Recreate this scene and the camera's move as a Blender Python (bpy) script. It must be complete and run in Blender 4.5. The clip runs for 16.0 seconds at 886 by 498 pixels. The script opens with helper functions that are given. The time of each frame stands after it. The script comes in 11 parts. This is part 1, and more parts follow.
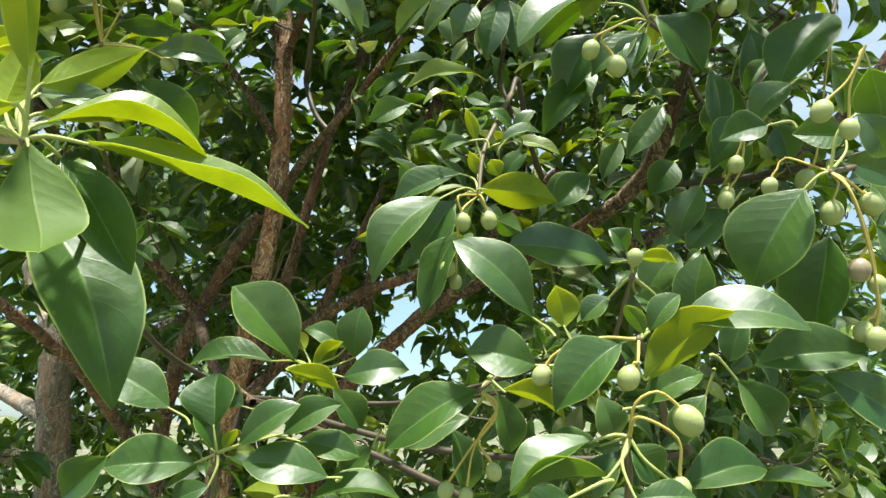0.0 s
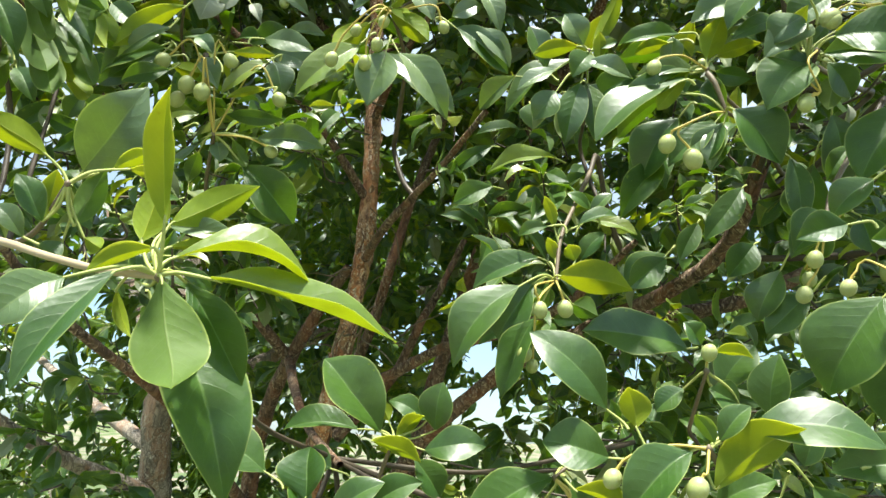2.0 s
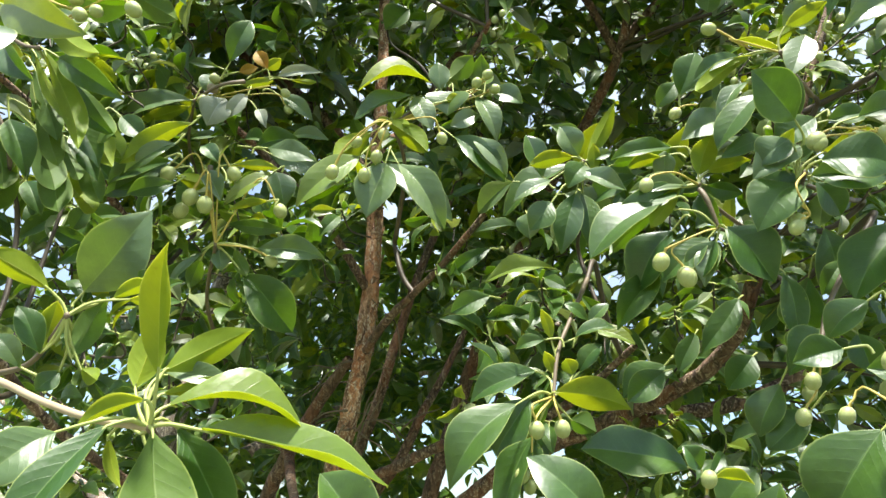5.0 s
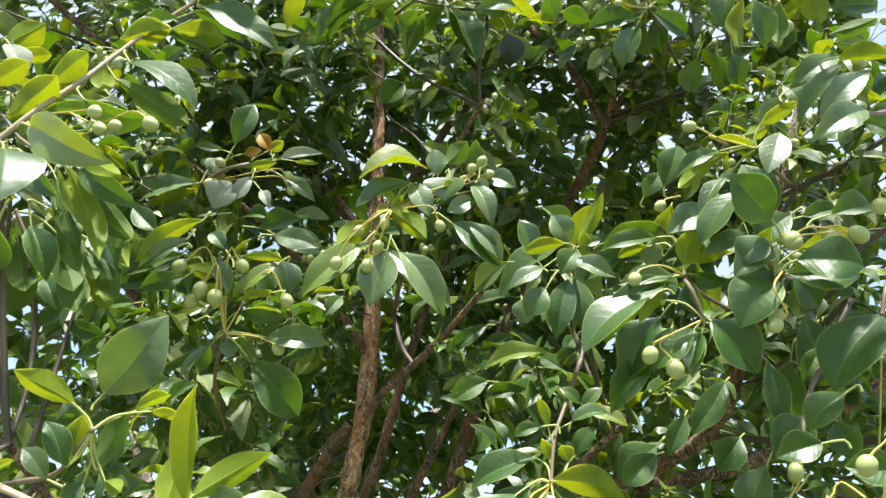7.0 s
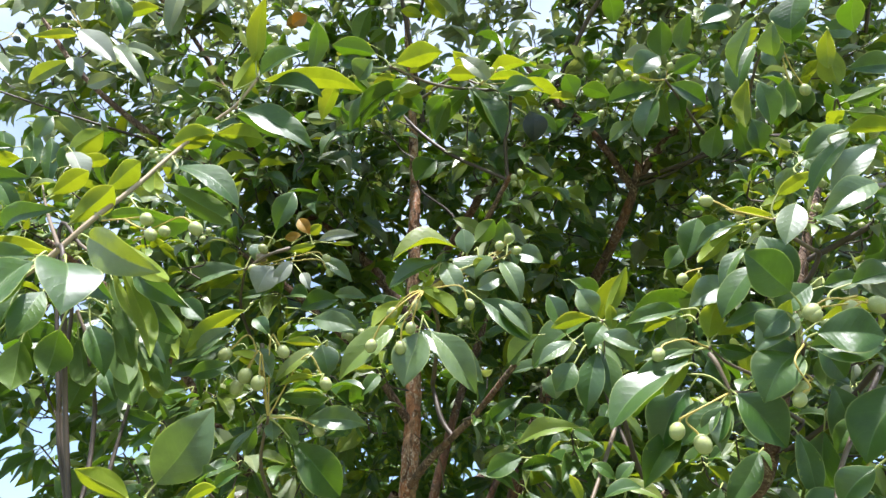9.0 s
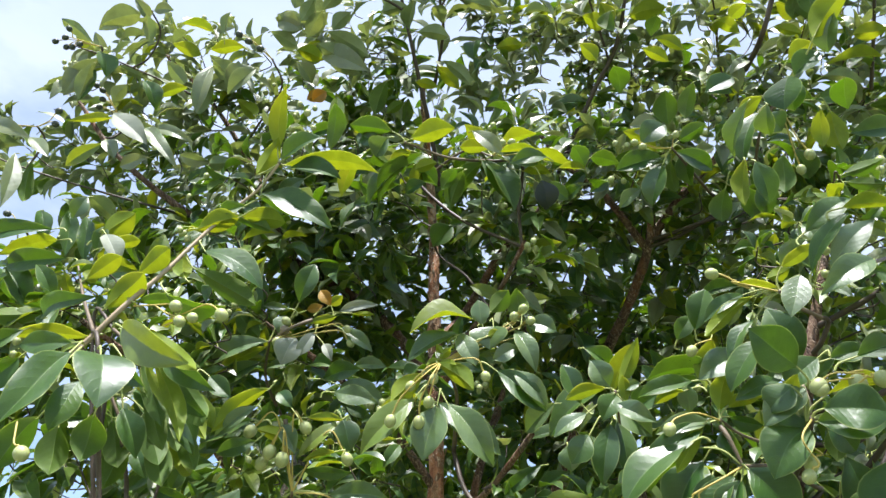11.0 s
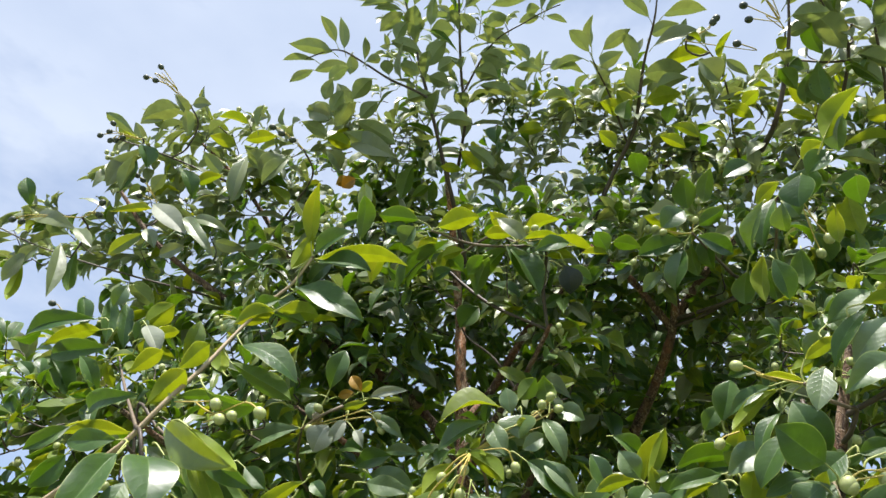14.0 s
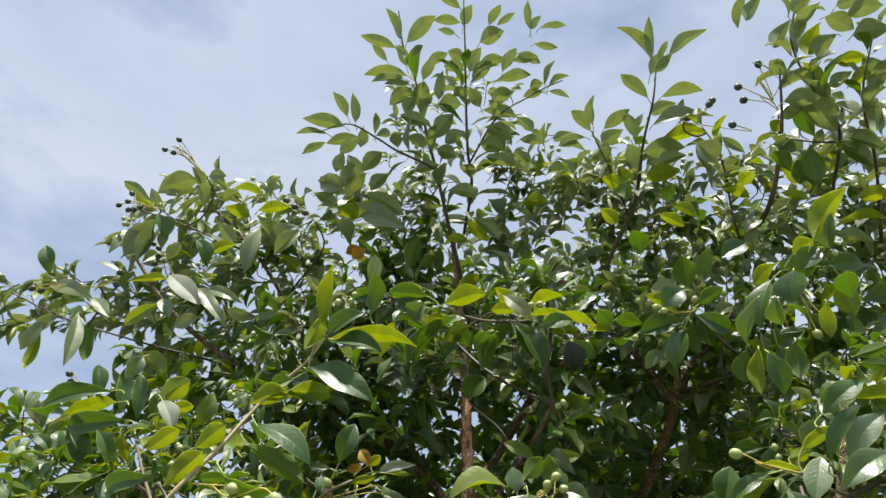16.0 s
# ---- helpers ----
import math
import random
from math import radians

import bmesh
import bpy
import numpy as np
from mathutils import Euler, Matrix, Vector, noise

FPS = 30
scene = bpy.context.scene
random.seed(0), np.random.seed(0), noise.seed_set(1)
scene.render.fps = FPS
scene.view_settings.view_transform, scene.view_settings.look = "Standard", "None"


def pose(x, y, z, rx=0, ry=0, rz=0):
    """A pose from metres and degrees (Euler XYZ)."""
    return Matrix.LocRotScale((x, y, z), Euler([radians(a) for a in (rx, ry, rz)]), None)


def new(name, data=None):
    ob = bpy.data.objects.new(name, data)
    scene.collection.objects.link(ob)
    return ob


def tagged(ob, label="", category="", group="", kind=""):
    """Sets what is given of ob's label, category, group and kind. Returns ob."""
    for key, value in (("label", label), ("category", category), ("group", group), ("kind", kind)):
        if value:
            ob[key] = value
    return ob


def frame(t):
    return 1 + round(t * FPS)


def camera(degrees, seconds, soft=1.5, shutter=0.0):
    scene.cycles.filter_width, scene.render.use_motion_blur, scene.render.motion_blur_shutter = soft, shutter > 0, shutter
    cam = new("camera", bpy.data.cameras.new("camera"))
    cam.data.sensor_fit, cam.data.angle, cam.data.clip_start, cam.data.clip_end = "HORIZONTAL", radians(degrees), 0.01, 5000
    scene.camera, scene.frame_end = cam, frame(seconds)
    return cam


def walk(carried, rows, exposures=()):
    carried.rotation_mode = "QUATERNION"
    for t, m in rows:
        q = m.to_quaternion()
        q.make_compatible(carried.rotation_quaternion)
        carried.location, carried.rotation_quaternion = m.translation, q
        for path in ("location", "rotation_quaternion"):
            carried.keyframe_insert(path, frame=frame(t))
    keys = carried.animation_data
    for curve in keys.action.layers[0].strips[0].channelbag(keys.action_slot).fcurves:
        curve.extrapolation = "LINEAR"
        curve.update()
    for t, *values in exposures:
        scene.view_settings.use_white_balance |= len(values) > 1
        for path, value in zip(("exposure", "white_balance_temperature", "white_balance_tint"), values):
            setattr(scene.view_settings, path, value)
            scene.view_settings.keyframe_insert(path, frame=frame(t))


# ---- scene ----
cam = camera(65.0, 16.0, soft=1.5)
METRES, EYE, TILT, LEAN, TURN = 0.5, 1.5, 14.0, 0.0, 0.0
ROWS = [
    (0.0, 0.0000, 0.0000, -0.0000, 0.00, 0.00, 0.00),
    (0.5, 0.0047, -0.0219, 0.0249, 2.18, 0.19, -1.03),
    (1.0, 0.0206, -0.0458, 0.0557, 4.71, 0.24, -1.13),
    (1.5, 0.0093, -0.0649, 0.0853, 5.97, 0.75, -0.96),
    (2.0, 0.0063, -0.0720, 0.1189, 6.71, 1.65, -0.92),
    (2.5, 0.0211, -0.0834, 0.1428, 7.18, 3.06, -0.86),
    (3.0, 0.0063, -0.0825, 0.1672, 7.49, 4.23, -1.24),
    (3.5, 0.0083, -0.0753, 0.1711, 8.02, 4.59, -1.20),
    (4.0, 0.0288, -0.0756, 0.1746, 8.03, 5.39, -1.16),
    (6.5, 0.0150, -0.1525, 0.3163, 5.87, 8.70, -0.51),
    (7.0, 0.0196, -0.1828, 0.3387, 6.69, 9.37, -0.08),
    (7.5, 0.0332, -0.1955, 0.3492, 7.87, 10.17, 0.12),
    (8.0, 0.0486, -0.2275, 0.3657, 9.01, 11.21, 0.66),
    (8.5, 0.0685, -0.2560, 0.3835, 10.00, 12.23, 0.99),
    (9.0, 0.0802, -0.2610, 0.3953, 11.05, 13.62, 1.54),
    (11.5, 0.1307, -0.3557, 0.4763, 13.70, 17.90, 2.22),
    (12.0, 0.1305, -0.3690, 0.4899, 14.03, 18.72, 2.16),
    (12.5, 0.1286, -0.4005, 0.4989, 14.34, 19.83, 2.60),
    (13.0, 0.1412, -0.4050, 0.4983, 14.66, 20.74, 2.50),
    (13.5, 0.1422, -0.4151, 0.5122, 14.99, 21.40, 2.58),
    (14.0, 0.1402, -0.4352, 0.5259, 15.45, 22.16, 2.49),
    (14.5, 0.1517, -0.4512, 0.5361, 15.63, 23.40, 2.50),
    (15.0, 0.1502, -0.4756, 0.5493, 15.51, 23.68, 2.62),
    (15.5, 0.1492, -0.5162, 0.5742, 15.57, 25.02, 2.41),
    (16.0, 0.1608, -0.5620, 0.6032, 15.56, 25.71, 2.13),
]
walk(cam, [(t, pose(0, 0, EYE, TILT, LEAN, TURN) @ pose(METRES * x, METRES * y, METRES * z, 90 + pitch, roll, yaw)) for t, x, y, z, yaw, pitch, roll in ROWS],
     exposures=[(0, 1.20, 6600, 3), (3, 1.51, 6580, 6), (5, 1.50, 6580, 8), (7, 1.47, 6480, 11), (9, 1.47, 6020, 17), (11.5, 1.22, 6150, 16), (13, 1.13, 6330, 15), (16, 0.77, 6620, 12)])

# ---- light: bright broken cloud, high sun ----
SUN_ELEVATION, SUN_AZIMUTH = 75.0, 168.0
world = bpy.data.worlds.new("sky")
scene.world = world
world.use_nodes = True
nt = world.node_tree
nt.nodes.clear()
w_out = nt.nodes.new("ShaderNodeOutputWorld")
w_bg = nt.nodes.new("ShaderNodeBackground")
w_sky = nt.nodes.new("ShaderNodeTexSky")
w_sky.sky_type, w_sky.sun_disc = "NISHITA", False
w_sky.sun_elevation, w_sky.sun_rotation = radians(SUN_ELEVATION), radians(SUN_AZIMUTH)
w_co = nt.nodes.new("ShaderNodeTexCoord")
w_map = nt.nodes.new("ShaderNodeMapping")
w_map.inputs["Scale"].default_value = (1.0, 1.0, 2.2)
w_noise = nt.nodes.new("ShaderNodeTexNoise")
w_noise.inputs["Scale"].default_value = 2.1
w_noise.inputs["Detail"].default_value = 6
w_noise.inputs["Roughness"].default_value = 0.55
w_cover = nt.nodes.new("ShaderNodeMapRange")
w_cover.inputs["From Min"].default_value, w_cover.inputs["From Max"].default_value = 0.30, 0.50
w_cover.inputs["To Min"].default_value, w_cover.inputs["To Max"].default_value = 0.25, 1.0
w_noise2 = nt.nodes.new("ShaderNodeTexNoise")
w_noise2.inputs["Scale"].default_value = 3.3
w_noise2.inputs["Detail"].default_value = 5
w_ramp = nt.nodes.new("ShaderNodeMix")
w_ramp.data_type = "RGBA"
w_ramp.inputs["A"].default_value = (0.34, 0.44, 0.62, 1)
w_ramp.inputs["B"].default_value = (0.64, 0.725, 0.83, 1)
w_gain = nt.nodes.new("ShaderNodeMix")
w_gain.data_type, w_gain.blend_type = "RGBA", "MULTIPLY"
w_gain.inputs["Factor"].default_value = 1
w_gain.inputs["B"].default_value = (0.120, 0.138, 0.150, 1)
w_mix = nt.nodes.new("ShaderNodeMix")
w_mix.data_type = "RGBA"
for a, b in ((w_co.outputs["Generated"], w_map.inputs["Vector"]), (w_map.outputs[0], w_noise.inputs["Vector"]), (w_map.outputs[0], w_noise2.inputs["Vector"]),
             (w_noise.outputs["Fac"], w_cover.inputs["Value"]), (w_noise2.outputs["Fac"], w_ramp.inputs["Factor"]),
             (w_sky.outputs[0], w_gain.inputs["A"]), (w_cover.outputs[0], w_mix.inputs["Factor"]), (w_gain.outputs["Result"], w_mix.inputs["A"]),
             (w_ramp.outputs["Result"], w_mix.inputs["B"]), (w_mix.outputs["Result"], w_bg.inputs["Color"]), (w_bg.outputs[0], w_out.inputs["Surface"])):
    nt.links.new(a, b)
w_sep = nt.nodes.new("ShaderNodeSeparateXYZ")
w_low = nt.nodes.new("ShaderNodeMapRange")
w_low.interpolation_type = "SMOOTHSTEP"
for key, value in (("From Min", 0.16), ("From Max", 0.42), ("To Min", 0.30), ("To Max", 1.0)):
    w_low.inputs[key].default_value = value
w_thin = nt.nodes.new("ShaderNodeMath")
w_thin.operation = "MULTIPLY"
for a, b in ((w_co.outputs["Generated"], w_sep.inputs[0]), (w_sep.outputs["Z"], w_low.inputs["Value"]), (w_cover.outputs[0], w_thin.inputs[0]),
             (w_low.outputs[0], w_thin.inputs[1]), (w_thin.outputs[0], w_mix.inputs["Factor"])):
    nt.links.new(a, b)
w_bg.inputs["Strength"].default_value = 0.66

sun = new("sun", bpy.data.lights.new("sun", "SUN"))
sun.data.energy, sun.data.angle, sun.data.color = 5.0, radians(4.0), (1.0, 0.96, 0.91)
sun_az, sun_el = radians(SUN_AZIMUTH), radians(SUN_ELEVATION)
sun_dir = Vector((math.sin(sun_az) * math.cos(sun_el), math.cos(sun_az) * math.cos(sun_el), math.sin(sun_el)))
sun.rotation_euler = sun_dir.to_track_quat("Z", "Y").to_euler()


# ---- materials ----
class Nodes:
    """A small builder for node materials."""

    def __init__(self, name):
        self.mat = bpy.data.materials.new(name)
        self.mat.use_nodes = True
        self.t = self.mat.node_tree
        self.t.nodes.clear()

    def add(self, kind, **inputs):
        n = self.t.nodes.new(kind)
        for key, value in inputs.items():
            self.put(n, key.replace("_", " "), value)
        return n

    def put(self, n, key, value):
        if isinstance(value, bpy.types.NodeSocket):
            self.t.links.new(value, n.inputs[key])
        else:
            n.inputs[key].default_value = value

    def math(self, op, a, b=0.0, c=None):
        n = self.t.nodes.new("ShaderNodeMath")
        n.operation = op
        for i, value in enumerate((a, b) if c is None else (a, b, c)):
            self.put(n, i, value)
        return n.outputs[0]

    def mix(self, f, a, b, blend="MIX"):
        n = self.t.nodes.new("ShaderNodeMix")
        n.data_type, n.blend_type = "RGBA", blend
        for key, value in ((0, f), (6, a), (7, b)):
            if isinstance(value, bpy.types.NodeSocket):
                self.t.links.new(value, n.inputs[key])
            else:
                n.inputs[key].default_value = value if key == 0 else (*value, 1)
        return n.outputs[2]

    def step(self, v, lo, hi, to_lo=0.0, to_hi=1.0):
        n = self.add("ShaderNodeMapRange", Value=v)
        n.interpolation_type = "SMOOTHSTEP"
        for key, value in (("From Min", lo), ("From Max", hi), ("To Min", to_lo), ("To Max", to_hi)):
            n.inputs[key].default_value = value
        return n.outputs[0]

    def noise(self, vector, scale, detail=3, rough=0.5):
        return self.add("ShaderNodeTexNoise", Vector=vector, Scale=scale, Detail=detail, Roughness=rough).outputs["Fac"]

    def done(self, shader):
        out = self.t.nodes.new("ShaderNodeOutputMaterial")
        self.t.links.new(shader, out.inputs["Surface"])
        return self.mat


def leaf_material(name, colour, warm, through_colour, share, roughness, specular, vein, vein_gain, edge, coat=0.0):
    """One face of a leaf: ground colour, midrib, side veins, pale margin, mottling and some light let through."""
    k = Nodes(name)
    uv = k.add("ShaderNodeUVMap")
    uv.uv_map = "blade"
    sep = k.add("ShaderNodeSeparateXYZ", Vector=uv.outputs[0])
    u, v = sep.outputs[0], sep.outputs[1]
    au = k.math("ABSOLUTE", u)
    geo = k.t.nodes.new("ShaderNodeNewGeometry")
    inf = k.t.nodes.new("ShaderNodeObjectInfo")
    rnd = k.math("FRACT", k.math("ADD", k.math("MULTIPLY", inf.outputs["Random"], 7.13), geo.outputs["Random Per Island"]))
    rnd2 = k.math("FRACT", k.math("MULTIPLY", rnd, 13.7))
    co = k.t.nodes.new("ShaderNodeTexCoord").outputs["Object"]
    blot = k.noise(co, 38.0, 4, 0.6)
    fine = k.noise(co, 420.0, 3, 0.6)
    mid = k.step(au, 0.012, 0.05, 1, 0)
    wave = k.math("PINGPONG", k.math("ADD", k.math("MULTIPLY", k.math("SUBTRACT", v, k.math("MULTIPLY", k.math("POWER", au, 1.25), 0.24)), 8.5),
                                     k.math("MULTIPLY", blot, 0.35)), 0.5)
    side = k.math("MULTIPLY", k.step(wave, 0.01, 0.05, 1, 0), k.step(au, 0.45, 0.9, 1, 0))
    net = k.add("ShaderNodeTexVoronoi", Vector=co, Scale=260.0)
    net.feature = "DISTANCE_TO_EDGE"
    fine_net = k.step(net.outputs["Distance"], 0.0, 0.12, 1, 0)
    veins = k.math("MAXIMUM", mid, k.math("MULTIPLY", side, 0.34))
    rim = k.step(au, 0.93, 0.985)
    base = k.mix(rnd, colour, warm)
    base = k.mix(k.math("MULTIPLY", k.step(blot, 0.42, 0.75), 0.45), base, tuple(c * 0.62 for c in colour))
    base = k.mix(k.math("MULTIPLY", fine_net, 0.09), base, vein)
    base = k.mix(k.math("MULTIPLY", veins, vein_gain), base, vein)
    base = k.mix(k.math("MULTIPLY", rim, edge), base, (0.42, 0.48, 0.14))
    spot = k.math("MULTIPLY", k.step(k.noise(co, 150.0, 2), 0.70, 0.76), k.step(rnd2, 0.55, 0.75))
    base = k.mix(k.math("MULTIPLY", spot, 0.7), base, (0.07, 0.045, 0.015))
    glow = k.mix(rnd2, through_colour, tuple(c * f for c, f in zip(through_colour, (1.12, 1.0, 0.8))))
    glow = k.mix(k.math("MULTIPLY", veins, 0.35), glow, tuple(min(1, c * 1.35) for c in through_colour))
    glow = k.mix(k.math("MULTIPLY", k.step(blot, 0.4, 0.75), 0.4), glow, tuple(c * 0.6 for c in through_colour))
    height = k.math("ADD", k.math("MULTIPLY", veins, -0.55), k.math("ADD", k.math("MULTIPLY", fine, 0.25), k.math("MULTIPLY", fine_net, -0.04)))
    height = k.math("ADD", height, k.math("MULTIPLY", k.noise(co, 75.0, 2), 2.6))
    height = k.math("ADD", height, k.math("MULTIPLY", k.step(wave, 0.0, 0.42), 0.20))
    bump = k.add("ShaderNodeBump", Strength=0.5, Distance=0.0007, Height=height)
    gloss = k.math("ADD", roughness - 0.06, k.math("ADD", k.math("MULTIPLY", blot, 0.10), k.math("MULTIPLY", rnd2, 0.10)))
    p = k.add("ShaderNodeBsdfPrincipled", Base_Color=base, Roughness=gloss, Normal=bump.outputs[0])
    p.inputs["Specular IOR Level"].default_value = specular
    if coat:
        k.t.links.new(k.math("MULTIPLY", k.step(k.math("FRACT", k.math("MULTIPLY", rnd, 29.3)), 0.25, 0.95), coat), p.inputs["Coat Weight"])
    p.inputs["Coat Roughness"].default_value = 0.36
    tr = k.add("ShaderNodeBsdfTranslucent", Color=glow)
    m = k.add("ShaderNodeMixShader", Fac=share)
    k.t.links.new(p.outputs[0], m.inputs[1])
    k.t.links.new(tr.outputs[0], m.inputs[2])
    return k.done(m.outputs[0])


LEAF = {
    "mature": (leaf_material("leaf_upper_face", (0.024, 0.082, 0.013), (0.074, 0.150, 0.020), (0.29, 0.48, 0.045), 0.42, 0.42, 0.7, (0.18, 0.28, 0.08), 0.55, 0.75, 0.85),
               leaf_material("leaf_lower_face", (0.125, 0.220, 0.055), (0.180, 0.260, 0.050), (0.42, 0.58, 0.06), 0.55, 0.52, 0.35, (0.30, 0.36, 0.14), 0.6, 0.75)),
    "young": (leaf_material("young_leaf_upper_face", (0.125, 0.215, 0.026), (0.195, 0.255, 0.024), (0.50, 0.60, 0.06), 0.46, 0.40, 0.9, (0.28, 0.34, 0.09), 0.6, 0.7, 0.8),
              leaf_material("young_leaf_lower_face", (0.215, 0.330, 0.040), (0.290, 0.370, 0.035), (0.74, 0.80, 0.09), 0.60, 0.5, 0.35, (0.40, 0.44, 0.12), 0.6, 0.7)),
    "downy": (leaf_material("downy_leaf_upper_face", (0.185, 0.240, 0.122), (0.245, 0.280, 0.130), (0.48, 0.55, 0.23), 0.43, 0.42, 1.0, (0.26, 0.34, 0.14), 0.6, 0.6, 0.6),
              leaf_material("downy_leaf_lower_face", (0.270, 0.370, 0.200), (0.310, 0.395, 0.210), (0.52, 0.61, 0.30), 0.50, 0.6, 0.5, (0.34, 0.38, 0.18), 0.6, 0.6)),
    # mature leaf with the sky's sheen painted into a lighter base colour
    "pale": (leaf_material("sheen_leaf_upper_face", (0.092, 0.170, 0.062), (0.135, 0.205, 0.070), (0.36, 0.50, 0.080), 0.40, 0.36, 1.0, (0.26, 0.34, 0.12), 0.55, 0.75, 1.0),
             leaf_material("sheen_leaf_lower_face", (0.135, 0.225, 0.060), (0.185, 0.262, 0.058), (0.42, 0.58, 0.07), 0.55, 0.5, 0.4, (0.30, 0.36, 0.14), 0.6, 0.75)),
    "blackened": (leaf_material("blackened_leaf_upper_face", (0.010, 0.020, 0.013), (0.014, 0.026, 0.016), (0.02, 0.05, 0.02), 0.1, 0.4, 0.6, (0.02, 0.03, 0.02), 0.4, 0.2),
                  leaf_material("blackened_leaf_lower_face", (0.010, 0.018, 0.012), (0.014, 0.022, 0.014), (0.02, 0.04, 0.02), 0.1, 0.5, 0.5, (0.02, 0.03, 0.02), 0.4, 0.2)),
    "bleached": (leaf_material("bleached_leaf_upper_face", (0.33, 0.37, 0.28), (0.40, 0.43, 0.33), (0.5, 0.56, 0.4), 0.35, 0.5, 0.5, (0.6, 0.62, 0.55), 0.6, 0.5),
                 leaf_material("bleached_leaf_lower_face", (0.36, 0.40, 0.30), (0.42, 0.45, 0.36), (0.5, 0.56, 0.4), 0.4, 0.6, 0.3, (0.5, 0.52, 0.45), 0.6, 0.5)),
    "orange": (leaf_material("withered_leaf_upper_face", (0.36, 0.20, 0.025), (0.42, 0.26, 0.03), (0.62, 0.38, 0.04), 0.40, 0.45, 0.4, (0.45, 0.32, 0.08), 0.5, 0.5),
               leaf_material("withered_leaf_lower_face", (0.42, 0.26, 0.04), (0.46, 0.30, 0.05), (0.66, 0.42, 0.05), 0.45, 0.55, 0.3, (0.5, 0.36, 0.1), 0.5, 0.5)),
}


def stalk_material(name, a, b):
    k = Nodes(name)
    co = k.t.nodes.new("ShaderNodeTexCoord").outputs["Object"]
    n1 = k.noise(co, 90.0, 4)
    n2 = k.noise(co, 700.0, 2)
    col = k.mix(n1, a, b)
    bump = k.add("ShaderNodeBump", Strength=0.5, Distance=0.0004, Height=n2)
    p = k.add("ShaderNodeBsdfPrincipled", Base_Color=col, Roughness=0.55, Normal=bump.outputs[0])
    return k.done(p.outputs[0])


PETIOLE = stalk_material("petiole_green_yellow", (0.30, 0.38, 0.09), (0.42, 0.42, 0.13))
STALK = stalk_material("fruit_stalk_ochre", (0.52, 0.45, 0.10), (0.50, 0.35, 0.09))
TWIG_PALE = stalk_material("young_twig_bark_tan", (0.32, 0.24, 0.14), (0.50, 0.40, 0.25))
TWIG_DARK = stalk_material("fine_twig_bark_dark", (0.045, 0.034, 0.022), (0.095, 0.070, 0.042))
TWIG = stalk_material("twig_bark_brown", (0.10, 0.072, 0.045), (0.20, 0.155, 0.09))


def bark_material(name, dark, mid_tone, pale):
    k = Nodes(name)
    co = k.t.nodes.new("ShaderNodeTexCoord").outputs["Object"]
    mp = k.add("ShaderNodeMapping", Vector=co)
    mp.inputs["Scale"].default_value = (1.0, 1.0, 0.20)
    bend = k.add("ShaderNodeTexNoise", Vector=co, Scale=45.0, Detail=3.0)
    warp = k.add("ShaderNodeVectorMath")
    warp.operation = "MULTIPLY_ADD"
    k.t.links.new(bend.outputs["Color"], warp.inputs[0])
    warp.inputs[1].default_value = (0.03, 0.03, 0.03)
    k.t.links.new(mp.outputs[0], warp.inputs[2])
    v = warp.outputs[0]
    n1 = k.noise(v, 60.0, 6, 0.65)
    n2 = k.noise(v, 240.0, 5, 0.6)
    n3 = k.noise(co, 14.0, 3)
    cell = k.add("ShaderNodeTexVoronoi", Vector=v, Scale=75.0)
    cell.feature = "DISTANCE_TO_EDGE"
    crack = k.step(cell.outputs["Distance"], 0.0, 0.07, 1, 0)
    col = k.mix(k.step(n1, 0.35, 0.65), dark, mid_tone)
    col = k.mix(k.math("MULTIPLY", k.step(k.noise(v, 26.0, 3), 0.5, 0.6), 0.6), col, (mid_tone[0] * 1.05, mid_tone[1] * 0.72, mid_tone[2] * 0.55))
    col = k.mix(k.math("MULTIPLY", k.step(n2, 0.50, 0.64), k.step(n3, 0.32, 0.55)), col, pale)
    col = k.mix(k.math("MULTIPLY", crack, 0.5), col, tuple(c * 0.45 for c in dark))
    h = k.math("ADD", k.math("ADD", n1, k.math("MULTIPLY", n2, 0.5)), k.math("MULTIPLY", crack, -0.7))
    bump = k.add("ShaderNodeBump", Strength=0.9, Distance=0.003, Height=h)
    p = k.add("ShaderNodeBsdfPrincipled", Base_Color=col, Roughness=0.85, Normal=bump.outputs[0])
    return k.done(p.outputs[0])


# trunk bark colour is raised to paint in the sunlight on the stem
BARK = bark_material("peeling_bark", (0.14, 0.070, 0.038), (0.62, 0.36, 0.19), (0.80, 0.66, 0.49))
# darker copy for the limbs, with the crown's shade painted into the colour
BARK_LIMB_SHADED = bark_material("shaded_limb_bark", (0.070, 0.043, 0.028), (0.230, 0.138, 0.082), (0.42, 0.32, 0.22))
BARK_GREY = bark_material("grey_bark", (0.15, 0.125, 0.095), (0.36, 0.30, 0.23), (0.55, 0.49, 0.40))


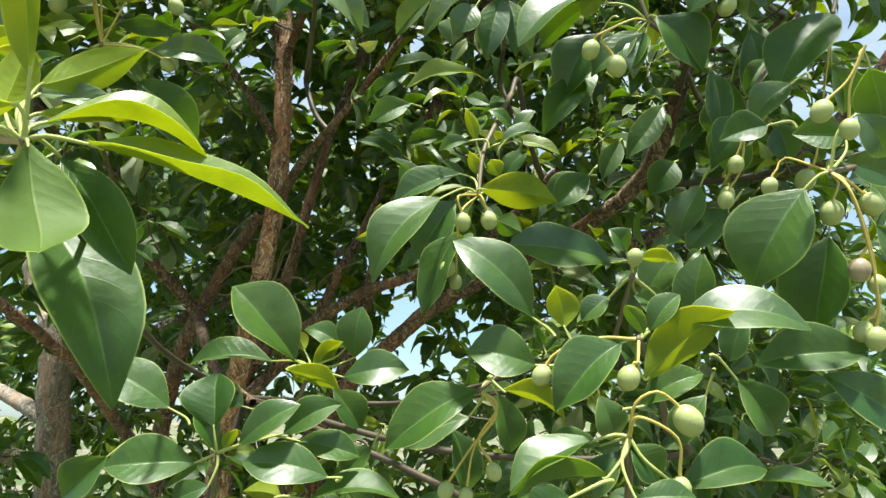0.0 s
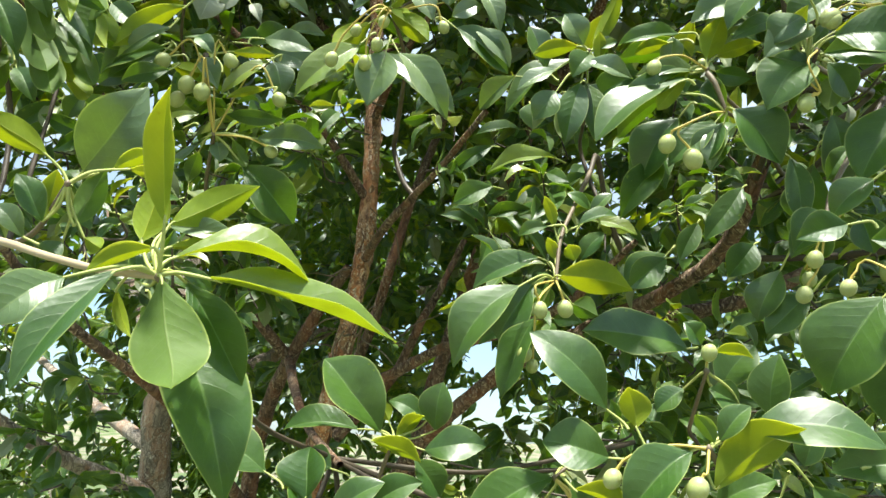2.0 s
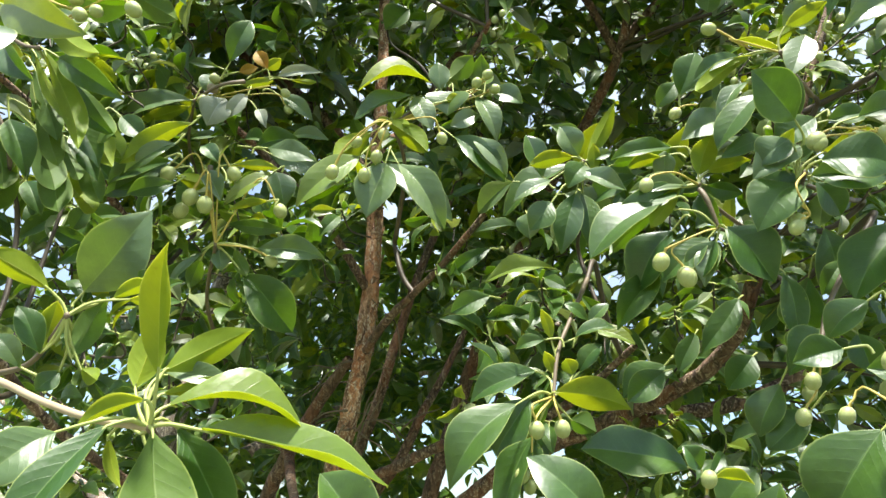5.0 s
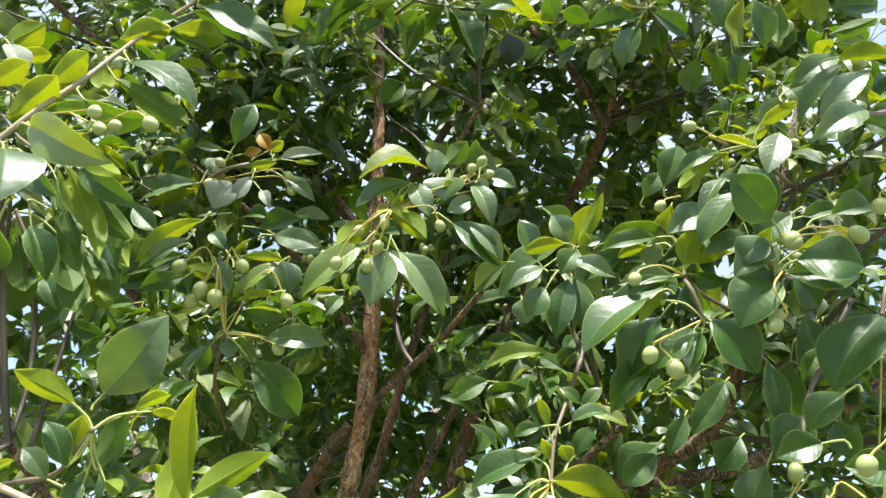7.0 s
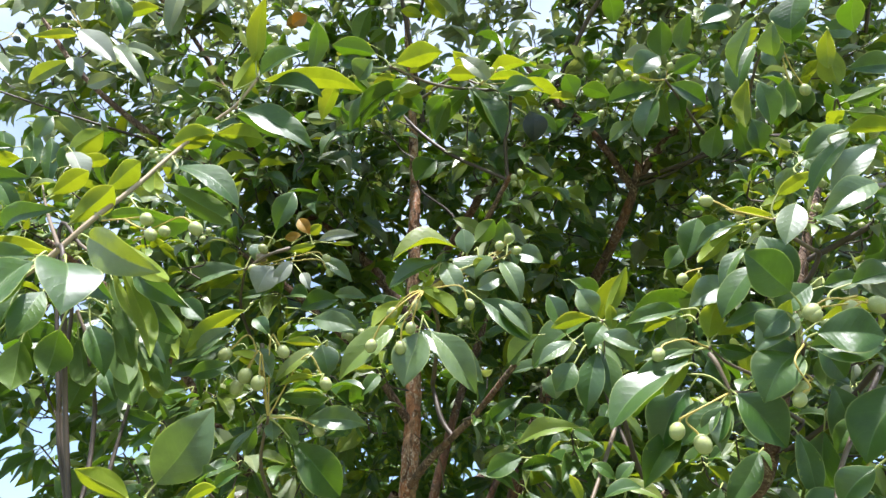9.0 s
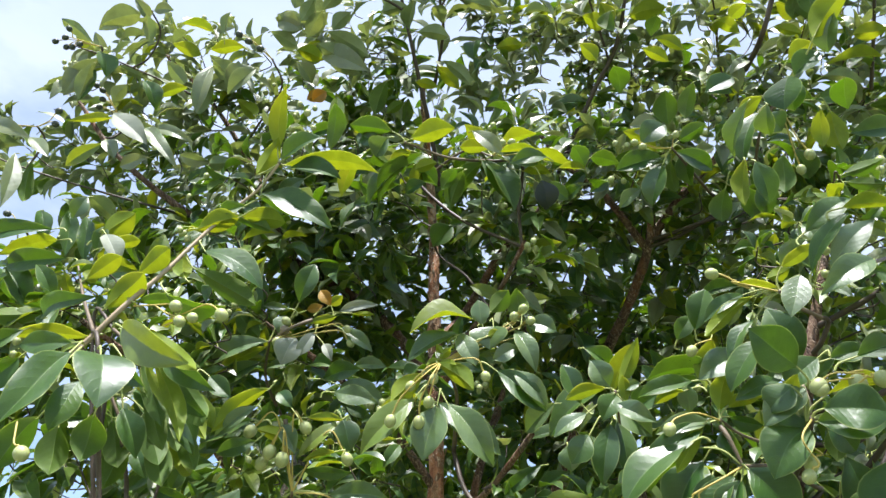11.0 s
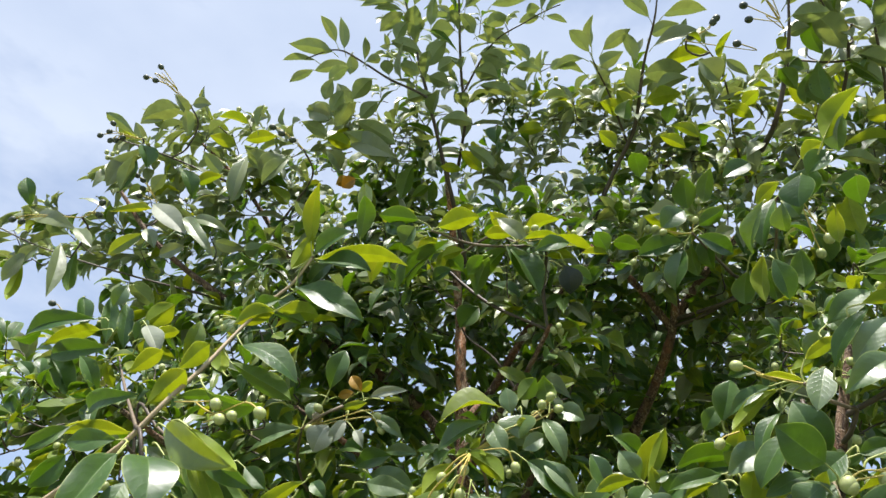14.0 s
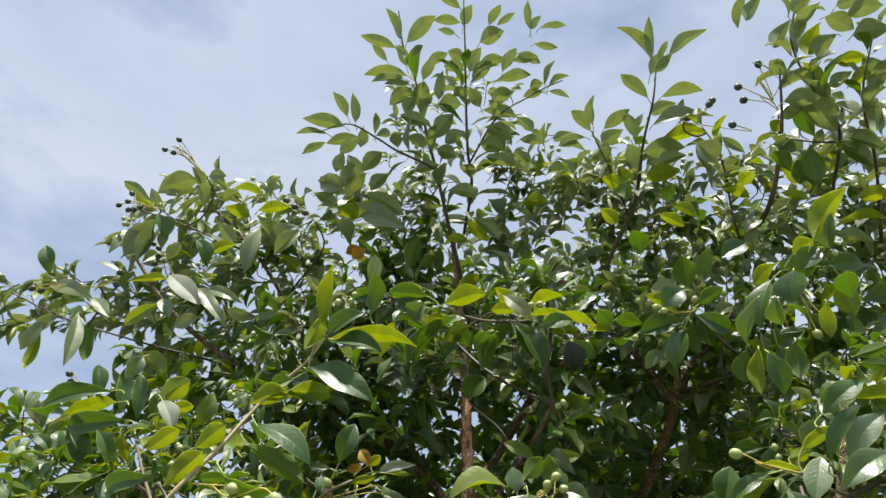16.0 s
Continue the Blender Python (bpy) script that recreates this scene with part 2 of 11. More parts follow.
def fruit_material(name, a, b):
    k = Nodes(name)
    co = k.t.nodes.new("ShaderNodeTexCoord").outputs["Object"]
    inf = k.t.nodes.new("ShaderNodeObjectInfo")
    dots = k.add("ShaderNodeTexVoronoi", Vector=co, Scale=620.0)
    dot = k.step(dots.outputs["Distance"], 0.12, 0.3, 1, 0)
    n = k.noise(co, 110.0, 4)
    col = k.mix(k.math("ADD", k.math("MULTIPLY", n, 0.7), k.math("MULTIPLY", inf.outputs["Random"], 0.3)), a, b)
    col = k.mix(k.math("MULTIPLY", dot, 0.45), col, (0.52, 0.58, 0.34))
    bump = k.add("ShaderNodeBump", Strength=0.25, Distance=0.0004, Height=k.noise(co, 400.0, 3))
    p = k.add("ShaderNodeBsdfPrincipled", Base_Color=col, Roughness=0.48, Normal=bump.outputs[0])
    p.inputs["Subsurface Weight"].default_value = 0.15
    p.inputs["Subsurface Radius"].default_value = (0.6, 0.8, 0.25)
    p.inputs["Subsurface Scale"].default_value = 0.003
    return k.done(p.outputs[0])


FRUIT = {"green": fruit_material("unripe_fruit_skin", (0.29, 0.335, 0.105), (0.42, 0.45, 0.19)),
         "blush": fruit_material("reddening_fruit_skin", (0.30, 0.20, 0.17), (0.34, 0.32, 0.16)),
         # shade is painted into this dark skin, for fruit seen against the sky
         "dark": fruit_material("shaded_ripe_fruit_skin", (0.03, 0.045, 0.03), (0.06, 0.075, 0.05))}


# ground is out of view; its tone is assumed, set for bounce onto leaves
def ground_material():
    k = Nodes("assumed_ground")
    co = k.t.nodes.new("ShaderNodeTexCoord").outputs["Object"]
    n1, n2, n3 = k.noise(co, 0.35, 4), k.noise(co, 6.0, 5), k.noise(co, 90.0, 3)
    col = k.mix(n2, (0.17, 0.150, 0.105), (0.26, 0.225, 0.160))
    col = k.mix(k.step(n1, 0.42, 0.56), col, (0.09, 0.13, 0.04))
    bump = k.add("ShaderNodeBump", Strength=0.8, Distance=0.03, Height=n3)
    p = k.add("ShaderNodeBsdfPrincipled", Base_Color=col, Roughness=0.9, Normal=bump.outputs[0])
    return k.done(p.outputs[0])


# ---- mesh helpers ----
rng = np.random.default_rng(7)


def unit(v):
    v = np.asarray(v, float)
    return v / max(np.linalg.norm(v), 1e-9)


class Bag:
    """Collects vertices, faces, blade coordinates and material slots for one mesh."""

    def __init__(self):
        self.v, self.f, self.uv, self.m, self.n = [], [], [], [], 0

    def add(self, v, f, uv=None, slot=0):
        self.v.append(v)
        self.f.append(np.asarray(f) + self.n)
        self.uv.append(uv if uv is not None else np.full((len(v), 2), 9.0))
        self.m.append(np.full(len(f), slot) if np.isscalar(slot) else np.asarray(slot))
        self.n += len(v)

    def mesh(self, name, materials, origin=(0, 0, 0)):
        me = bpy.data.meshes.new(name)
        v = np.concatenate(self.v) - np.asarray(origin)
        f = np.concatenate(self.f)
        me.from_pydata(v.tolist(), [], f.tolist())
        for m in materials:
            me.materials.append(m)
        me.polygons.foreach_set("material_index", np.concatenate(self.m).astype(np.int32))
        me.polygons.foreach_set("use_smooth", np.ones(len(f), bool))
        layer = me.uv_layers.new(name="blade")
        uv = np.concatenate(self.uv)[f.reshape(-1)]
        layer.data.foreach_set("uv", uv.astype(np.float32).reshape(-1))
        rib = np.abs(np.concatenate(self.uv)[:, 0]) < 1e-6
        ends = np.empty(len(me.edges) * 2, np.int32)
        me.edges.foreach_get("vertices", ends)
        crease = me.attributes.new("sharp_edge", "BOOLEAN", "EDGE")
        crease.data.foreach_set("value", rib[ends.reshape(-1, 2)].all(1))
        me.update()
        return me


def spline(points, step):
    """Catmull-Rom through the points, sampled about every step metres."""
    p = np.asarray(points, float)
    if len(p) == 2:
        n = max(2, int(np.linalg.norm(p[1] - p[0]) / step) + 1)
        return p[0] + (p[1] - p[0]) * np.linspace(0, 1, n)[:, None]
    q = np.vstack([2 * p[0] - p[1], p, 2 * p[-1] - p[-2]])
    out = []
    for i in range(1, len(q) - 2):
        n = max(2, int(np.linalg.norm(q[i + 1] - q[i]) / step))
        for s in np.arange(n) / n:
            out.append(0.5 * (2 * q[i] + (q[i + 1] - q[i - 1]) * s + (2 * q[i - 1] - 5 * q[i] + 4 * q[i + 1] - q[i + 2]) * s * s
                              + (3 * q[i] - q[i - 1] - 3 * q[i + 1] + q[i + 2]) * s ** 3))
    out.append(p[-1])
    return np.array(out)


def tube(bag, line, radii, sides=6, slot=0, rough=0.0, seed=0.0):
    """A round tube along a line, its radius interpolated, its skin uneven."""
    line = np.asarray(line, float)
    n = len(line)
    r = np.interp(np.linspace(0, 1, n), np.linspace(0, 1, len(radii)), radii)
    tan = np.gradient(line, axis=0)
    tan /= np.maximum(np.linalg.norm(tan, axis=1), 1e-9)[:, None]
    a = np.cross(tan[0], (0.3, 0.9, 0.2))
    a = unit(a)
    ang = np.linspace(0, 2 * np.pi, sides, endpoint=False)
    rings = []
    for i in range(n):
        a = unit(a - tan[i] * (a @ tan[i]))
        b = np.cross(tan[i], a)
        k = np.ones(sides)
        if rough:
            for j in range(sides):
                q = line[i] + (a * np.cos(ang[j]) + b * np.sin(ang[j])) * r[i]
                k[j] += rough * (noise.noise((q[0] * 55 + seed, q[1] * 55, q[2] * 14)) + 0.6 * noise.noise((q[0] * 150, q[1] * 150 + seed, q[2] * 40)))
        rings.append(line[i] + (a * np.cos(ang)[:, None] + b * np.sin(ang)[:, None]) * (r[i] * k)[:, None])
    v = np.concatenate(rings)
    f = [(i * sides + j, i * sides + (j + 1) % sides, (i + 1) * sides + (j + 1) % sides, (i + 1) * sides + j) for i in range(n - 1) for j in range(sides)]
    bag.add(v, f, None, slot)


def blade(bag, base, tip, width, normal, nu=3, nv=9, bow=0.07, fold=0.25, wave=0.0, blunt=0.5, seed=0.0, slots=(0, 1)):
    """A leaf blade from base to tip: an upper and a lower sheet, arched along its length, folded at the midrib, wavy at its margin."""
    base, tip = np.asarray(base, float), np.asarray(tip, float)
    ax = tip - base
    length = np.linalg.norm(ax)
    ax = ax / length
    normal = unit(normal - ax * (normal @ ax))
    side = np.cross(normal, ax)
    v = np.linspace(0, 1, nv + 1)
    half = np.sin(np.pi * v ** (0.85 + 0.42 * blunt)) ** (0.90 - 0.30 * blunt)
    near_tip = np.clip((v - 0.66) / 0.34, 0, 1)
    near_base = np.clip((0.22 - v) / 0.22, 0, 1)
    half = np.clip(half, 0.0, 1) * (1 - (0.46 - 0.42 * blunt) * near_tip ** 2) * (1 - 0.18 * near_base) * 0.5 * width
    half[0], half[-1] = 0.02 * width, 0.012 * width
    u = np.linspace(-1, 1, 2 * nu + 1)
    U, Vv = np.meshgrid(u, v)
    H = half[:, None] * np.ones_like(U)
    lift = bow * length * (1 - (2 * Vv - 1) ** 2) + fold * (np.abs(U) ** 1.1 - 0.28 * np.abs(U) ** 3) * H
    lift += wave * length * np.sin(Vv * 11 + seed * 6 + 2.5 * np.sign(U)) * np.abs(U) ** 2 * 0.45
    lift -= 1.3 * bow * length * np.clip(Vv - 0.62, 0, 1) ** 2
    twist = wave * 4 * (Vv - 0.5) * U * H * math.sin(seed * 9)
    across = U * H * (1 - 0.12 * fold * np.abs(U))
    sway = wave * length * 0.6 * np.sin(Vv * 3.1 + seed * 5) * (Vv * (1 - Vv) * 4)
    p = base + ax * (Vv * length)[..., None] + side * (across + sway)[..., None] + normal * (lift + twist)[..., None]
    p = p.reshape(-1, 3)
    w = 2 * nu + 1
    f = np.array([(i * w + j, i * w + j + 1, (i + 1) * w + j + 1, (i + 1) * w + j) for i in range(nv) for j in range(2 * nu)])
    uv = np.stack([U.reshape(-1), Vv.reshape(-1)], 1)
    bag.add(p + normal * 0.00015, f, uv, slots[0])
    bag.add(p - normal * 0.00015, f[:, ::-1], uv, slots[1])


def facing(ax, roll):
    """The normal of a leaf along ax: upwards, then rolled by degrees about its length."""
    ax = unit(ax)
    up = np.array((0.0, 0.0, 1.0))
    r0 = up - ax * ax[2]
    r0 = unit(r0) if np.linalg.norm(r0) > 1e-4 else np.array((0.0, -1.0, 0.0))
    return r0 * math.cos(radians(roll)) + np.cross(ax, r0) * math.sin(radians(roll))


def place(name, mesh, origin, parent, label=""):
    """One mesh object at origin under its parent (no turn anywhere)."""
    ob = new(name, mesh)
    ob.parent = parent
    up = Vector((0, 0, 0))
    q = parent
    while q is not None:
        up += q.location
        q = q.parent
    ob.location = Vector(origin) - up
    if label:
        ob["label"] = label
    return ob


# ---- ground ----
g = bmesh.new()
bmesh.ops.create_grid(g, x_segments=60, y_segments=60, size=400)
for q in g.verts:
    far = math.hypot(q.co.x, q.co.y)
    q.co.z = 0.0 if far < 12 else 0.02 * noise.noise(q.co * 0.05) * (far - 12)
gm = bpy.data.meshes.new("ground")
g.to_mesh(gm)
g.free()
gm.materials.append(ground_material())
tagged(new("ground", gm), "unseen ground, assumed pale dry soil with patches of short grass", "ground", kind="structure")

# ---- the fruiting tree: stems ----
tree = tagged(new("tree"), "multi-stemmed tree with flaking brown bark, glossy leaves and green fruit", "tree")
tree.location = (-0.42, 1.42, 0)
WOOD = []


def limb(name, points, radii, sides=14, step=0.012, rough=0.16, parent=None, material=None, label=""):
    line = spline(points, step)
    bag = Bag()
    tube(bag, line, radii, sides, 0, rough, len(WOOD) * 3.7)
    ob = place(name, bag.mesh(name, [material or (BARK if name == "trunk" else BARK_LIMB_SHADED)], points[0]), points[0], parent or tree, label)
    if parent is None:
        r = np.interp(np.linspace(0, 1, len(line)), np.linspace(0, 1, len(radii)), radii)
        WOOD.append((line[::3], r[::3]))
    return ob


limb("trunk", [(-0.42, 1.42, -0.05), (-0.44, 1.38, 0.5), (-0.42, 1.30, 1.1), (-0.376, 1.24, 1.49), (-0.344, 1.19, 1.60), (-0.312, 1.155, 1.725), (-0.296, 1.15, 1.815),
               (-0.288, 1.152, 1.90), (-0.293, 1.175, 2.05), (-0.302, 1.18, 2.25), (-0.312, 1.19, 2.45), (-0.316, 1.19, 2.58), (-0.310, 1.10, 2.76), (-0.302, 0.99, 2.90)],
     [0.050, 0.045, 0.036, 0.029, 0.025, 0.022, 0.0195, 0.0175, 0.0165, 0.0155, 0.0145, 0.0125, 0.010, 0.007], sides=22, step=0.006, rough=0.20, label="upright stem with flaking red-brown bark")
limb("stem", [(-0.46, 1.50, -0.05), (-0.58, 1.47, 0.8), (-0.56, 1.42, 1.40), (-0.501, 1.317, 1.59), (-0.441, 1.242, 1.685), (-0.361, 1.184, 1.796), (-0.315, 1.158, 1.85)],
     [0.040, 0.032, 0.024, 0.020, 0.018, 0.015, 0.010], sides=16, step=0.010)
limb("stem", [(-0.40, 1.46, -0.05), (-0.42, 1.42, 0.8), (-0.40, 1.36, 1.45), (-0.363, 1.317, 1.59), (-0.321, 1.292, 1.693), (-0.284, 1.269, 1.785), (-0.25, 1.24, 1.90), (-0.20, 1.26, 2.1), (-0.10, 1.30, 2.4)],
     [0.030, 0.022, 0.015, 0.013, 0.012, 0.011, 0.010, 0.008, 0.006], sides=16, step=0.010)
limb("limb", [(-0.36, 1.32, 1.55), (-0.29, 1.31, 1.62), (-0.237, 1.293, 1.687), (-0.194, 1.271, 1.775), (-0.169, 1.307, 1.838), (-0.10, 1.32, 2.0)], [0.013, 0.011, 0.009, 0.008, 0.007, 0.005])
limb("limb", [(-0.34, 1.26, 1.60), (-0.288, 1.252, 1.646), (-0.223, 1.195, 1.668), (-0.129, 1.084, 1.698), (-0.036, 0.979, 1.707), (0.06, 0.90, 1.74), (0.14, 0.80, 1.80)], [0.012, 0.010, 0.009, 0.008, 0.007, 0.006, 0.004])
limb("limb", [(-0.40, 1.40, 1.0), (-0.25, 1.30, 1.45), (-0.05, 1.10, 1.65), (0.10, 0.98, 1.72), (0.20, 0.88, 1.76), (0.25, 0.81, 1.80), (0.28, 0.76, 1.88), (0.33, 0.72, 2.05), (0.40, 0.70, 2.25)],
     [0.026, 0.020, 0.015, 0.013, 0.012, 0.011, 0.010, 0.008, 0.005])
limb("limb", [(-0.38, 1.44, 0.8), (-0.25, 1.42, 1.4), (-0.12, 1.36, 1.85), (0.0, 1.28, 2.15), (0.06, 1.22, 2.25), (0.13, 1.10, 2.33), (0.173, 1.0, 2.40), (0.185, 0.95, 2.48), (0.19, 0.92, 2.60)],
     [0.030, 0.024, 0.019, 0.016, 0.0145, 0.0135, 0.012, 0.009, 0.005])
limb("limb", [(0.173, 1.0, 2.40), (0.26, 0.98, 2.50), (0.36, 0.95, 2.58), (0.48, 0.92, 2.66)], [0.009, 0.008, 0.006, 0.004])
limb("limb", [(0.165, 1.01, 2.39), (0.10, 0.95, 2.48), (0.03, 0.92, 2.55), (-0.03, 0.95, 2.68)], [0.008, 0.007, 0.006, 0.004])
limb("limb", [(0.10, 0.98, 1.72), (0.35, 0.98, 1.78), (0.60, 0.95, 1.95), (0.80, 0.90, 2.25)], [0.012, 0.010, 0.008, 0.005])
limb("limb", [(-0.300, 1.18, 2.20), (-0.42, 1.12, 2.35), (-0.60, 1.02, 2.46), (-0.78, 0.90, 2.52), (-0.92, 0.78, 2.62), (-1.02, 0.72, 2.75)], [0.013, 0.011, 0.009, 0.008, 0.006, 0.004])
limb("limb", [(-0.78, 0.90, 2.52), (-0.95, 0.74, 2.52), (-1.08, 0.64, 2.54), (-1.18, 0.58, 2.58)], [0.0036, 0.0022, 0.0018, 0.0015], material=TWIG_DARK)
limb("limb", [(-0.78, 0.86, 2.82), (-0.92, 0.72, 2.84), (-1.0, 0.64, 2.84)], [0.0036, 0.0022, 0.0016], material=TWIG_DARK)
limb("limb", [(-0.60, 1.02, 2.46), (-0.68, 0.94, 2.65), (-0.78, 0.86, 2.82), (-0.90, 0.80, 2.95)], [0.008, 0.007, 0.005, 0.004])
limb("limb", [(-0.44, 1.24, 1.69), (-0.55, 1.05, 1.85), (-0.62, 0.88, 2.0), (-0.66, 0.72, 2.08), (-0.70, 0.58, 2.12)], [0.011, 0.009, 0.008, 0.006, 0.004])
limb("limb", [(-0.293, 1.17, 1.98), (-0.36, 1.05, 2.08), (-0.44, 0.92, 2.15), (-0.52, 0.80, 2.20)], [0.009, 0.007, 0.006, 0.004])
limb("limb", [(-0.299, 1.18, 2.15), (-0.22, 1.05, 2.22), (-0.12, 0.92, 2.27), (-0.05, 0.82, 2.32)], [0.008, 0.007, 0.005, 0.004])
limb("limb", [(-0.288, 1.15, 1.86), (-0.22, 1.0, 1.88), (-0.12, 0.86, 1.92), (-0.05, 0.78, 1.97)], [0.008, 0.007, 0.005, 0.004])
limb("limb", [(-0.44, 1.24, 1.69), (-0.36, 1.05, 1.62), (-0.28, 0.88, 1.56), (-0.20, 0.75, 1.52)], [0.010, 0.008, 0.006, 0.004])
limb("limb", [(-0.56, 1.42, 1.40), (-0.50, 1.10, 1.50), (-0.46, 0.85, 1.58), (-0.48, 0.62, 1.66), (-0.48, 0.50, 1.72)], [0.012, 0.010, 0.008, 0.006, 0.004])

limb("limb", [(-0.300, 1.18, 2.30), (-0.255, 1.262, 2.404), (-0.182, 1.19, 2.466), (-0.139, 1.131, 2.488), (-0.065, 1.072, 2.519), (-0.014, 1.012, 2.545)], [0.011, 0.010, 0.0095, 0.009, 0.008, 0.006])


# flakes of bark that peel off the main stem
flakes = Bag()
stem_line, stem_r = WOOD[0]
for _ in range(420):
    i = int(rng.integers(0, len(stem_line) - 1))
    if not 1.35 < stem_line[i][2] < 2.6:
        continue
    turn = rng.random() * 2 * math.pi
    out = np.array((math.cos(turn), math.sin(turn), 0.0))
    c = stem_line[i] + out * (stem_r[i] + 0.0012)
    long = 0.010 + 0.026 * rng.random()
    way = unit((rng.normal(0, 0.16), rng.normal(0, 0.16), 1.0)) * long
    peel = out * rng.random() ** 2 * 0.006
    blade(flakes, c - way / 2, c + way / 2 + peel, long * (0.22 + 0.2 * rng.random()), out, 1, 3, 0.02, -0.5, 0.05, 0.9, rng.random() * 3, (0, 0))
ob = place("peeling_bark", flakes.mesh("peeling_bark", [BARK]), (0, 0, 0), tree, "thin peeling flakes of red-brown bark")
ob["kind"] = "stuff"


# thin dead twigs round the forks of the main stem
for _ in range(16):
    a = np.array((-0.33 + 0.12 * rng.random(), 1.12 + 0.10 * rng.random(), 1.64 + 0.26 * rng.random()))
    way = unit(rng.normal(0, 1, 3) * (1.0, 0.5, 0.6) + (0.15, -0.5, 0.25))
    pts = [a]
    for _ in range(4):
        way = unit(way + rng.normal(0, 0.35, 3))
        pts.append(pts[-1] + way * (0.018 + 0.022 * rng.random()))
    bag = Bag()
    tube(bag, spline(pts, 0.006), [0.0022, 0.0014, 0.0008], 6, 0, 0.12, float(a[0]) * 99)
    place("dead_twig", bag.mesh("dead_twig", [TWIG], a), a, tree, "bare dead twig")


def nearest_wood(p, min_r=0.0014):
    best = None
    for line, r in WOOD:
        d = np.linalg.norm(line - p, axis=1) + np.maximum(0, line[:, 2] - p[2] + 0.02) * 1.5 + np.maximum(0, p[1] - line[:, 1]) * 1.0
        d = d + (r < min_r) * 9
        i = int(np.argmin(d))
        if best is None or d[i] < best[0]:
            best = (d[i], line[i], r[i])
    return best[1], best[2]


# ---- leafy shoots in front ----
def shoot(node):
    """A leaf-bearing node: a small swelling, on which twigs, leaves and fruit hang."""
    bag = Bag()
    c = np.asarray(node)
    tube(bag, [c - (0, 0, 0.003), c - (0, 0, 0.001), c + (0, 0, 0.001), c + (0, 0, 0.003)], [0.0006, 0.0024, 0.0024, 0.0006], 7, 0, 0.2)
    ob = place("shoot", bag.mesh("shoot", [TWIG], node), node, tree)
    SHOOTS.append([ob, c, None])
    return ob


LEAF_LABEL = {"orange": "withered orange leaf", "bleached": "bleached pale leaf", "blackened": "dead blackened leaf"}
SHOOTS = []
FILL = {tone: Bag() for tone in LEAF}
FINE_WOOD = Bag()


def twig(s, r0, r1, *points, bark=None):
    bag = Bag()
    tube(bag, spline(points, 0.006), [r0, r1], 8, 0, 0.10, r0 * 999)
    place("twig", bag.mesh("twig", [bark or TWIG], points[0]), points[0], s)
    SHOOTS[-1][2] = (np.asarray(points[-1]), np.asarray(points[-1]) - np.asarray(points[-2]), r1)


def leaf(s, base, tip, width, roll, tone="mature", fold=None, bow=None):
    """A single leaf with its stalk."""
    base, tip = np.asarray(base), np.asarray(tip)
    node = SHOOTS[-1][1]
    ax = tip - base
    n = facing(ax, roll)
    bag = Bag()
    q = rng.random(5)
    blade(bag, base, tip, width, n, 4, 12, bow or 0.05 + 0.11 * q[0], fold or 0.25 + 0.55 * q[1], 0.015 + 0.04 * q[2], (0.30 + 0.50 * q[3]) if tone == "mature" else 0.2 + 0.4 * q[3], q[4] * 3)
    length = np.linalg.norm(ax)
    gap = np.linalg.norm(base - node)
    root = node if gap < 0.055 else base - unit(ax) * 0.018 - n * 0.004 + unit(node - base) * 0.012
    mid = (root + base) / 2 + unit(ax) * -0.15 * min(gap, 0.05) + np.array((0, 0, 0.05 * min(gap, 0.05)))
    tube(bag, spline([root, mid, base, base + ax * 0.06], 0.004), [0.0014, 0.0011, 0.0006], 6, 2)
    place("leaf", bag.mesh("leaf", [*LEAF[tone], PETIOLE], base), base, s, LEAF_LABEL.get(tone, ""))


def fruit(s, centre, radius, via=(), start=None, tone="green"):
    """An oval drupe hanging on a thin stalk."""
    c = np.asarray(centre)
    node = np.asarray(start) if start else SHOOTS[-1][1]
    last = np.asarray(via[-1]) if via else node
    ax = unit(last - c) * 0.75 + np.array((0, 0, 0.25))
    ax = unit(ax)
    top = c + ax * radius * 1.04
    bag = Bag()
    ts = np.linspace(0, math.pi, 13)
    line = [c + ax * radius * 1.10 * math.cos(a) for a in ts]
    tube(bag, line, [max(0.0003, radius * 0.94 * math.sin(a) ** 0.96) for a in ts], 16, 0)
    place("fruit", bag.mesh("fruit", [FRUIT[tone]], centre), centre, s, "reddening fruit" if tone == "blush" else "")
    stalk = Bag()
    tube(stalk, spline([node, *via, top + ax * 0.003, top - ax * 0.0008], 0.004), [0.0012, 0.0010, 0.0009, 0.0014], 6, 0)
    place("stalk", stalk.mesh("stalk", [STALK], centre), centre, s)


def leaf_loose(base, tip, width, normal, tone, fine=False):
    q = rng.random(5)
    blade(FILL[tone], base, tip, width, normal, 2 if fine else 1, 6 if fine else 5, (0.05 if tone == "mature" else 0.03) + 0.13 * q[0], 0.25 + 0.75 * q[1], 0.02 + 0.05 * q[2], 0.15 + 0.60 * q[3] if tone == "mature" else 0.35 + 0.4 * q[3], q[4] * 3)


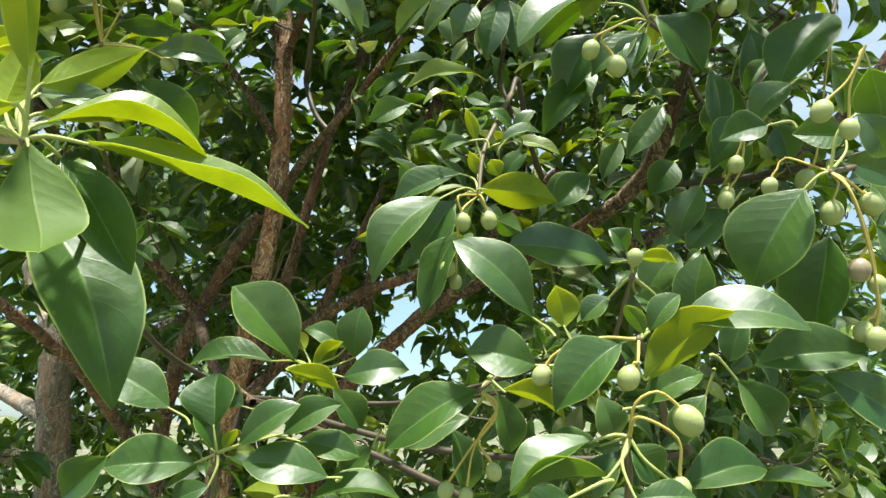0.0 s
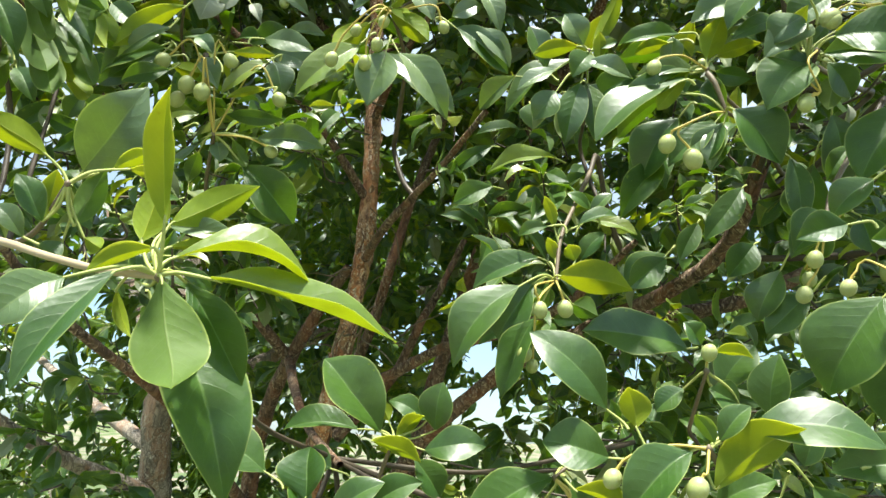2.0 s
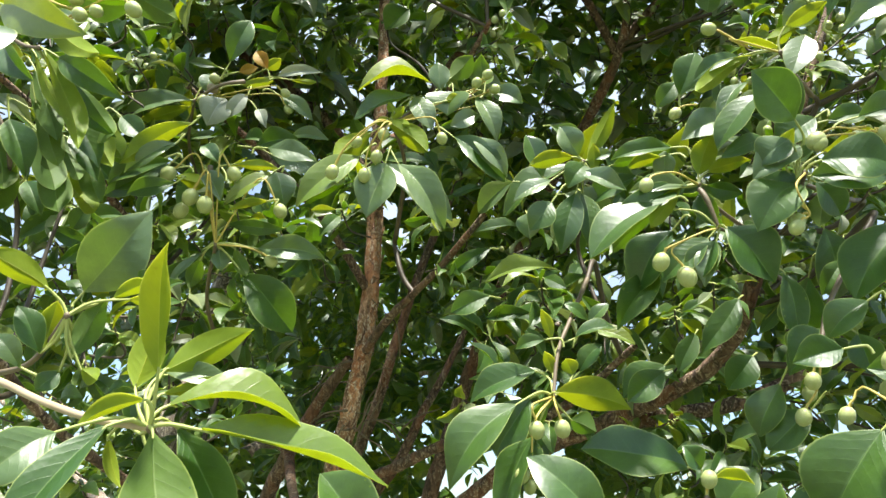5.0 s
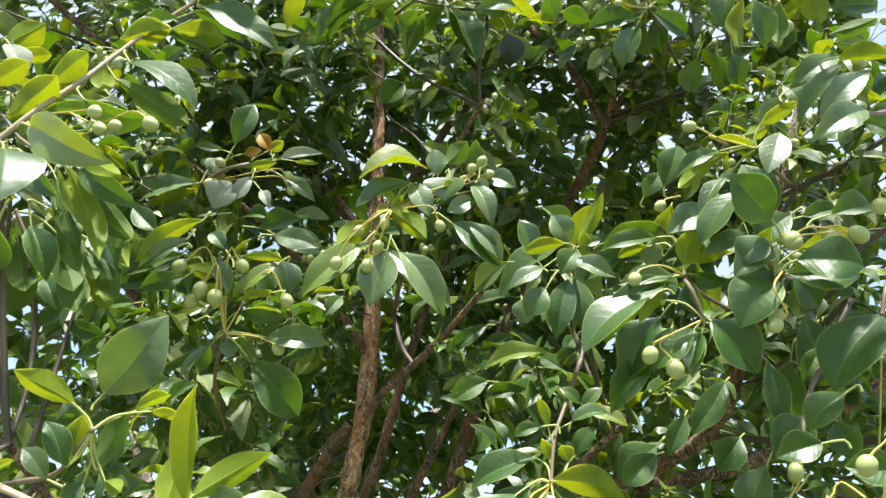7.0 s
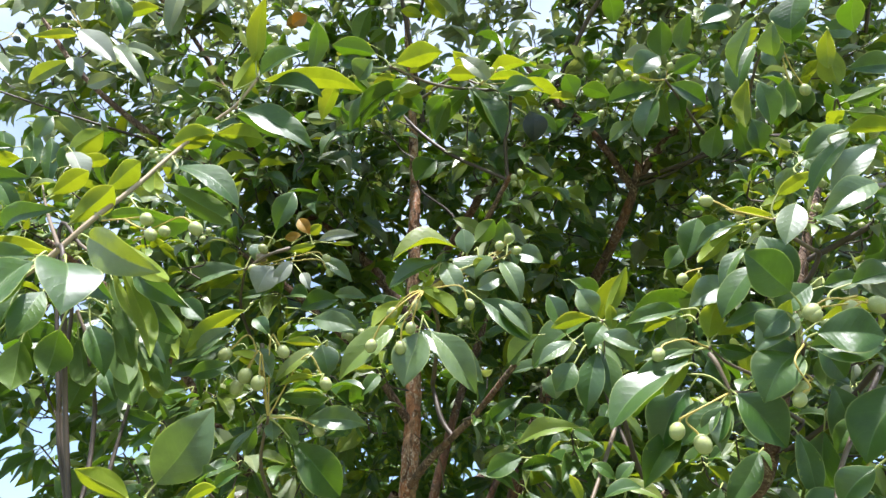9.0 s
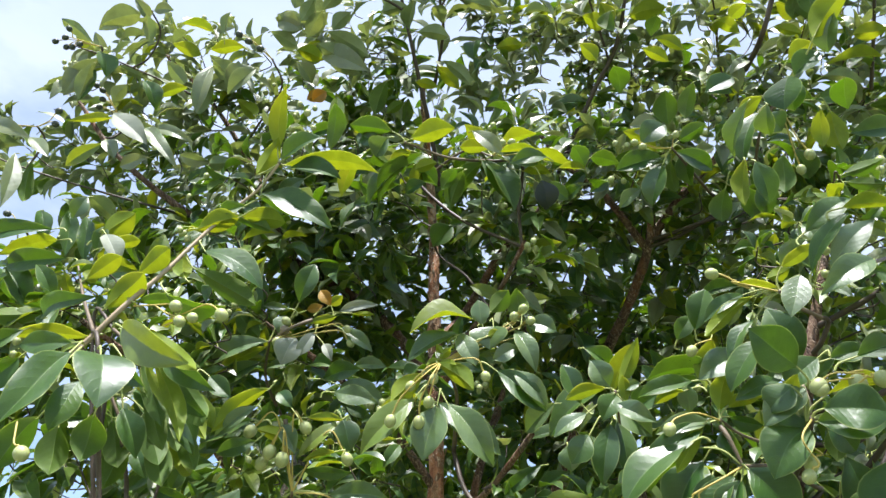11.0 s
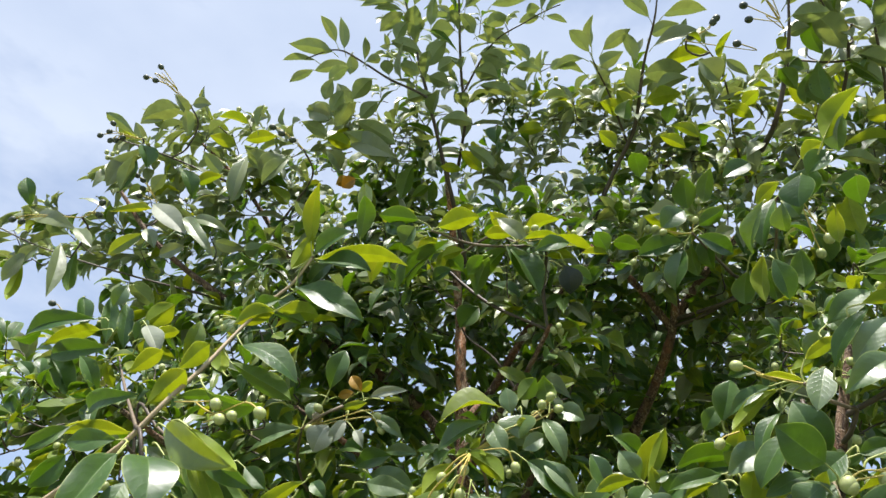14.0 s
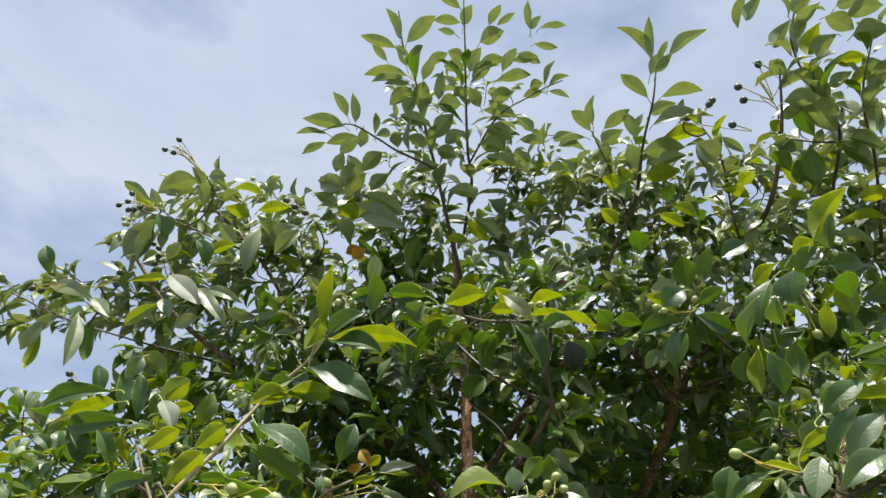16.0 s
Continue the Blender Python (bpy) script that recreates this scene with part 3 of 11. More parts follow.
def loose(base, tip, width, roll, tone="mature"):
    """A single leaf of the crown's face, on a short stalk."""
    base, tip = np.asarray(base), np.asarray(tip)
    ax = tip - base
    n = facing(ax, roll)
    q = rng.random(5)
    bag = Bag()
    blade(bag, base, tip, width, n, 3, 10, 0.04 + 0.11 * q[0], 0.25 + 0.65 * q[1], 0.015 + 0.045 * q[2], 0.25 + 0.45 * q[3], q[4] * 3)
    root = base - unit(ax) * 0.012 + (0, 0.010, -0.004)
    tube(bag, spline([root, base, base + ax * 0.06], 0.004), [0.0011, 0.0009, 0.0005], 5, 2)
    place("leaf", bag.mesh("leaf", [*LEAF[tone], PETIOLE], base), base, tree, LEAF_LABEL.get(tone, ""))


def long_shoot(points, size, gap, radius, start, tone, spread, stop=1.0):
    """An upright leading shoot with pairs of leaves, each pair turned by a right angle."""
    line = spline(points, 0.006)
    bag = Bag()
    tube(bag, line, [radius, radius * 0.75, 0.0014], 8, 0, 0.12, size * 99)
    place("leading_shoot", bag.mesh("leading_shoot", [TWIG_DARK], points[0]), points[0], tree)
    WOOD.append((line[:: 6], np.full(len(line[:: 6]), 0.004)))
    run = np.concatenate([[0], np.cumsum(np.linalg.norm(np.diff(line, axis=0), axis=1))])
    at, turn, total = run[-1] * start, rng.random() * 3, run[-1]
    while at < total * stop:
        i = int(np.searchsorted(run, at))
        tan = unit(line[min(i + 2, len(line) - 1)] - line[max(i - 2, 0)])
        a = unit(np.cross(tan, (math.cos(turn), math.sin(turn), 0.1)))
        for s in (1, -1):
            left = total - at
            ang = radians(spread + rng.normal(0, 9) - 18 * max(0, 1 - left / 0.06))
            d = unit(tan * math.cos(ang) + a * s * math.sin(ang) + (0, 0, rng.normal(-0.08, 0.12)))
            size_i = size * (0.72 + 0.5 * rng.random()) * (0.62 + 0.38 * min(1, left / 0.10))
            b = line[i] + d * (0.010 + 0.006 * rng.random())
            n = unit(tan * math.sin(ang) - a * s * math.cos(ang) + (0, -0.75, 0.45) + rng.normal(0, 0.18, 3))
            leaf_loose(b, b + d * size_i, size_i * (0.36 + 0.12 * rng.random()), n, tone if rng.random() < 0.8 else "mature", True)
            tube(FINE_WOOD, [line[i], (line[i] + b) / 2 - (0, 0, 0.001), b + d * 0.004], [0.0011, 0.0006], 4, 1)
        at += gap * (0.8 + 0.4 * rng.random())
        turn += math.pi / 2 + rng.normal(0, 0.25)



S = shoot((0.115, 0.445, 1.491))
twig(S, 0.0022, 0.0030, (0.115, 0.445, 1.491), (0.117, 0.464, 1.454), (0.124, 0.503, 1.422))
leaf(S, (0.143, 0.441, 1.462), (0.200, 0.449, 1.473), 0.035, 52)
leaf(S, (0.200, 0.461, 1.465), (0.247, 0.462, 1.460), 0.025, 25)
leaf(S, (0.115, 0.446, 1.486), (0.133, 0.451, 1.465), 0.028, 85)
leaf(S, (0.093, 0.445, 1.489), (0.039, 0.431, 1.461), 0.034, -24)
leaf(S, (0.097, 0.429, 1.469), (0.037, 0.422, 1.459), 0.033, 32)
leaf(S, (0.111, 0.422, 1.457), (0.146, 0.422, 1.458), 0.020, 56)
leaf(S, (0.113, 0.457, 1.482), (0.093, 0.464, 1.453), 0.024, -66)
leaf(S, (0.104, 0.477, 1.485), (0.066, 0.477, 1.484), 0.020, -49)
leaf(S, (0.073, 0.422, 1.458), (0.047, 0.423, 1.452), 0.018, -55)
fruit(S, (0.148, 0.432, 1.501), 0.0092, via=((0.116, 0.429, 1.511), (0.129, 0.427, 1.518),))
fruit(S, (0.140, 0.431, 1.462), 0.0066, via=((0.115, 0.421, 1.503), (0.138, 0.424, 1.491),))

S = shoot((0.129, 0.459, 1.553))
twig(S, 0.0020, 0.0030, (0.129, 0.459, 1.553), (0.154, 0.507, 1.527), (0.180, 0.577, 1.495))
leaf(S, (0.133, 0.466, 1.527), (0.184, 0.435, 1.569), 0.039, -45, "young")
leaf(S, (0.156, 0.467, 1.565), (0.238, 0.447, 1.560), 0.045, 50)
leaf(S, (0.304, 0.501, 1.549), (0.228, 0.514, 1.541), 0.044, -65)
leaf(S, (0.118, 0.460, 1.551), (0.072, 0.460, 1.507), 0.042, -57)
leaf(S, (0.072, 0.545, 1.543), (0.019, 0.542, 1.554), 0.046, -69)
leaf(S, (0.072, 0.556, 1.582), (0.009, 0.541, 1.643), 0.048, -76)
leaf(S, (0.136, 0.458, 1.558), (0.156, 0.452, 1.582), 0.021, 67)
leaf(S, (0.133, 0.458, 1.556), (0.120, 0.454, 1.575), 0.013, 43)
leaf(S, (0.087, 0.497, 1.566), (0.081, 0.490, 1.595), 0.026, 16, "young")
leaf(S, (0.200, 0.545, 1.580), (0.205, 0.533, 1.629), 0.039, 107)
leaf(S, (0.215, 0.516, 1.530), (0.244, 0.526, 1.492), 0.037, 98)
leaf(S, (0.141, 0.501, 1.511), (0.183, 0.495, 1.534), 0.027, 59)
leaf(S, (0.040, 0.478, 1.521), (0.079, 0.461, 1.503), 0.024, -45, "young")
leaf(S, (0.272, 0.506, 1.533), (0.335, 0.515, 1.493), 0.040, 83)
leaf(S, (0.114, 0.519, 1.519), (0.124, 0.527, 1.487), 0.028, 111)
leaf(S, (0.200, 0.540, 1.520), (0.179, 0.549, 1.482), 0.029, -66)
leaf(S, (0.226, 0.515, 1.577), (0.213, 0.523, 1.544), 0.026, -74)
fruit(S, (0.082, 0.463, 1.537), 0.0063, via=((0.108, 0.459, 1.554), (0.092, 0.460, 1.549),))
fruit(S, (0.065, 0.465, 1.530), 0.0067, via=((0.103, 0.459, 1.554), (0.077, 0.461, 1.546),))
fruit(S, (0.117, 0.445, 1.527), 0.0075, via=((0.123, 0.443, 1.537),))

S = shoot((0.030, 0.568, 1.525))
twig(S, 0.0015, 0.0020, (0.030, 0.568, 1.525), (0.050, 0.585, 1.540), (0.081, 0.645, 1.549))
leaf(S, (0.029, 0.568, 1.525), (-0.046, 0.569, 1.480), 0.047, -58)
leaf(S, (0.022, 0.605, 1.504), (-0.040, 0.610, 1.480), 0.036, -54)
leaf(S, (0.047, 0.610, 1.523), (0.059, 0.622, 1.475), 0.033, 109)
leaf(S, (0.008, 0.617, 1.494), (0.022, 0.630, 1.442), 0.033, 103)
fruit(S, (0.040, 0.574, 1.462), 0.0067, via=((0.043, 0.561, 1.512), (0.028, 0.567, 1.488),))
fruit(S, (0.002, 0.577, 1.448), 0.0067, via=((0.042, 0.562, 1.508), (0.023, 0.569, 1.482),))
fruit(S, (0.018, 0.578, 1.444), 0.0062, via=((0.042, 0.563, 1.506), (0.025, 0.569, 1.482),))

S = shoot((0.284, 0.481, 1.678))
twig(S, 0.0020, 0.0035, (0.284, 0.481, 1.678), (0.333, 0.517, 1.698), (0.443, 0.587, 1.747))
leaf(S, (0.265, 0.484, 1.666), (0.230, 0.511, 1.596), 0.070, -79)
leaf(S, (0.266, 0.528, 1.736), (0.226, 0.531, 1.724), 0.032, -79)
leaf(S, (0.306, 0.493, 1.711), (0.266, 0.493, 1.713), 0.032, -87)
leaf(S, (0.303, 0.470, 1.719), (0.326, 0.478, 1.689), 0.029, 116)
leaf(S, (0.309, 0.507, 1.696), (0.353, 0.511, 1.682), 0.031, 93)
leaf(S, (0.332, 0.579, 1.655), (0.323, 0.600, 1.572), 0.069, -102)
leaf(S, (0.300, 0.547, 1.783), (0.266, 0.555, 1.752), 0.033, -72)
leaf(S, (0.331, 0.489, 1.767), (0.340, 0.501, 1.720), 0.041, 11)
leaf(S, (0.342, 0.529, 1.651), (0.369, 0.537, 1.616), 0.030, 112)
fruit(S, (0.285, 0.488, 1.649), 0.0087, via=((0.290, 0.483, 1.670),))
fruit(S, (0.314, 0.486, 1.655), 0.0083, via=((0.296, 0.482, 1.672), (0.309, 0.485, 1.662),))
fruit(S, (0.258, 0.521, 1.681), 0.0067, via=((0.271, 0.516, 1.703), (0.264, 0.518, 1.694),))
fruit(S, (0.299, 0.488, 1.606), 0.0081, via=((0.291, 0.474, 1.665), (0.305, 0.482, 1.629),), tone="blush")
fruit(S, (0.312, 0.491, 1.596), 0.0069, via=((0.291, 0.474, 1.665), (0.306, 0.483, 1.625),))
fruit(S, (0.318, 0.506, 1.577), 0.0062, via=((0.298, 0.484, 1.664), (0.313, 0.495, 1.620), (0.320, 0.503, 1.587),))
fruit(S, (0.302, 0.499, 1.563), 0.0073, via=((0.293, 0.475, 1.661), (0.307, 0.485, 1.617), (0.312, 0.495, 1.580),))
fruit(S, (0.305, 0.490, 1.557), 0.0080, via=((0.287, 0.465, 1.657), (0.301, 0.476, 1.615), (0.307, 0.485, 1.578),))
fruit(S, (0.261, 0.442, 1.708), 0.0078, via=((0.280, 0.437, 1.730),), start=(0.291, 0.431, 1.752))
fruit(S, (0.280, 0.445, 1.696), 0.0070, via=((0.281, 0.438, 1.726),), start=(0.291, 0.431, 1.752))

S = shoot((0.261, 0.557, 1.745))
twig(S, 0.0020, 0.0030, (0.261, 0.557, 1.745), (0.280, 0.578, 1.787), (0.329, 0.612, 1.858))
fruit(S, (0.253, 0.565, 1.716), 0.0073, via=((0.256, 0.561, 1.730),))
fruit(S, (0.244, 0.572, 1.686), 0.0073, via=((0.257, 0.566, 1.712),))
leaf(S, (0.288, 0.602, 1.773), (0.251, 0.613, 1.730), 0.033, -71)
leaf(S, (0.284, 0.660, 1.706), (0.242, 0.669, 1.667), 0.038, -68)
leaf(S, (0.259, 0.664, 1.731), (0.237, 0.676, 1.681), 0.042, -77)

S = shoot((-0.183, 0.588, 1.476))
twig(S, 0.0020, 0.0030, (-0.183, 0.588, 1.476), (-0.194, 0.618, 1.438), (-0.215, 0.670, 1.396))
leaf(S, (-0.186, 0.583, 1.496), (-0.189, 0.593, 1.540), 0.052, -26)
leaf(S, (-0.188, 0.587, 1.479), (-0.204, 0.590, 1.511), 0.024, -38)
leaf(S, (-0.202, 0.590, 1.468), (-0.266, 0.570, 1.466), 0.047, -59)
leaf(S, (-0.282, 0.609, 1.472), (-0.321, 0.618, 1.437), 0.039, -88)
leaf(S, (-0.162, 0.576, 1.483), (-0.114, 0.568, 1.514), 0.031, 68)
leaf(S, (-0.090, 0.572, 1.458), (-0.157, 0.569, 1.470), 0.039, -57)
leaf(S, (-0.132, 0.595, 1.491), (-0.084, 0.589, 1.515), 0.030, 71)
leaf(S, (-0.119, 0.596, 1.485), (-0.069, 0.599, 1.473), 0.030, 59)
leaf(S, (-0.254, 0.661, 1.513), (-0.316, 0.652, 1.551), 0.052, -57)
leaf(S, (-0.108, 0.597, 1.439), (-0.035, 0.597, 1.441), 0.040, 26)
leaf(S, (-0.060, 0.618, 1.480), (-0.086, 0.625, 1.451), 0.028, -76)
leaf(S, (-0.178, 0.588, 1.477), (-0.167, 0.583, 1.495), 0.012, -28, "young")
leaf(S, (-0.187, 0.584, 1.451), (-0.218, 0.588, 1.436), 0.025, -69)
leaf(S, (-0.133, 0.607, 1.440), (-0.165, 0.606, 1.445), 0.019, 83, "young")

S = shoot((-0.126, 0.667, 1.551))
twig(S, 0.0020, 0.0030, (-0.126, 0.667, 1.551), (-0.148, 0.710, 1.504), (-0.171, 0.777, 1.440))
leaf(S, (-0.140, 0.665, 1.557), (-0.202, 0.658, 1.628), 0.066, -62)
leaf(S, (-0.170, 0.696, 1.559), (-0.252, 0.697, 1.556), 0.044, -39)
leaf(S, (-0.147, 0.658, 1.548), (-0.096, 0.662, 1.530), 0.029, -42, "young")
leaf(S, (-0.123, 0.668, 1.548), (-0.095, 0.661, 1.575), 0.021, -35, "young")
leaf(S, (-0.085, 0.675, 1.561), (-0.078, 0.663, 1.608), 0.041, 130)
leaf(S, (-0.095, 0.683, 1.571), (-0.135, 0.678, 1.589), 0.026, -67)
leaf(S, (-0.093, 0.659, 1.541), (-0.032, 0.658, 1.548), 0.038, 67)
leaf(S, (-0.135, 0.683, 1.568), (-0.147, 0.679, 1.587), 0.017, 65, "young")
leaf(S, (-0.120, 0.668, 1.546), (-0.144, 0.670, 1.540), 0.019, 69, "young")
leaf(S, (-0.116, 0.676, 1.557), (-0.106, 0.671, 1.578), 0.017, -42, "young")
leaf(S, (-0.109, 0.703, 1.531), (-0.081, 0.712, 1.493), 0.038, 72)
leaf(S, (-0.207, 0.738, 1.516), (-0.236, 0.733, 1.533), 0.033, -60)

S = shoot((-0.204, 0.315, 1.633))
twig(S, 0.0022, 0.0030, (-0.204, 0.315, 1.633), (-0.241, 0.319, 1.637), (-0.286, 0.331, 1.648), (-0.347, 0.359, 1.666), (-0.461, 0.408, 1.694), bark=TWIG_PALE)
leaf(S, (-0.198, 0.303, 1.661), (-0.190, 0.272, 1.730), 0.021, 44, "young", fold=0.80)
leaf(S, (-0.175, 0.320, 1.633), (-0.077, 0.386, 1.610), 0.040, 33, "young", fold=0.85, bow=0.025)
leaf(S, (-0.200, 0.325, 1.647), (-0.128, 0.365, 1.639), 0.040, 33, "young", fold=0.85)
leaf(S, (-0.207, 0.325, 1.667), (-0.163, 0.345, 1.699), 0.022, -70, "young")
leaf(S, (-0.225, 0.328, 1.657), (-0.222, 0.335, 1.701), 0.023, -124, "young")
leaf(S, (-0.215, 0.340, 1.670), (-0.174, 0.350, 1.665), 0.016, 74, "pale")
leaf(S, (-0.209, 0.330, 1.654), (-0.164, 0.345, 1.658), 0.013, -55, "young")
leaf(S, (-0.198, 0.309, 1.630), (-0.170, 0.285, 1.568), 0.042, -144, fold=0.20)
leaf(S, (-0.202, 0.345, 1.636), (-0.167, 0.365, 1.577), 0.032, 88)
leaf(S, (-0.218, 0.296, 1.631), (-0.240, 0.262, 1.564), 0.026, -35, fold=0.60)
leaf(S, (-0.247, 0.296, 1.627), (-0.268, 0.270, 1.596), 0.028, -68, "pale")
leaf(S, (-0.203, 0.305, 1.647), (-0.240, 0.302, 1.631), 0.014, 37, "young")
leaf(S, (-0.237, 0.330, 1.628), (-0.226, 0.335, 1.600), 0.009, -113, "young")
leaf(S, (-0.233, 0.345, 1.636), (-0.240, 0.345, 1.656), 0.011, -44)

S = shoot((-0.203, 0.316, 1.632))
leaf(S, (-0.241, 0.387, 1.621), (-0.175, 0.382, 1.509), 0.061, 37)

S = shoot((-0.329, 0.393, 1.719))
twig(S, 0.0018, 0.0025, (-0.329, 0.393, 1.719), (-0.367, 0.418, 1.689), (-0.419, 0.445, 1.683))
leaf(S, (-0.342, 0.383, 1.737), (-0.372, 0.345, 1.756), 0.023, 58, "young")
leaf(S, (-0.348, 0.400, 1.692), (-0.367, 0.388, 1.725), 0.022, -79)
leaf(S, (-0.348, 0.403, 1.695), (-0.341, 0.395, 1.731), 0.020, -3, "young")
leaf(S, (-0.326, 0.405, 1.690), (-0.309, 0.405, 1.736), 0.022, -52)
leaf(S, (-0.384, 0.483, 1.766), (-0.324, 0.463, 1.835), 0.059, 137, "pale", fold=0.35)
leaf(S, (-0.307, 0.410, 1.737), (-0.278, 0.410, 1.751), 0.015, -37, "young")
leaf(S, (-0.294, 0.410, 1.737), (-0.261, 0.410, 1.729), 0.013, -46, "young")
leaf(S, (-0.320, 0.410, 1.683), (-0.305, 0.410, 1.675), 0.015, -95, "young")
leaf(S, (-0.344, 0.420, 1.682), (-0.352, 0.410, 1.666), 0.017, -76)
leaf(S, (-0.369, 0.410, 1.683), (-0.390, 0.400, 1.706), 0.019, -75, "pale")

S = shoot((-0.339, 0.621, 1.865))
twig(S, 0.0018, 0.0030, (-0.339, 0.621, 1.865), (-0.347, 0.611, 1.911), (-0.352, 0.602, 1.954))
twig(S, 0.0020, 0.0030, (-0.339, 0.621, 1.865), (-0.387, 0.719, 1.827), (-0.425, 0.861, 1.792))
leaf(S, (-0.399, 0.605, 1.952), (-0.472, 0.600, 1.917), 0.035, -99)
leaf(S, (-0.397, 0.610, 1.946), (-0.358, 0.610, 1.934), 0.021, -68, "young")
leaf(S, (-0.353, 0.600, 1.946), (-0.329, 0.595, 1.906), 0.026, 56, "pale")
leaf(S, (-0.278, 0.610, 1.950), (-0.327, 0.600, 1.903), 0.021, -77, "young")
leaf(S, (-0.322, 0.600, 1.954), (-0.270, 0.600, 1.948), 0.014, -50, "young")
leaf(S, (-0.286, 0.635, 1.961), (-0.271, 0.635, 1.917), 0.036, 62)
leaf(S, (-0.312, 0.660, 2.008), (-0.248, 0.660, 1.989), 0.030, 88, "pale")
leaf(S, (-0.334, 0.635, 1.896), (-0.269, 0.640, 1.891), 0.019, 126)
leaf(S, (-0.292, 0.630, 1.863), (-0.220, 0.650, 1.859), 0.032, 89, "pale")
leaf(S, (-0.312, 0.645, 1.838), (-0.258, 0.680, 1.780), 0.054, 101)
leaf(S, (-0.320, 0.630, 1.863), (-0.305, 0.640, 1.833), 0.017, -74)
leaf(S, (-0.343, 0.640, 1.865), (-0.337, 0.640, 1.840), 0.022, 59, "pale")
leaf(S, (-0.352, 0.620, 1.854), (-0.380, 0.610, 1.809), 0.011, -73, "pale")
leaf(S, (-0.347, 0.620, 1.861), (-0.436, 0.610, 1.813), 0.016, -152)
leaf(S, (-0.276, 0.600, 1.908), (-0.320, 0.600, 1.898), 0.011, 47, "young")
leaf(S, (-0.374, 0.660, 1.861), (-0.388, 0.670, 1.828), 0.021, 27)
leaf(S, (-0.374, 0.660, 1.989), (-0.398, 0.660, 2.014), 0.024, -67)
leaf(S, (-0.422, 0.620, 1.974), (-0.442, 0.620, 1.959), 0.018, -105, "pale")
leaf(S, (-0.408, 0.670, 1.893), (-0.443, 0.670, 1.875), 0.025, -107)
fruit(S, (-0.390, 0.584, 1.935), 0.0086, via=((-0.355, 0.581, 1.953),))
fruit(S, (-0.361, 0.588, 1.908), 0.0091, via=((-0.341, 0.580, 1.934),))
fruit(S, (-0.341, 0.585, 1.897), 0.0090, via=((-0.335, 0.572, 1.928),))
fruit(S, (-0.377, 0.602, 1.898), 0.0086, via=((-0.349, 0.591, 1.932),))
fruit(S, (-0.317, 0.592, 1.938), 0.0079, via=((-0.332, 0.583, 1.953),))
fruit(S, (-0.266, 0.614, 1.902), 0.0079, via=((-0.290, 0.597, 1.933),))
fruit(S, (-0.277, 0.635, 1.850), 0.0073, via=((-0.304, 0.626, 1.863),))

S = shoot((-0.465, 0.732, 2.128))
twig(S, 0.0018, 0.0030, (-0.465, 0.732, 2.128), (-0.422, 0.719, 2.144), (-0.401, 0.745, 2.167))
twig(S, 0.0020, 0.0030, (-0.465, 0.732, 2.128), (-0.502, 0.807, 2.095), (-0.544, 0.962, 2.081))
leaf(S, (-0.486, 0.735, 2.138), (-0.526, 0.720, 2.184), 0.035, 91)
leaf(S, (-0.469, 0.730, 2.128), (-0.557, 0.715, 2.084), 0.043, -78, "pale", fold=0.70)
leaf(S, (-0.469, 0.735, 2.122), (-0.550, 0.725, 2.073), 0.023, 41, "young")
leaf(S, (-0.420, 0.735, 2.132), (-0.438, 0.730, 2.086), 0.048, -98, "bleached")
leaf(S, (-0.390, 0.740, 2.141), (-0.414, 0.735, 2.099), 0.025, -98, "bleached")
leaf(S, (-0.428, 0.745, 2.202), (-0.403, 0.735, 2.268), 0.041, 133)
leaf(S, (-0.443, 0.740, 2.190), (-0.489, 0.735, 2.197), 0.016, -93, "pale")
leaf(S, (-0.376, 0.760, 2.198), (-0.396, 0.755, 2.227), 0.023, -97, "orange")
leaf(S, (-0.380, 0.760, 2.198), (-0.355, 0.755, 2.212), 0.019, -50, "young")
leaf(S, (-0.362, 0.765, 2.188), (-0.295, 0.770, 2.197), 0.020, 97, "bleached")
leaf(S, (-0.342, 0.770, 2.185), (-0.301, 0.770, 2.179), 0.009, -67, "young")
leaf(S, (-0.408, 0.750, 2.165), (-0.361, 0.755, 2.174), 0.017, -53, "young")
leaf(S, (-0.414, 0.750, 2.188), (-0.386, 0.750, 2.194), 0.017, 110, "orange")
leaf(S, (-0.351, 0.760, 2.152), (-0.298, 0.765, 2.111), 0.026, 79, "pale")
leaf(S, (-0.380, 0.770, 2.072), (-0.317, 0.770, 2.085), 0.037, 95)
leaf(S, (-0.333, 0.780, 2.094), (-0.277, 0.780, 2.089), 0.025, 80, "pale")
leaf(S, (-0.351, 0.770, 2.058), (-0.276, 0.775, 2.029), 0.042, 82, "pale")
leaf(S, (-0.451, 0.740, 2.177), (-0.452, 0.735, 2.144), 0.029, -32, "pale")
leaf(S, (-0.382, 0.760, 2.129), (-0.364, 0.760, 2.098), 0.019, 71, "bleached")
leaf(S, (-0.491, 0.760, 2.107), (-0.560, 0.750, 2.065), 0.034, -98)
fruit(S, (-0.435, 0.723, 2.158), 0.0075, via=((-0.428, 0.727, 2.149),))
fruit(S, (-0.438, 0.728, 2.145), 0.0075, via=((-0.431, 0.731, 2.139),), tone="blush")
fruit(S, (-0.448, 0.725, 2.124), 0.0075, via=((-0.435, 0.723, 2.132),))
fruit(S, (-0.335, 0.742, 2.143), 0.0067, via=((-0.360, 0.735, 2.151),))
fruit(S, (-0.331, 0.751, 2.122), 0.0067, via=((-0.356, 0.740, 2.142),))

S = shoot((-0.159, 0.665, 2.043))
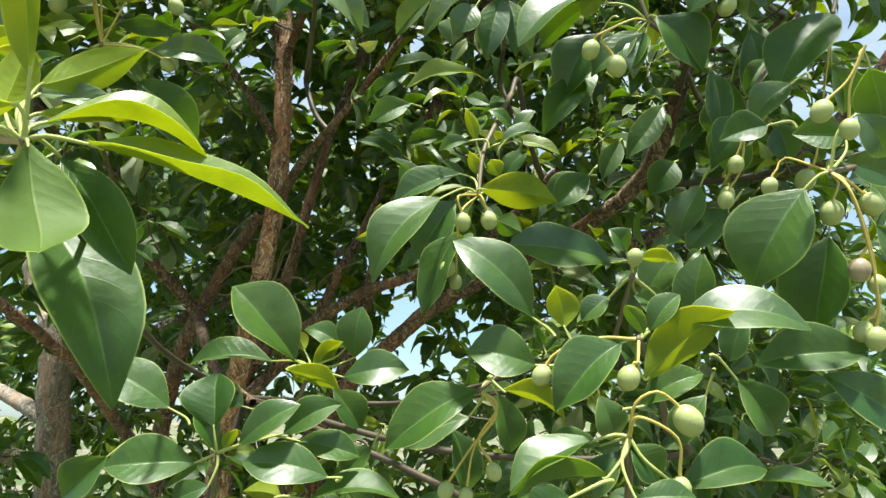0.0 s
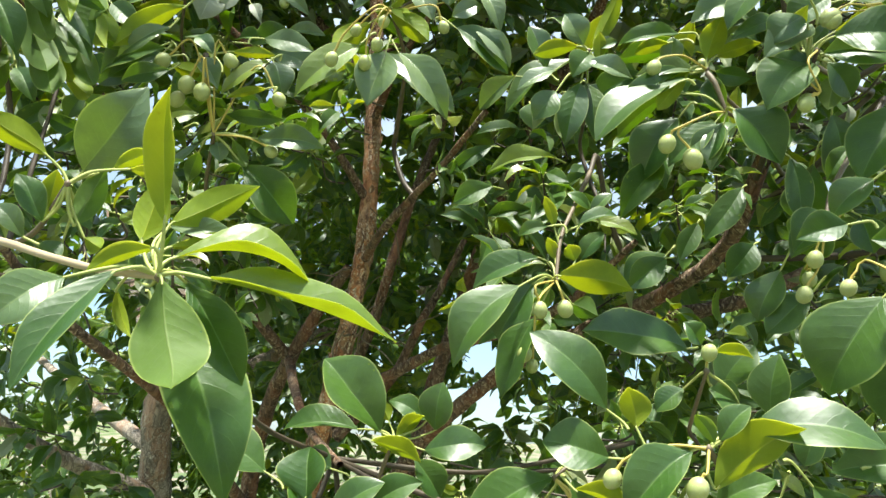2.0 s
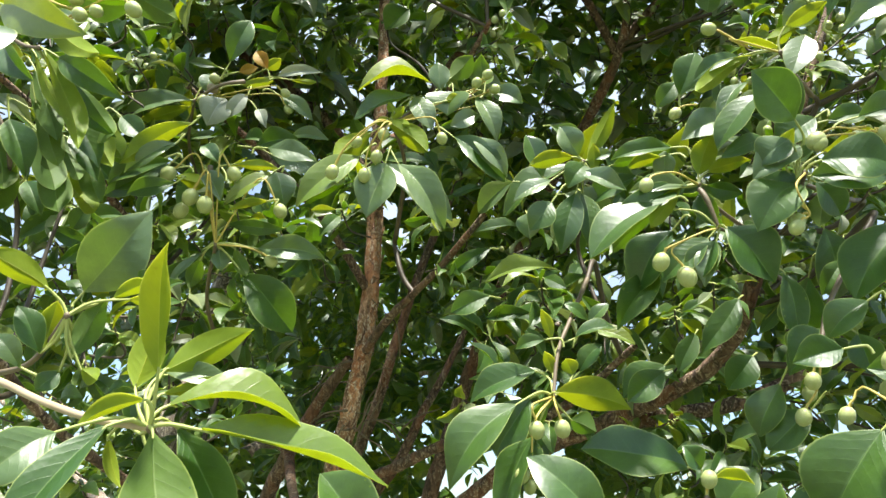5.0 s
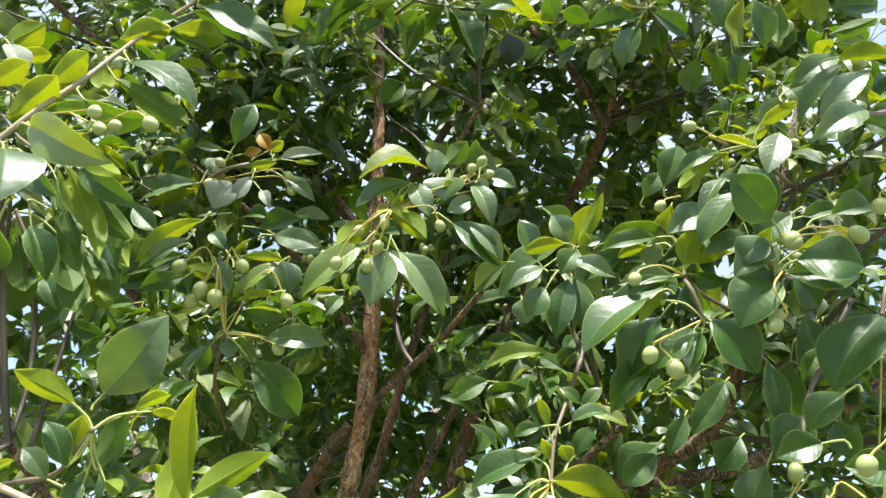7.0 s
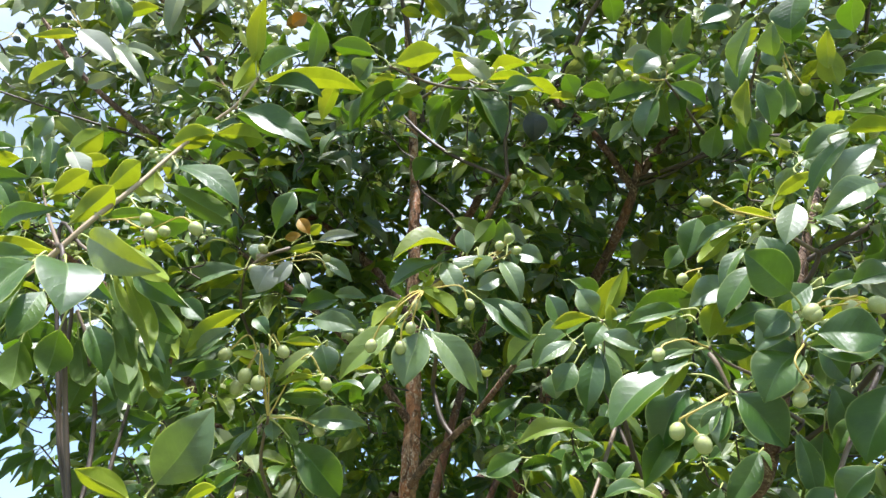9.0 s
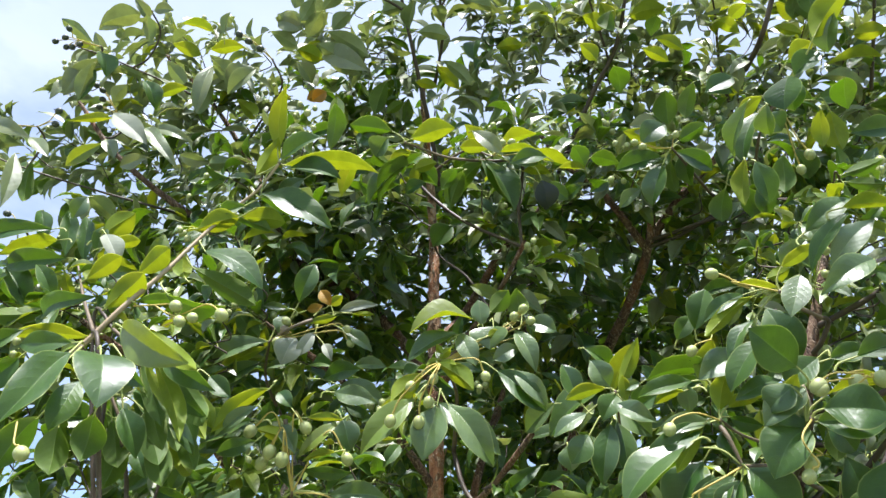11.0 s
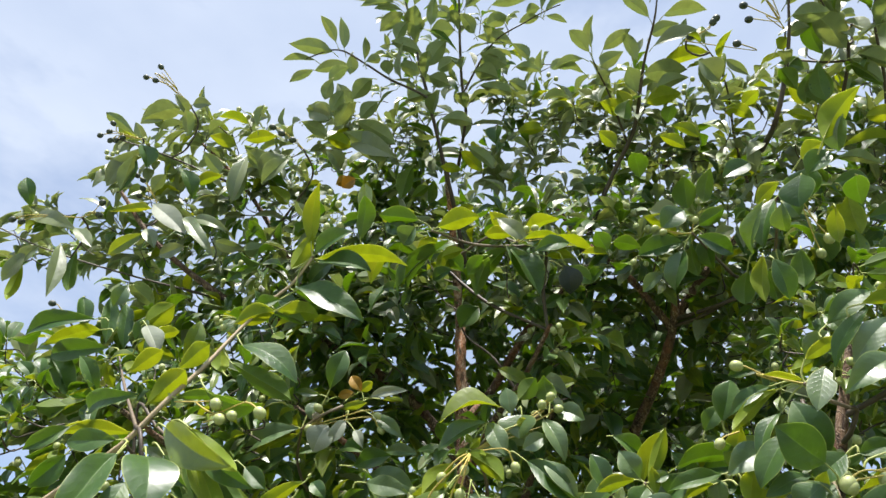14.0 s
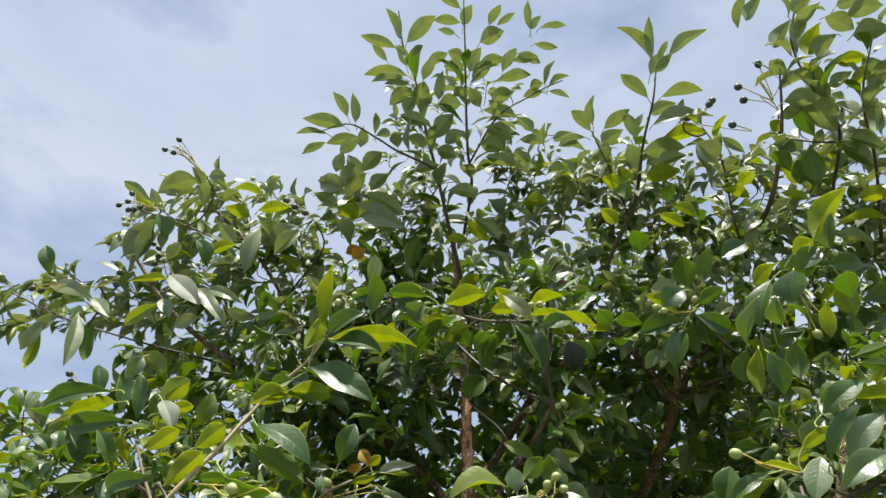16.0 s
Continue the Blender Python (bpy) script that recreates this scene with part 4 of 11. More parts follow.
twig(S, 0.0018, 0.0030, (-0.159, 0.665, 2.043), (-0.128, 0.678, 2.071), (-0.085, 0.696, 2.093), (-0.063, 0.705, 2.105))
twig(S, 0.0020, 0.0040, (-0.159, 0.665, 2.043), (-0.158, 0.759, 2.029), (-0.197, 0.920, 2.000))
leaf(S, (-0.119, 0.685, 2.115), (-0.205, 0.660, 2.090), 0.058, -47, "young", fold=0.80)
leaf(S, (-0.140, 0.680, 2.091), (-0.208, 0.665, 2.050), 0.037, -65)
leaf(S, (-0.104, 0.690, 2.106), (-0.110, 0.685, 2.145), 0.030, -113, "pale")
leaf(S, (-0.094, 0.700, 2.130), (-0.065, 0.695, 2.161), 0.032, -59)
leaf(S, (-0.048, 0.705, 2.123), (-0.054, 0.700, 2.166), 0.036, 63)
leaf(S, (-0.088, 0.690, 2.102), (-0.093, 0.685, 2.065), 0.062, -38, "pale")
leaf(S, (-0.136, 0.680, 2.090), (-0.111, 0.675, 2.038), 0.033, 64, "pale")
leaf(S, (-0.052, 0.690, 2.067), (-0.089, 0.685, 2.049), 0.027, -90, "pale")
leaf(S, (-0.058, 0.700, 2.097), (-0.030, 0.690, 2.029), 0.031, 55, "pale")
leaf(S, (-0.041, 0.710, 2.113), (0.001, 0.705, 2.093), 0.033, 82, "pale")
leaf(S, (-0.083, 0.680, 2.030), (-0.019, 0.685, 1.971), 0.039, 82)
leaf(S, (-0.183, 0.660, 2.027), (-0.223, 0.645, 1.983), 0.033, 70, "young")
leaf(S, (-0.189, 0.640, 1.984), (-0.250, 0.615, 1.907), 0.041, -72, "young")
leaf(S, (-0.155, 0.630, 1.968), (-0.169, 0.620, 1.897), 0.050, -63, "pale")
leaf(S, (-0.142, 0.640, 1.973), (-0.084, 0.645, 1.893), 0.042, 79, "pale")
leaf(S, (-0.162, 0.650, 2.038), (-0.110, 0.655, 1.996), 0.031, -59, "young")
leaf(S, (-0.159, 0.655, 2.044), (-0.176, 0.650, 2.034), 0.014, 73, "young")
leaf(S, (-0.159, 0.655, 2.044), (-0.142, 0.650, 2.057), 0.014, -64, "young")
leaf(S, (-0.157, 0.655, 2.042), (-0.134, 0.650, 2.031), 0.014, -81, "young")
leaf(S, (-0.155, 0.655, 2.052), (-0.162, 0.650, 2.064), 0.011, 61, "young")
leaf(S, (-0.095, 0.680, 2.083), (-0.078, 0.680, 2.090), 0.015, -65, "young")
fruit(S, (-0.193, 0.635, 2.000), 0.0070, via=((-0.168, 0.629, 2.023),))
fruit(S, (-0.159, 0.627, 2.005), 0.0069, via=((-0.152, 0.623, 2.016),))
fruit(S, (-0.163, 0.619, 1.971), 0.0074, via=((-0.152, 0.607, 2.000),))
fruit(S, (-0.172, 0.608, 1.942), 0.0079, via=((-0.151, 0.588, 1.995), (-0.168, 0.598, 1.967),))
fruit(S, (-0.208, 0.603, 1.944), 0.0079, via=((-0.158, 0.586, 1.998), (-0.191, 0.593, 1.972),))
fruit(S, (-0.094, 0.653, 2.013), 0.0071, via=((-0.107, 0.642, 2.036),))
fruit(S, (-0.058, 0.690, 2.115), 0.0069, via=((-0.062, 0.695, 2.104),))
fruit(S, (-0.044, 0.687, 2.125), 0.0069, via=((-0.056, 0.692, 2.111),))
fruit(S, (-0.035, 0.696, 2.109), 0.0069, via=((-0.051, 0.697, 2.102),))
fruit(S, (-0.034, 0.712, 2.072), 0.0061, via=((-0.047, 0.702, 2.090),))

S = shoot((0.033, 0.614, 1.705))
twig(S, 0.0018, 0.0030, (0.033, 0.614, 1.705), (0.039, 0.631, 1.753), (0.052, 0.652, 1.790), (0.077, 0.718, 1.859))
leaf(S, (-0.002, 0.582, 1.691), (-0.061, 0.577, 1.616), 0.052, -58)
leaf(S, (0.011, 0.632, 1.705), (-0.023, 0.645, 1.650), 0.052, -86)
leaf(S, (0.014, 0.593, 1.665), (-0.017, 0.602, 1.590), 0.044, -62)
leaf(S, (0.016, 0.634, 1.733), (-0.049, 0.636, 1.701), 0.039, -62)
leaf(S, (0.034, 0.603, 1.707), (0.103, 0.596, 1.693), 0.038, -55, "young")
leaf(S, (0.053, 0.630, 1.729), (0.046, 0.624, 1.744), 0.019, 28, "young")
leaf(S, (0.155, 0.699, 1.755), (0.110, 0.705, 1.720), 0.043, -70)
leaf(S, (0.159, 0.640, 1.646), (0.059, 0.622, 1.659), 0.055, -63)
leaf(S, (0.032, 0.626, 1.763), (0.022, 0.615, 1.792), 0.013, 25, "young")
leaf(S, (0.025, 0.625, 1.763), (-0.004, 0.625, 1.753), 0.017, -76)
leaf(S, (0.033, 0.627, 1.729), (0.025, 0.619, 1.750), 0.013, 26, "young")
leaf(S, (0.050, 0.633, 1.686), (0.075, 0.640, 1.676), 0.026, -61)
leaf(S, (0.057, 0.649, 1.771), (0.098, 0.650, 1.784), 0.023, 51)
leaf(S, (0.071, 0.664, 1.794), (0.047, 0.655, 1.810), 0.016, -83)
leaf(S, (0.071, 0.666, 1.788), (0.094, 0.661, 1.812), 0.018, 74)
leaf(S, (0.062, 0.670, 1.740), (0.085, 0.664, 1.769), 0.024, 79)
fruit(S, (0.017, 0.581, 1.669), 0.0077, via=((0.013, 0.573, 1.690),))
fruit(S, (0.040, 0.583, 1.671), 0.0077, via=((0.034, 0.576, 1.690),))
fruit(S, (0.004, 0.592, 1.630), 0.0072, via=((0.015, 0.578, 1.676), (0.012, 0.588, 1.646),))
fruit(S, (0.011, 0.606, 1.621), 0.0063, via=((0.015, 0.589, 1.677),))

S = shoot((0.155, 0.558, 1.616))
twig(S, 0.0015, 0.0020, (0.155, 0.558, 1.616), (0.153, 0.586, 1.594), (0.156, 0.637, 1.571))
fruit(S, (0.157, 0.554, 1.631), 0.0070, via=((0.155, 0.559, 1.614),))
leaf(S, (0.155, 0.571, 1.640), (0.140, 0.564, 1.658), 0.022, -99)
leaf(S, (0.164, 0.565, 1.633), (0.197, 0.570, 1.630), 0.018, -31, "young")
leaf(S, (0.177, 0.597, 1.605), (0.204, 0.588, 1.644), 0.042, 67)
leaf(S, (0.186, 0.581, 1.591), (0.160, 0.574, 1.603), 0.030, -78)
leaf(S, (0.141, 0.582, 1.603), (0.117, 0.585, 1.583), 0.025, -62)

S = shoot((0.194, 0.586, 1.868))
twig(S, 0.0018, 0.0030, (0.194, 0.586, 1.868), (0.185, 0.585, 1.899), (0.180, 0.590, 1.912))
twig(S, 0.0020, 0.0030, (0.194, 0.586, 1.868), (0.241, 0.652, 1.880), (0.307, 0.768, 1.879))
leaf(S, (0.195, 0.567, 1.861), (0.234, 0.569, 1.807), 0.052, 92)
leaf(S, (0.189, 0.579, 1.852), (0.167, 0.589, 1.813), 0.035, -82)
leaf(S, (0.184, 0.587, 1.858), (0.139, 0.595, 1.816), 0.034, -72)
leaf(S, (0.139, 0.571, 1.888), (0.067, 0.560, 1.828), 0.051, -47)
leaf(S, (0.145, 0.592, 1.891), (0.092, 0.599, 1.848), 0.037, 22)
leaf(S, (0.161, 0.638, 1.887), (0.123, 0.654, 1.823), 0.054, -84)
leaf(S, (0.113, 0.662, 1.826), (0.160, 0.655, 1.868), 0.041, 77)
fruit(S, (0.132, 0.560, 1.823), 0.0084, via=((0.170, 0.556, 1.851), (0.139, 0.556, 1.836),))
fruit(S, (0.156, 0.567, 1.811), 0.0094, via=((0.170, 0.556, 1.851), (0.142, 0.557, 1.835),))

S = shoot((0.271, 0.575, 2.063))
twig(S, 0.0018, 0.0028, (0.271, 0.575, 2.063), (0.291, 0.600, 2.055), (0.333, 0.660, 2.063))
leaf(S, (0.242, 0.575, 2.060), (0.177, 0.560, 2.008), 0.022, 64, "young")
leaf(S, (0.234, 0.590, 2.070), (0.182, 0.580, 2.035), 0.022, -70)
leaf(S, (0.297, 0.570, 2.080), (0.272, 0.560, 2.023), 0.033, -56, "pale")
leaf(S, (0.277, 0.570, 2.091), (0.320, 0.560, 2.114), 0.019, -43, "young")
leaf(S, (0.261, 0.580, 2.084), (0.287, 0.570, 2.089), 0.019, -64, "young")
leaf(S, (0.284, 0.590, 2.102), (0.317, 0.580, 2.132), 0.031, 91, "pale")
leaf(S, (0.273, 0.575, 2.065), (0.225, 0.570, 2.077), 0.012, 21, "young")
leaf(S, (0.176, 0.620, 2.042), (0.195, 0.610, 2.092), 0.037, 107)
leaf(S, (0.239, 0.585, 2.035), (0.199, 0.575, 1.970), 0.021, -51)
leaf(S, (0.217, 0.600, 1.998), (0.165, 0.580, 1.964), 0.038, -77, "pale")
leaf(S, (0.155, 0.640, 2.039), (0.176, 0.630, 2.067), 0.025, 108)
fruit(S, (0.200, 0.570, 2.092), 0.0075, via=((0.220, 0.570, 2.079), (0.241, 0.575, 2.070),))

S = shoot((0.263, 0.560, 1.907))
twig(S, 0.0018, 0.0026, (0.263, 0.560, 1.907), (0.269, 0.565, 1.923), (0.270, 0.585, 1.970), (0.277, 0.630, 2.040), bark=TWIG_PALE)
leaf(S, (0.272, 0.590, 1.974), (0.251, 0.570, 2.041), 0.049, -134)
leaf(S, (0.266, 0.580, 1.970), (0.229, 0.565, 2.003), 0.032, -93, "pale")
leaf(S, (0.263, 0.550, 1.938), (0.213, 0.530, 1.893), 0.037, -70, "pale")
leaf(S, (0.248, 0.570, 1.954), (0.196, 0.560, 1.932), 0.022, -78)

S = shoot((0.341, 0.478, 2.041))
twig(S, 0.0020, 0.0030, (0.341, 0.478, 2.041), (0.375, 0.510, 2.062), (0.448, 0.560, 2.106))
leaf(S, (0.287, 0.500, 2.046), (0.333, 0.480, 2.104), 0.025, 71)
leaf(S, (0.304, 0.490, 2.046), (0.353, 0.475, 2.088), 0.032, 89, "pale")
leaf(S, (0.340, 0.475, 2.042), (0.278, 0.460, 2.001), 0.032, -80, "pale")
leaf(S, (0.337, 0.480, 2.034), (0.370, 0.470, 2.012), 0.023, 102)
leaf(S, (0.329, 0.480, 2.110), (0.376, 0.470, 2.101), 0.024, -20, "young")
leaf(S, (0.312, 0.560, 2.131), (0.368, 0.550, 2.165), 0.033, 86)

S = shoot((0.183, 0.600, 1.922))
twig(S, 0.0016, 0.0026, (0.183, 0.600, 1.922), (0.208, 0.640, 1.916), (0.253, 0.700, 1.916))
leaf(S, (0.183, 0.600, 1.933), (0.195, 0.580, 1.970), 0.027, -39, "young")
leaf(S, (0.192, 0.600, 1.937), (0.233, 0.590, 1.945), 0.019, -43, "young")
leaf(S, (0.162, 0.620, 1.977), (0.097, 0.610, 1.958), 0.026, -74)
leaf(S, (0.152, 0.620, 1.966), (0.114, 0.610, 1.948), 0.017, 51, "young")
leaf(S, (0.172, 0.600, 1.921), (0.109, 0.580, 1.905), 0.026, -75, "pale")
leaf(S, (0.164, 0.600, 1.919), (0.086, 0.570, 1.866), 0.030, -74)
leaf(S, (0.165, 0.590, 1.918), (0.123, 0.560, 1.857), 0.020, 90, "young")
leaf(S, (0.185, 0.600, 1.916), (0.195, 0.600, 1.876), 0.026, 121)
leaf(S, (0.196, 0.620, 1.931), (0.228, 0.610, 1.917), 0.022, 131)
leaf(S, (0.155, 0.630, 1.942), (0.155, 0.620, 1.973), 0.025, 162, "pale")
fruit(S, (0.124, 0.565, 1.905), 0.0074, via=((0.156, 0.580, 1.926), (0.134, 0.570, 1.919),))
fruit(S, (0.165, 0.600, 2.007), 0.0068, via=((0.177, 0.600, 2.017),), start=(0.191, 0.610, 2.024))

S = shoot((0.072, 0.660, 1.983))
twig(S, 0.0015, 0.0024, (0.072, 0.660, 1.983), (0.073, 0.700, 1.967), (0.075, 0.780, 1.950))
leaf(S, (0.076, 0.660, 1.985), (0.107, 0.640, 2.047), 0.021, -68, "young")
leaf(S, (0.066, 0.660, 1.990), (0.044, 0.650, 2.025), 0.035, -105, "pale")
leaf(S, (0.061, 0.660, 1.989), (0.009, 0.650, 1.974), 0.022, 50, "young")
leaf(S, (0.073, 0.660, 1.978), (0.053, 0.650, 1.945), 0.033, -67)
leaf(S, (0.068, 0.650, 1.961), (0.116, 0.640, 1.936), 0.028, 75, "pale")
leaf(S, (0.034, 0.650, 1.954), (-0.008, 0.640, 1.924), 0.023, -67, "pale")
leaf(S, (0.035, 0.650, 1.927), (0.011, 0.650, 1.893), 0.034, -90)
leaf(S, (0.082, 0.660, 1.985), (0.104, 0.660, 1.994), 0.018, 86, "pale")
leaf(S, (0.063, 0.670, 1.947), (0.041, 0.670, 1.880), 0.031, 75)
leaf(S, (0.071, 0.670, 1.945), (0.078, 0.670, 1.879), 0.030, 82)
leaf(S, (0.084, 0.660, 1.969), (0.083, 0.650, 2.002), 0.016, 6, "young")
leaf(S, (0.026, 0.700, 1.984), (0.005, 0.690, 2.037), 0.033, -97)

S = shoot((0.257, 0.548, 1.900))
twig(S, 0.0020, 0.0030, (0.257, 0.548, 1.900), (0.298, 0.601, 1.916), (0.365, 0.678, 1.939))
leaf(S, (0.257, 0.530, 1.954), (0.211, 0.492, 1.984), 0.049, -126)
leaf(S, (0.247, 0.526, 1.931), (0.220, 0.530, 1.907), 0.036, -78)
leaf(S, (0.255, 0.540, 1.892), (0.211, 0.529, 1.842), 0.054, -54)
leaf(S, (0.263, 0.529, 1.895), (0.324, 0.519, 1.889), 0.044, 91)
leaf(S, (0.282, 0.543, 1.926), (0.344, 0.548, 1.938), 0.034, -13, "young")
leaf(S, (0.279, 0.560, 1.904), (0.303, 0.573, 1.875), 0.031, 118)
leaf(S, (0.246, 0.541, 1.917), (0.256, 0.532, 1.947), 0.018, -33, "young")
leaf(S, (0.300, 0.562, 1.972), (0.338, 0.564, 1.981), 0.025, 89)
leaf(S, (0.235, 0.546, 1.994), (0.192, 0.558, 1.940), 0.038, -65)
leaf(S, (0.296, 0.573, 1.904), (0.286, 0.584, 1.868), 0.025, 47)
fruit(S, (0.272, 0.529, 1.931), 0.0087, via=((0.292, 0.528, 1.944),), start=(0.318, 0.532, 1.942))
fruit(S, (0.311, 0.534, 1.933), 0.0092, via=((0.305, 0.530, 1.944),), start=(0.318, 0.531, 1.946))
fruit(S, (0.253, 0.550, 1.859), 0.0077, via=((0.252, 0.543, 1.880), (0.265, 0.549, 1.868),))

S = shoot((0.360, 0.570, 1.867))
leaf(S, (0.360, 0.570, 1.866), (0.302, 0.573, 1.793), 0.063, -53)
leaf(S, (0.363, 0.589, 1.824), (0.380, 0.609, 1.784), 0.038, 137)
leaf(S, (0.306, 0.622, 1.882), (0.322, 0.653, 1.816), 0.051, 145)
leaf(S, (0.296, 0.651, 1.840), (0.301, 0.678, 1.778), 0.052, -142)
leaf(S, (0.283, 0.657, 1.745), (0.294, 0.624, 1.775), 0.059, 108)
twig(S, 0.0020, 0.0030, (0.360, 0.570, 1.867), (0.376, 0.578, 1.903), (0.426, 0.621, 1.972))
fruit(S, (0.287, 0.667, 1.723), 0.0077, via=((0.289, 0.658, 1.745),))
fruit(S, (0.336, 0.610, 1.718), 0.0097, via=((0.344, 0.601, 1.739),))

S = shoot((0.258, 0.528, 1.898))
fruit(S, (0.274, 0.528, 1.927), 0.0072, via=((0.287, 0.526, 1.935),), start=(0.320, 0.529, 1.939))
fruit(S, (0.310, 0.527, 1.916), 0.0087, via=((0.307, 0.521, 1.929),), start=(0.316, 0.519, 1.935))
fruit(S, (0.331, 0.522, 1.932), 0.0093, via=((0.321, 0.520, 1.934),), start=(0.316, 0.519, 1.935))
fruit(S, (0.240, 0.518, 1.840), 0.0068, via=((0.239, 0.504, 1.872), (0.251, 0.515, 1.851),))
fruit(S, (0.352, 0.514, 1.958), 0.0076, via=((0.354, 0.509, 1.971),), start=(0.360, 0.507, 1.976))
leaf(S, (0.268, 0.516, 1.904), (0.322, 0.505, 1.893), 0.049, 85)
leaf(S, (0.268, 0.550, 1.900), (0.217, 0.553, 1.878), 0.038, -74)
leaf(S, (0.286, 0.555, 1.971), (0.251, 0.562, 1.943), 0.040, -76)
leaf(S, (0.323, 0.550, 1.968), (0.363, 0.550, 1.979), 0.033, 81)

S = shoot((-0.368, 0.506, 2.306))
twig(S, 0.0020, 0.0046, (-0.368, 0.506, 2.306), (-0.397, 0.512, 2.269), (-0.422, 0.512, 2.247), (-0.454, 0.500, 2.201), (-0.472, 0.485, 2.159), (-0.487, 0.470, 2.119), (-0.517, 0.450, 2.063), (-0.531, 0.445, 2.040), (-0.557, 0.440, 2.005), (-0.612, 0.440, 1.966), (-0.663, 0.440, 1.932), (-0.769, 0.460, 1.901), bark=TWIG_PALE)
leaf(S, (-0.399, 0.500, 2.285), (-0.366, 0.490, 2.341), 0.030, -53, "young")
leaf(S, (-0.365, 0.505, 2.309), (-0.303, 0.500, 2.340), 0.038, 92)
leaf(S, (-0.362, 0.510, 2.304), (-0.221, 0.530, 2.285), 0.034, -20, "young")
leaf(S, (-0.365, 0.520, 2.306), (-0.280, 0.530, 2.282), 0.042, 72)
leaf(S, (-0.371, 0.500, 2.326), (-0.352, 0.460, 2.413), 0.030, 19, "young")
leaf(S, (-0.391, 0.510, 2.258), (-0.285, 0.530, 2.199), 0.051, 73)
leaf(S, (-0.410, 0.530, 2.270), (-0.332, 0.540, 2.228), 0.030, -48)
leaf(S, (-0.414, 0.510, 2.240), (-0.447, 0.500, 2.225), 0.024, -95)
leaf(S, (-0.422, 0.520, 2.244), (-0.392, 0.520, 2.239), 0.026, 82)
leaf(S, (-0.412, 0.500, 2.214), (-0.469, 0.490, 2.195), 0.036, 43, "young")
leaf(S, (-0.415, 0.510, 2.221), (-0.345, 0.510, 2.203), 0.034, -37, "young")
leaf(S, (-0.429, 0.520, 2.223), (-0.372, 0.520, 2.200), 0.024, -38)
leaf(S, (-0.469, 0.490, 2.118), (-0.483, 0.490, 2.165), 0.027, 128, "young")
leaf(S, (-0.444, 0.485, 2.154), (-0.358, 0.500, 2.096), 0.041, 62)
leaf(S, (-0.450, 0.475, 2.124), (-0.356, 0.490, 2.066), 0.034, -68)
leaf(S, (-0.532, 0.475, 2.124), (-0.471, 0.450, 2.142), 0.032, -45, "young")
leaf(S, (-0.546, 0.450, 2.061), (-0.484, 0.430, 2.096), 0.038, -39, "young")
leaf(S, (-0.626, 0.490, 2.134), (-0.569, 0.480, 2.159), 0.029, -35, "young")
leaf(S, (-0.445, 0.430, 2.063), (-0.362, 0.430, 2.035), 0.036, 156)
leaf(S, (-0.504, 0.450, 2.066), (-0.435, 0.440, 2.058), 0.018, -34)
fruit(S, (-0.416, 0.415, 2.035), 0.0080, via=((-0.455, 0.430, 2.048),), start=(-0.503, 0.450, 2.061))
fruit(S, (-0.407, 0.415, 2.015), 0.0072, via=((-0.432, 0.420, 2.031),), start=(-0.459, 0.432, 2.049))
fruit(S, (-0.391, 0.415, 2.018), 0.0066, via=((-0.422, 0.425, 2.020), (-0.405, 0.420, 2.021),), start=(-0.446, 0.440, 2.024))
fruit(S, (-0.354, 0.415, 2.018), 0.0078, via=((-0.405, 0.420, 2.028), (-0.373, 0.410, 2.031),), start=(-0.435, 0.435, 2.030))

S = shoot((-0.761, 0.600, 2.239))
twig(S, 0.0016, 0.0026, (-0.761, 0.600, 2.239), (-0.726, 0.580, 2.194), (-0.629, 0.500, 2.107), (-0.549, 0.445, 2.030))
leaf(S, (-0.701, 0.570, 2.266), (-0.649, 0.570, 2.300), 0.044, -57, "young")
leaf(S, (-0.683, 0.570, 2.240), (-0.625, 0.570, 2.246), 0.025, -33, "young")
leaf(S, (-0.683, 0.560, 2.257), (-0.646, 0.560, 2.200), 0.036, 48, "bleached")
leaf(S, (-0.709, 0.580, 2.238), (-0.699, 0.570, 2.283), 0.026, 158)
leaf(S, (-0.837, 0.600, 2.313), (-0.961, 0.580, 2.286), 0.043, -93)
leaf(S, (-0.814, 0.600, 2.288), (-0.918, 0.590, 2.269), 0.034, 22, "young")
leaf(S, (-0.795, 0.610, 2.256), (-0.907, 0.600, 2.251), 0.044, -108)
leaf(S, (-0.852, 0.630, 2.172), (-0.909, 0.600, 2.248), 0.051, -80)
leaf(S, (-0.797, 0.620, 2.227), (-0.809, 0.600, 2.195), 0.028, 86, "young")
leaf(S, (-0.680, 0.560, 2.193), (-0.686, 0.550, 2.171), 0.026, 94, "young")
leaf(S, (-0.643, 0.460, 2.062), (-0.532, 0.410, 2.058), 0.032, 104)
leaf(S, (-0.546, 0.440, 2.019), (-0.652, 0.420, 2.019), 0.026, 32, "young")
leaf(S, (-0.798, 0.600, 2.143), (-0.873, 0.600, 2.177), 0.015, 87, "young")
leaf(S, (-0.763, 0.550, 2.092), (-0.854, 0.550, 2.138), 0.009, 91)

S = shoot((-0.516, 0.400, 1.986))
leaf(S, (-0.551, 0.420, 2.003), (-0.616, 0.410, 2.001), 0.031, -94)
leaf(S, (-0.481, 0.350, 1.957), (-0.483, 0.290, 1.860), 0.041, -33)
leaf(S, (-0.513, 0.380, 1.960), (-0.539, 0.360, 1.917), 0.025, 64)
leaf(S, (-0.434, 0.340, 1.946), (-0.387, 0.300, 1.877), 0.058, 4)
leaf(S, (-0.442, 0.370, 1.990), (-0.330, 0.335, 1.927), 0.041, 103, "young")
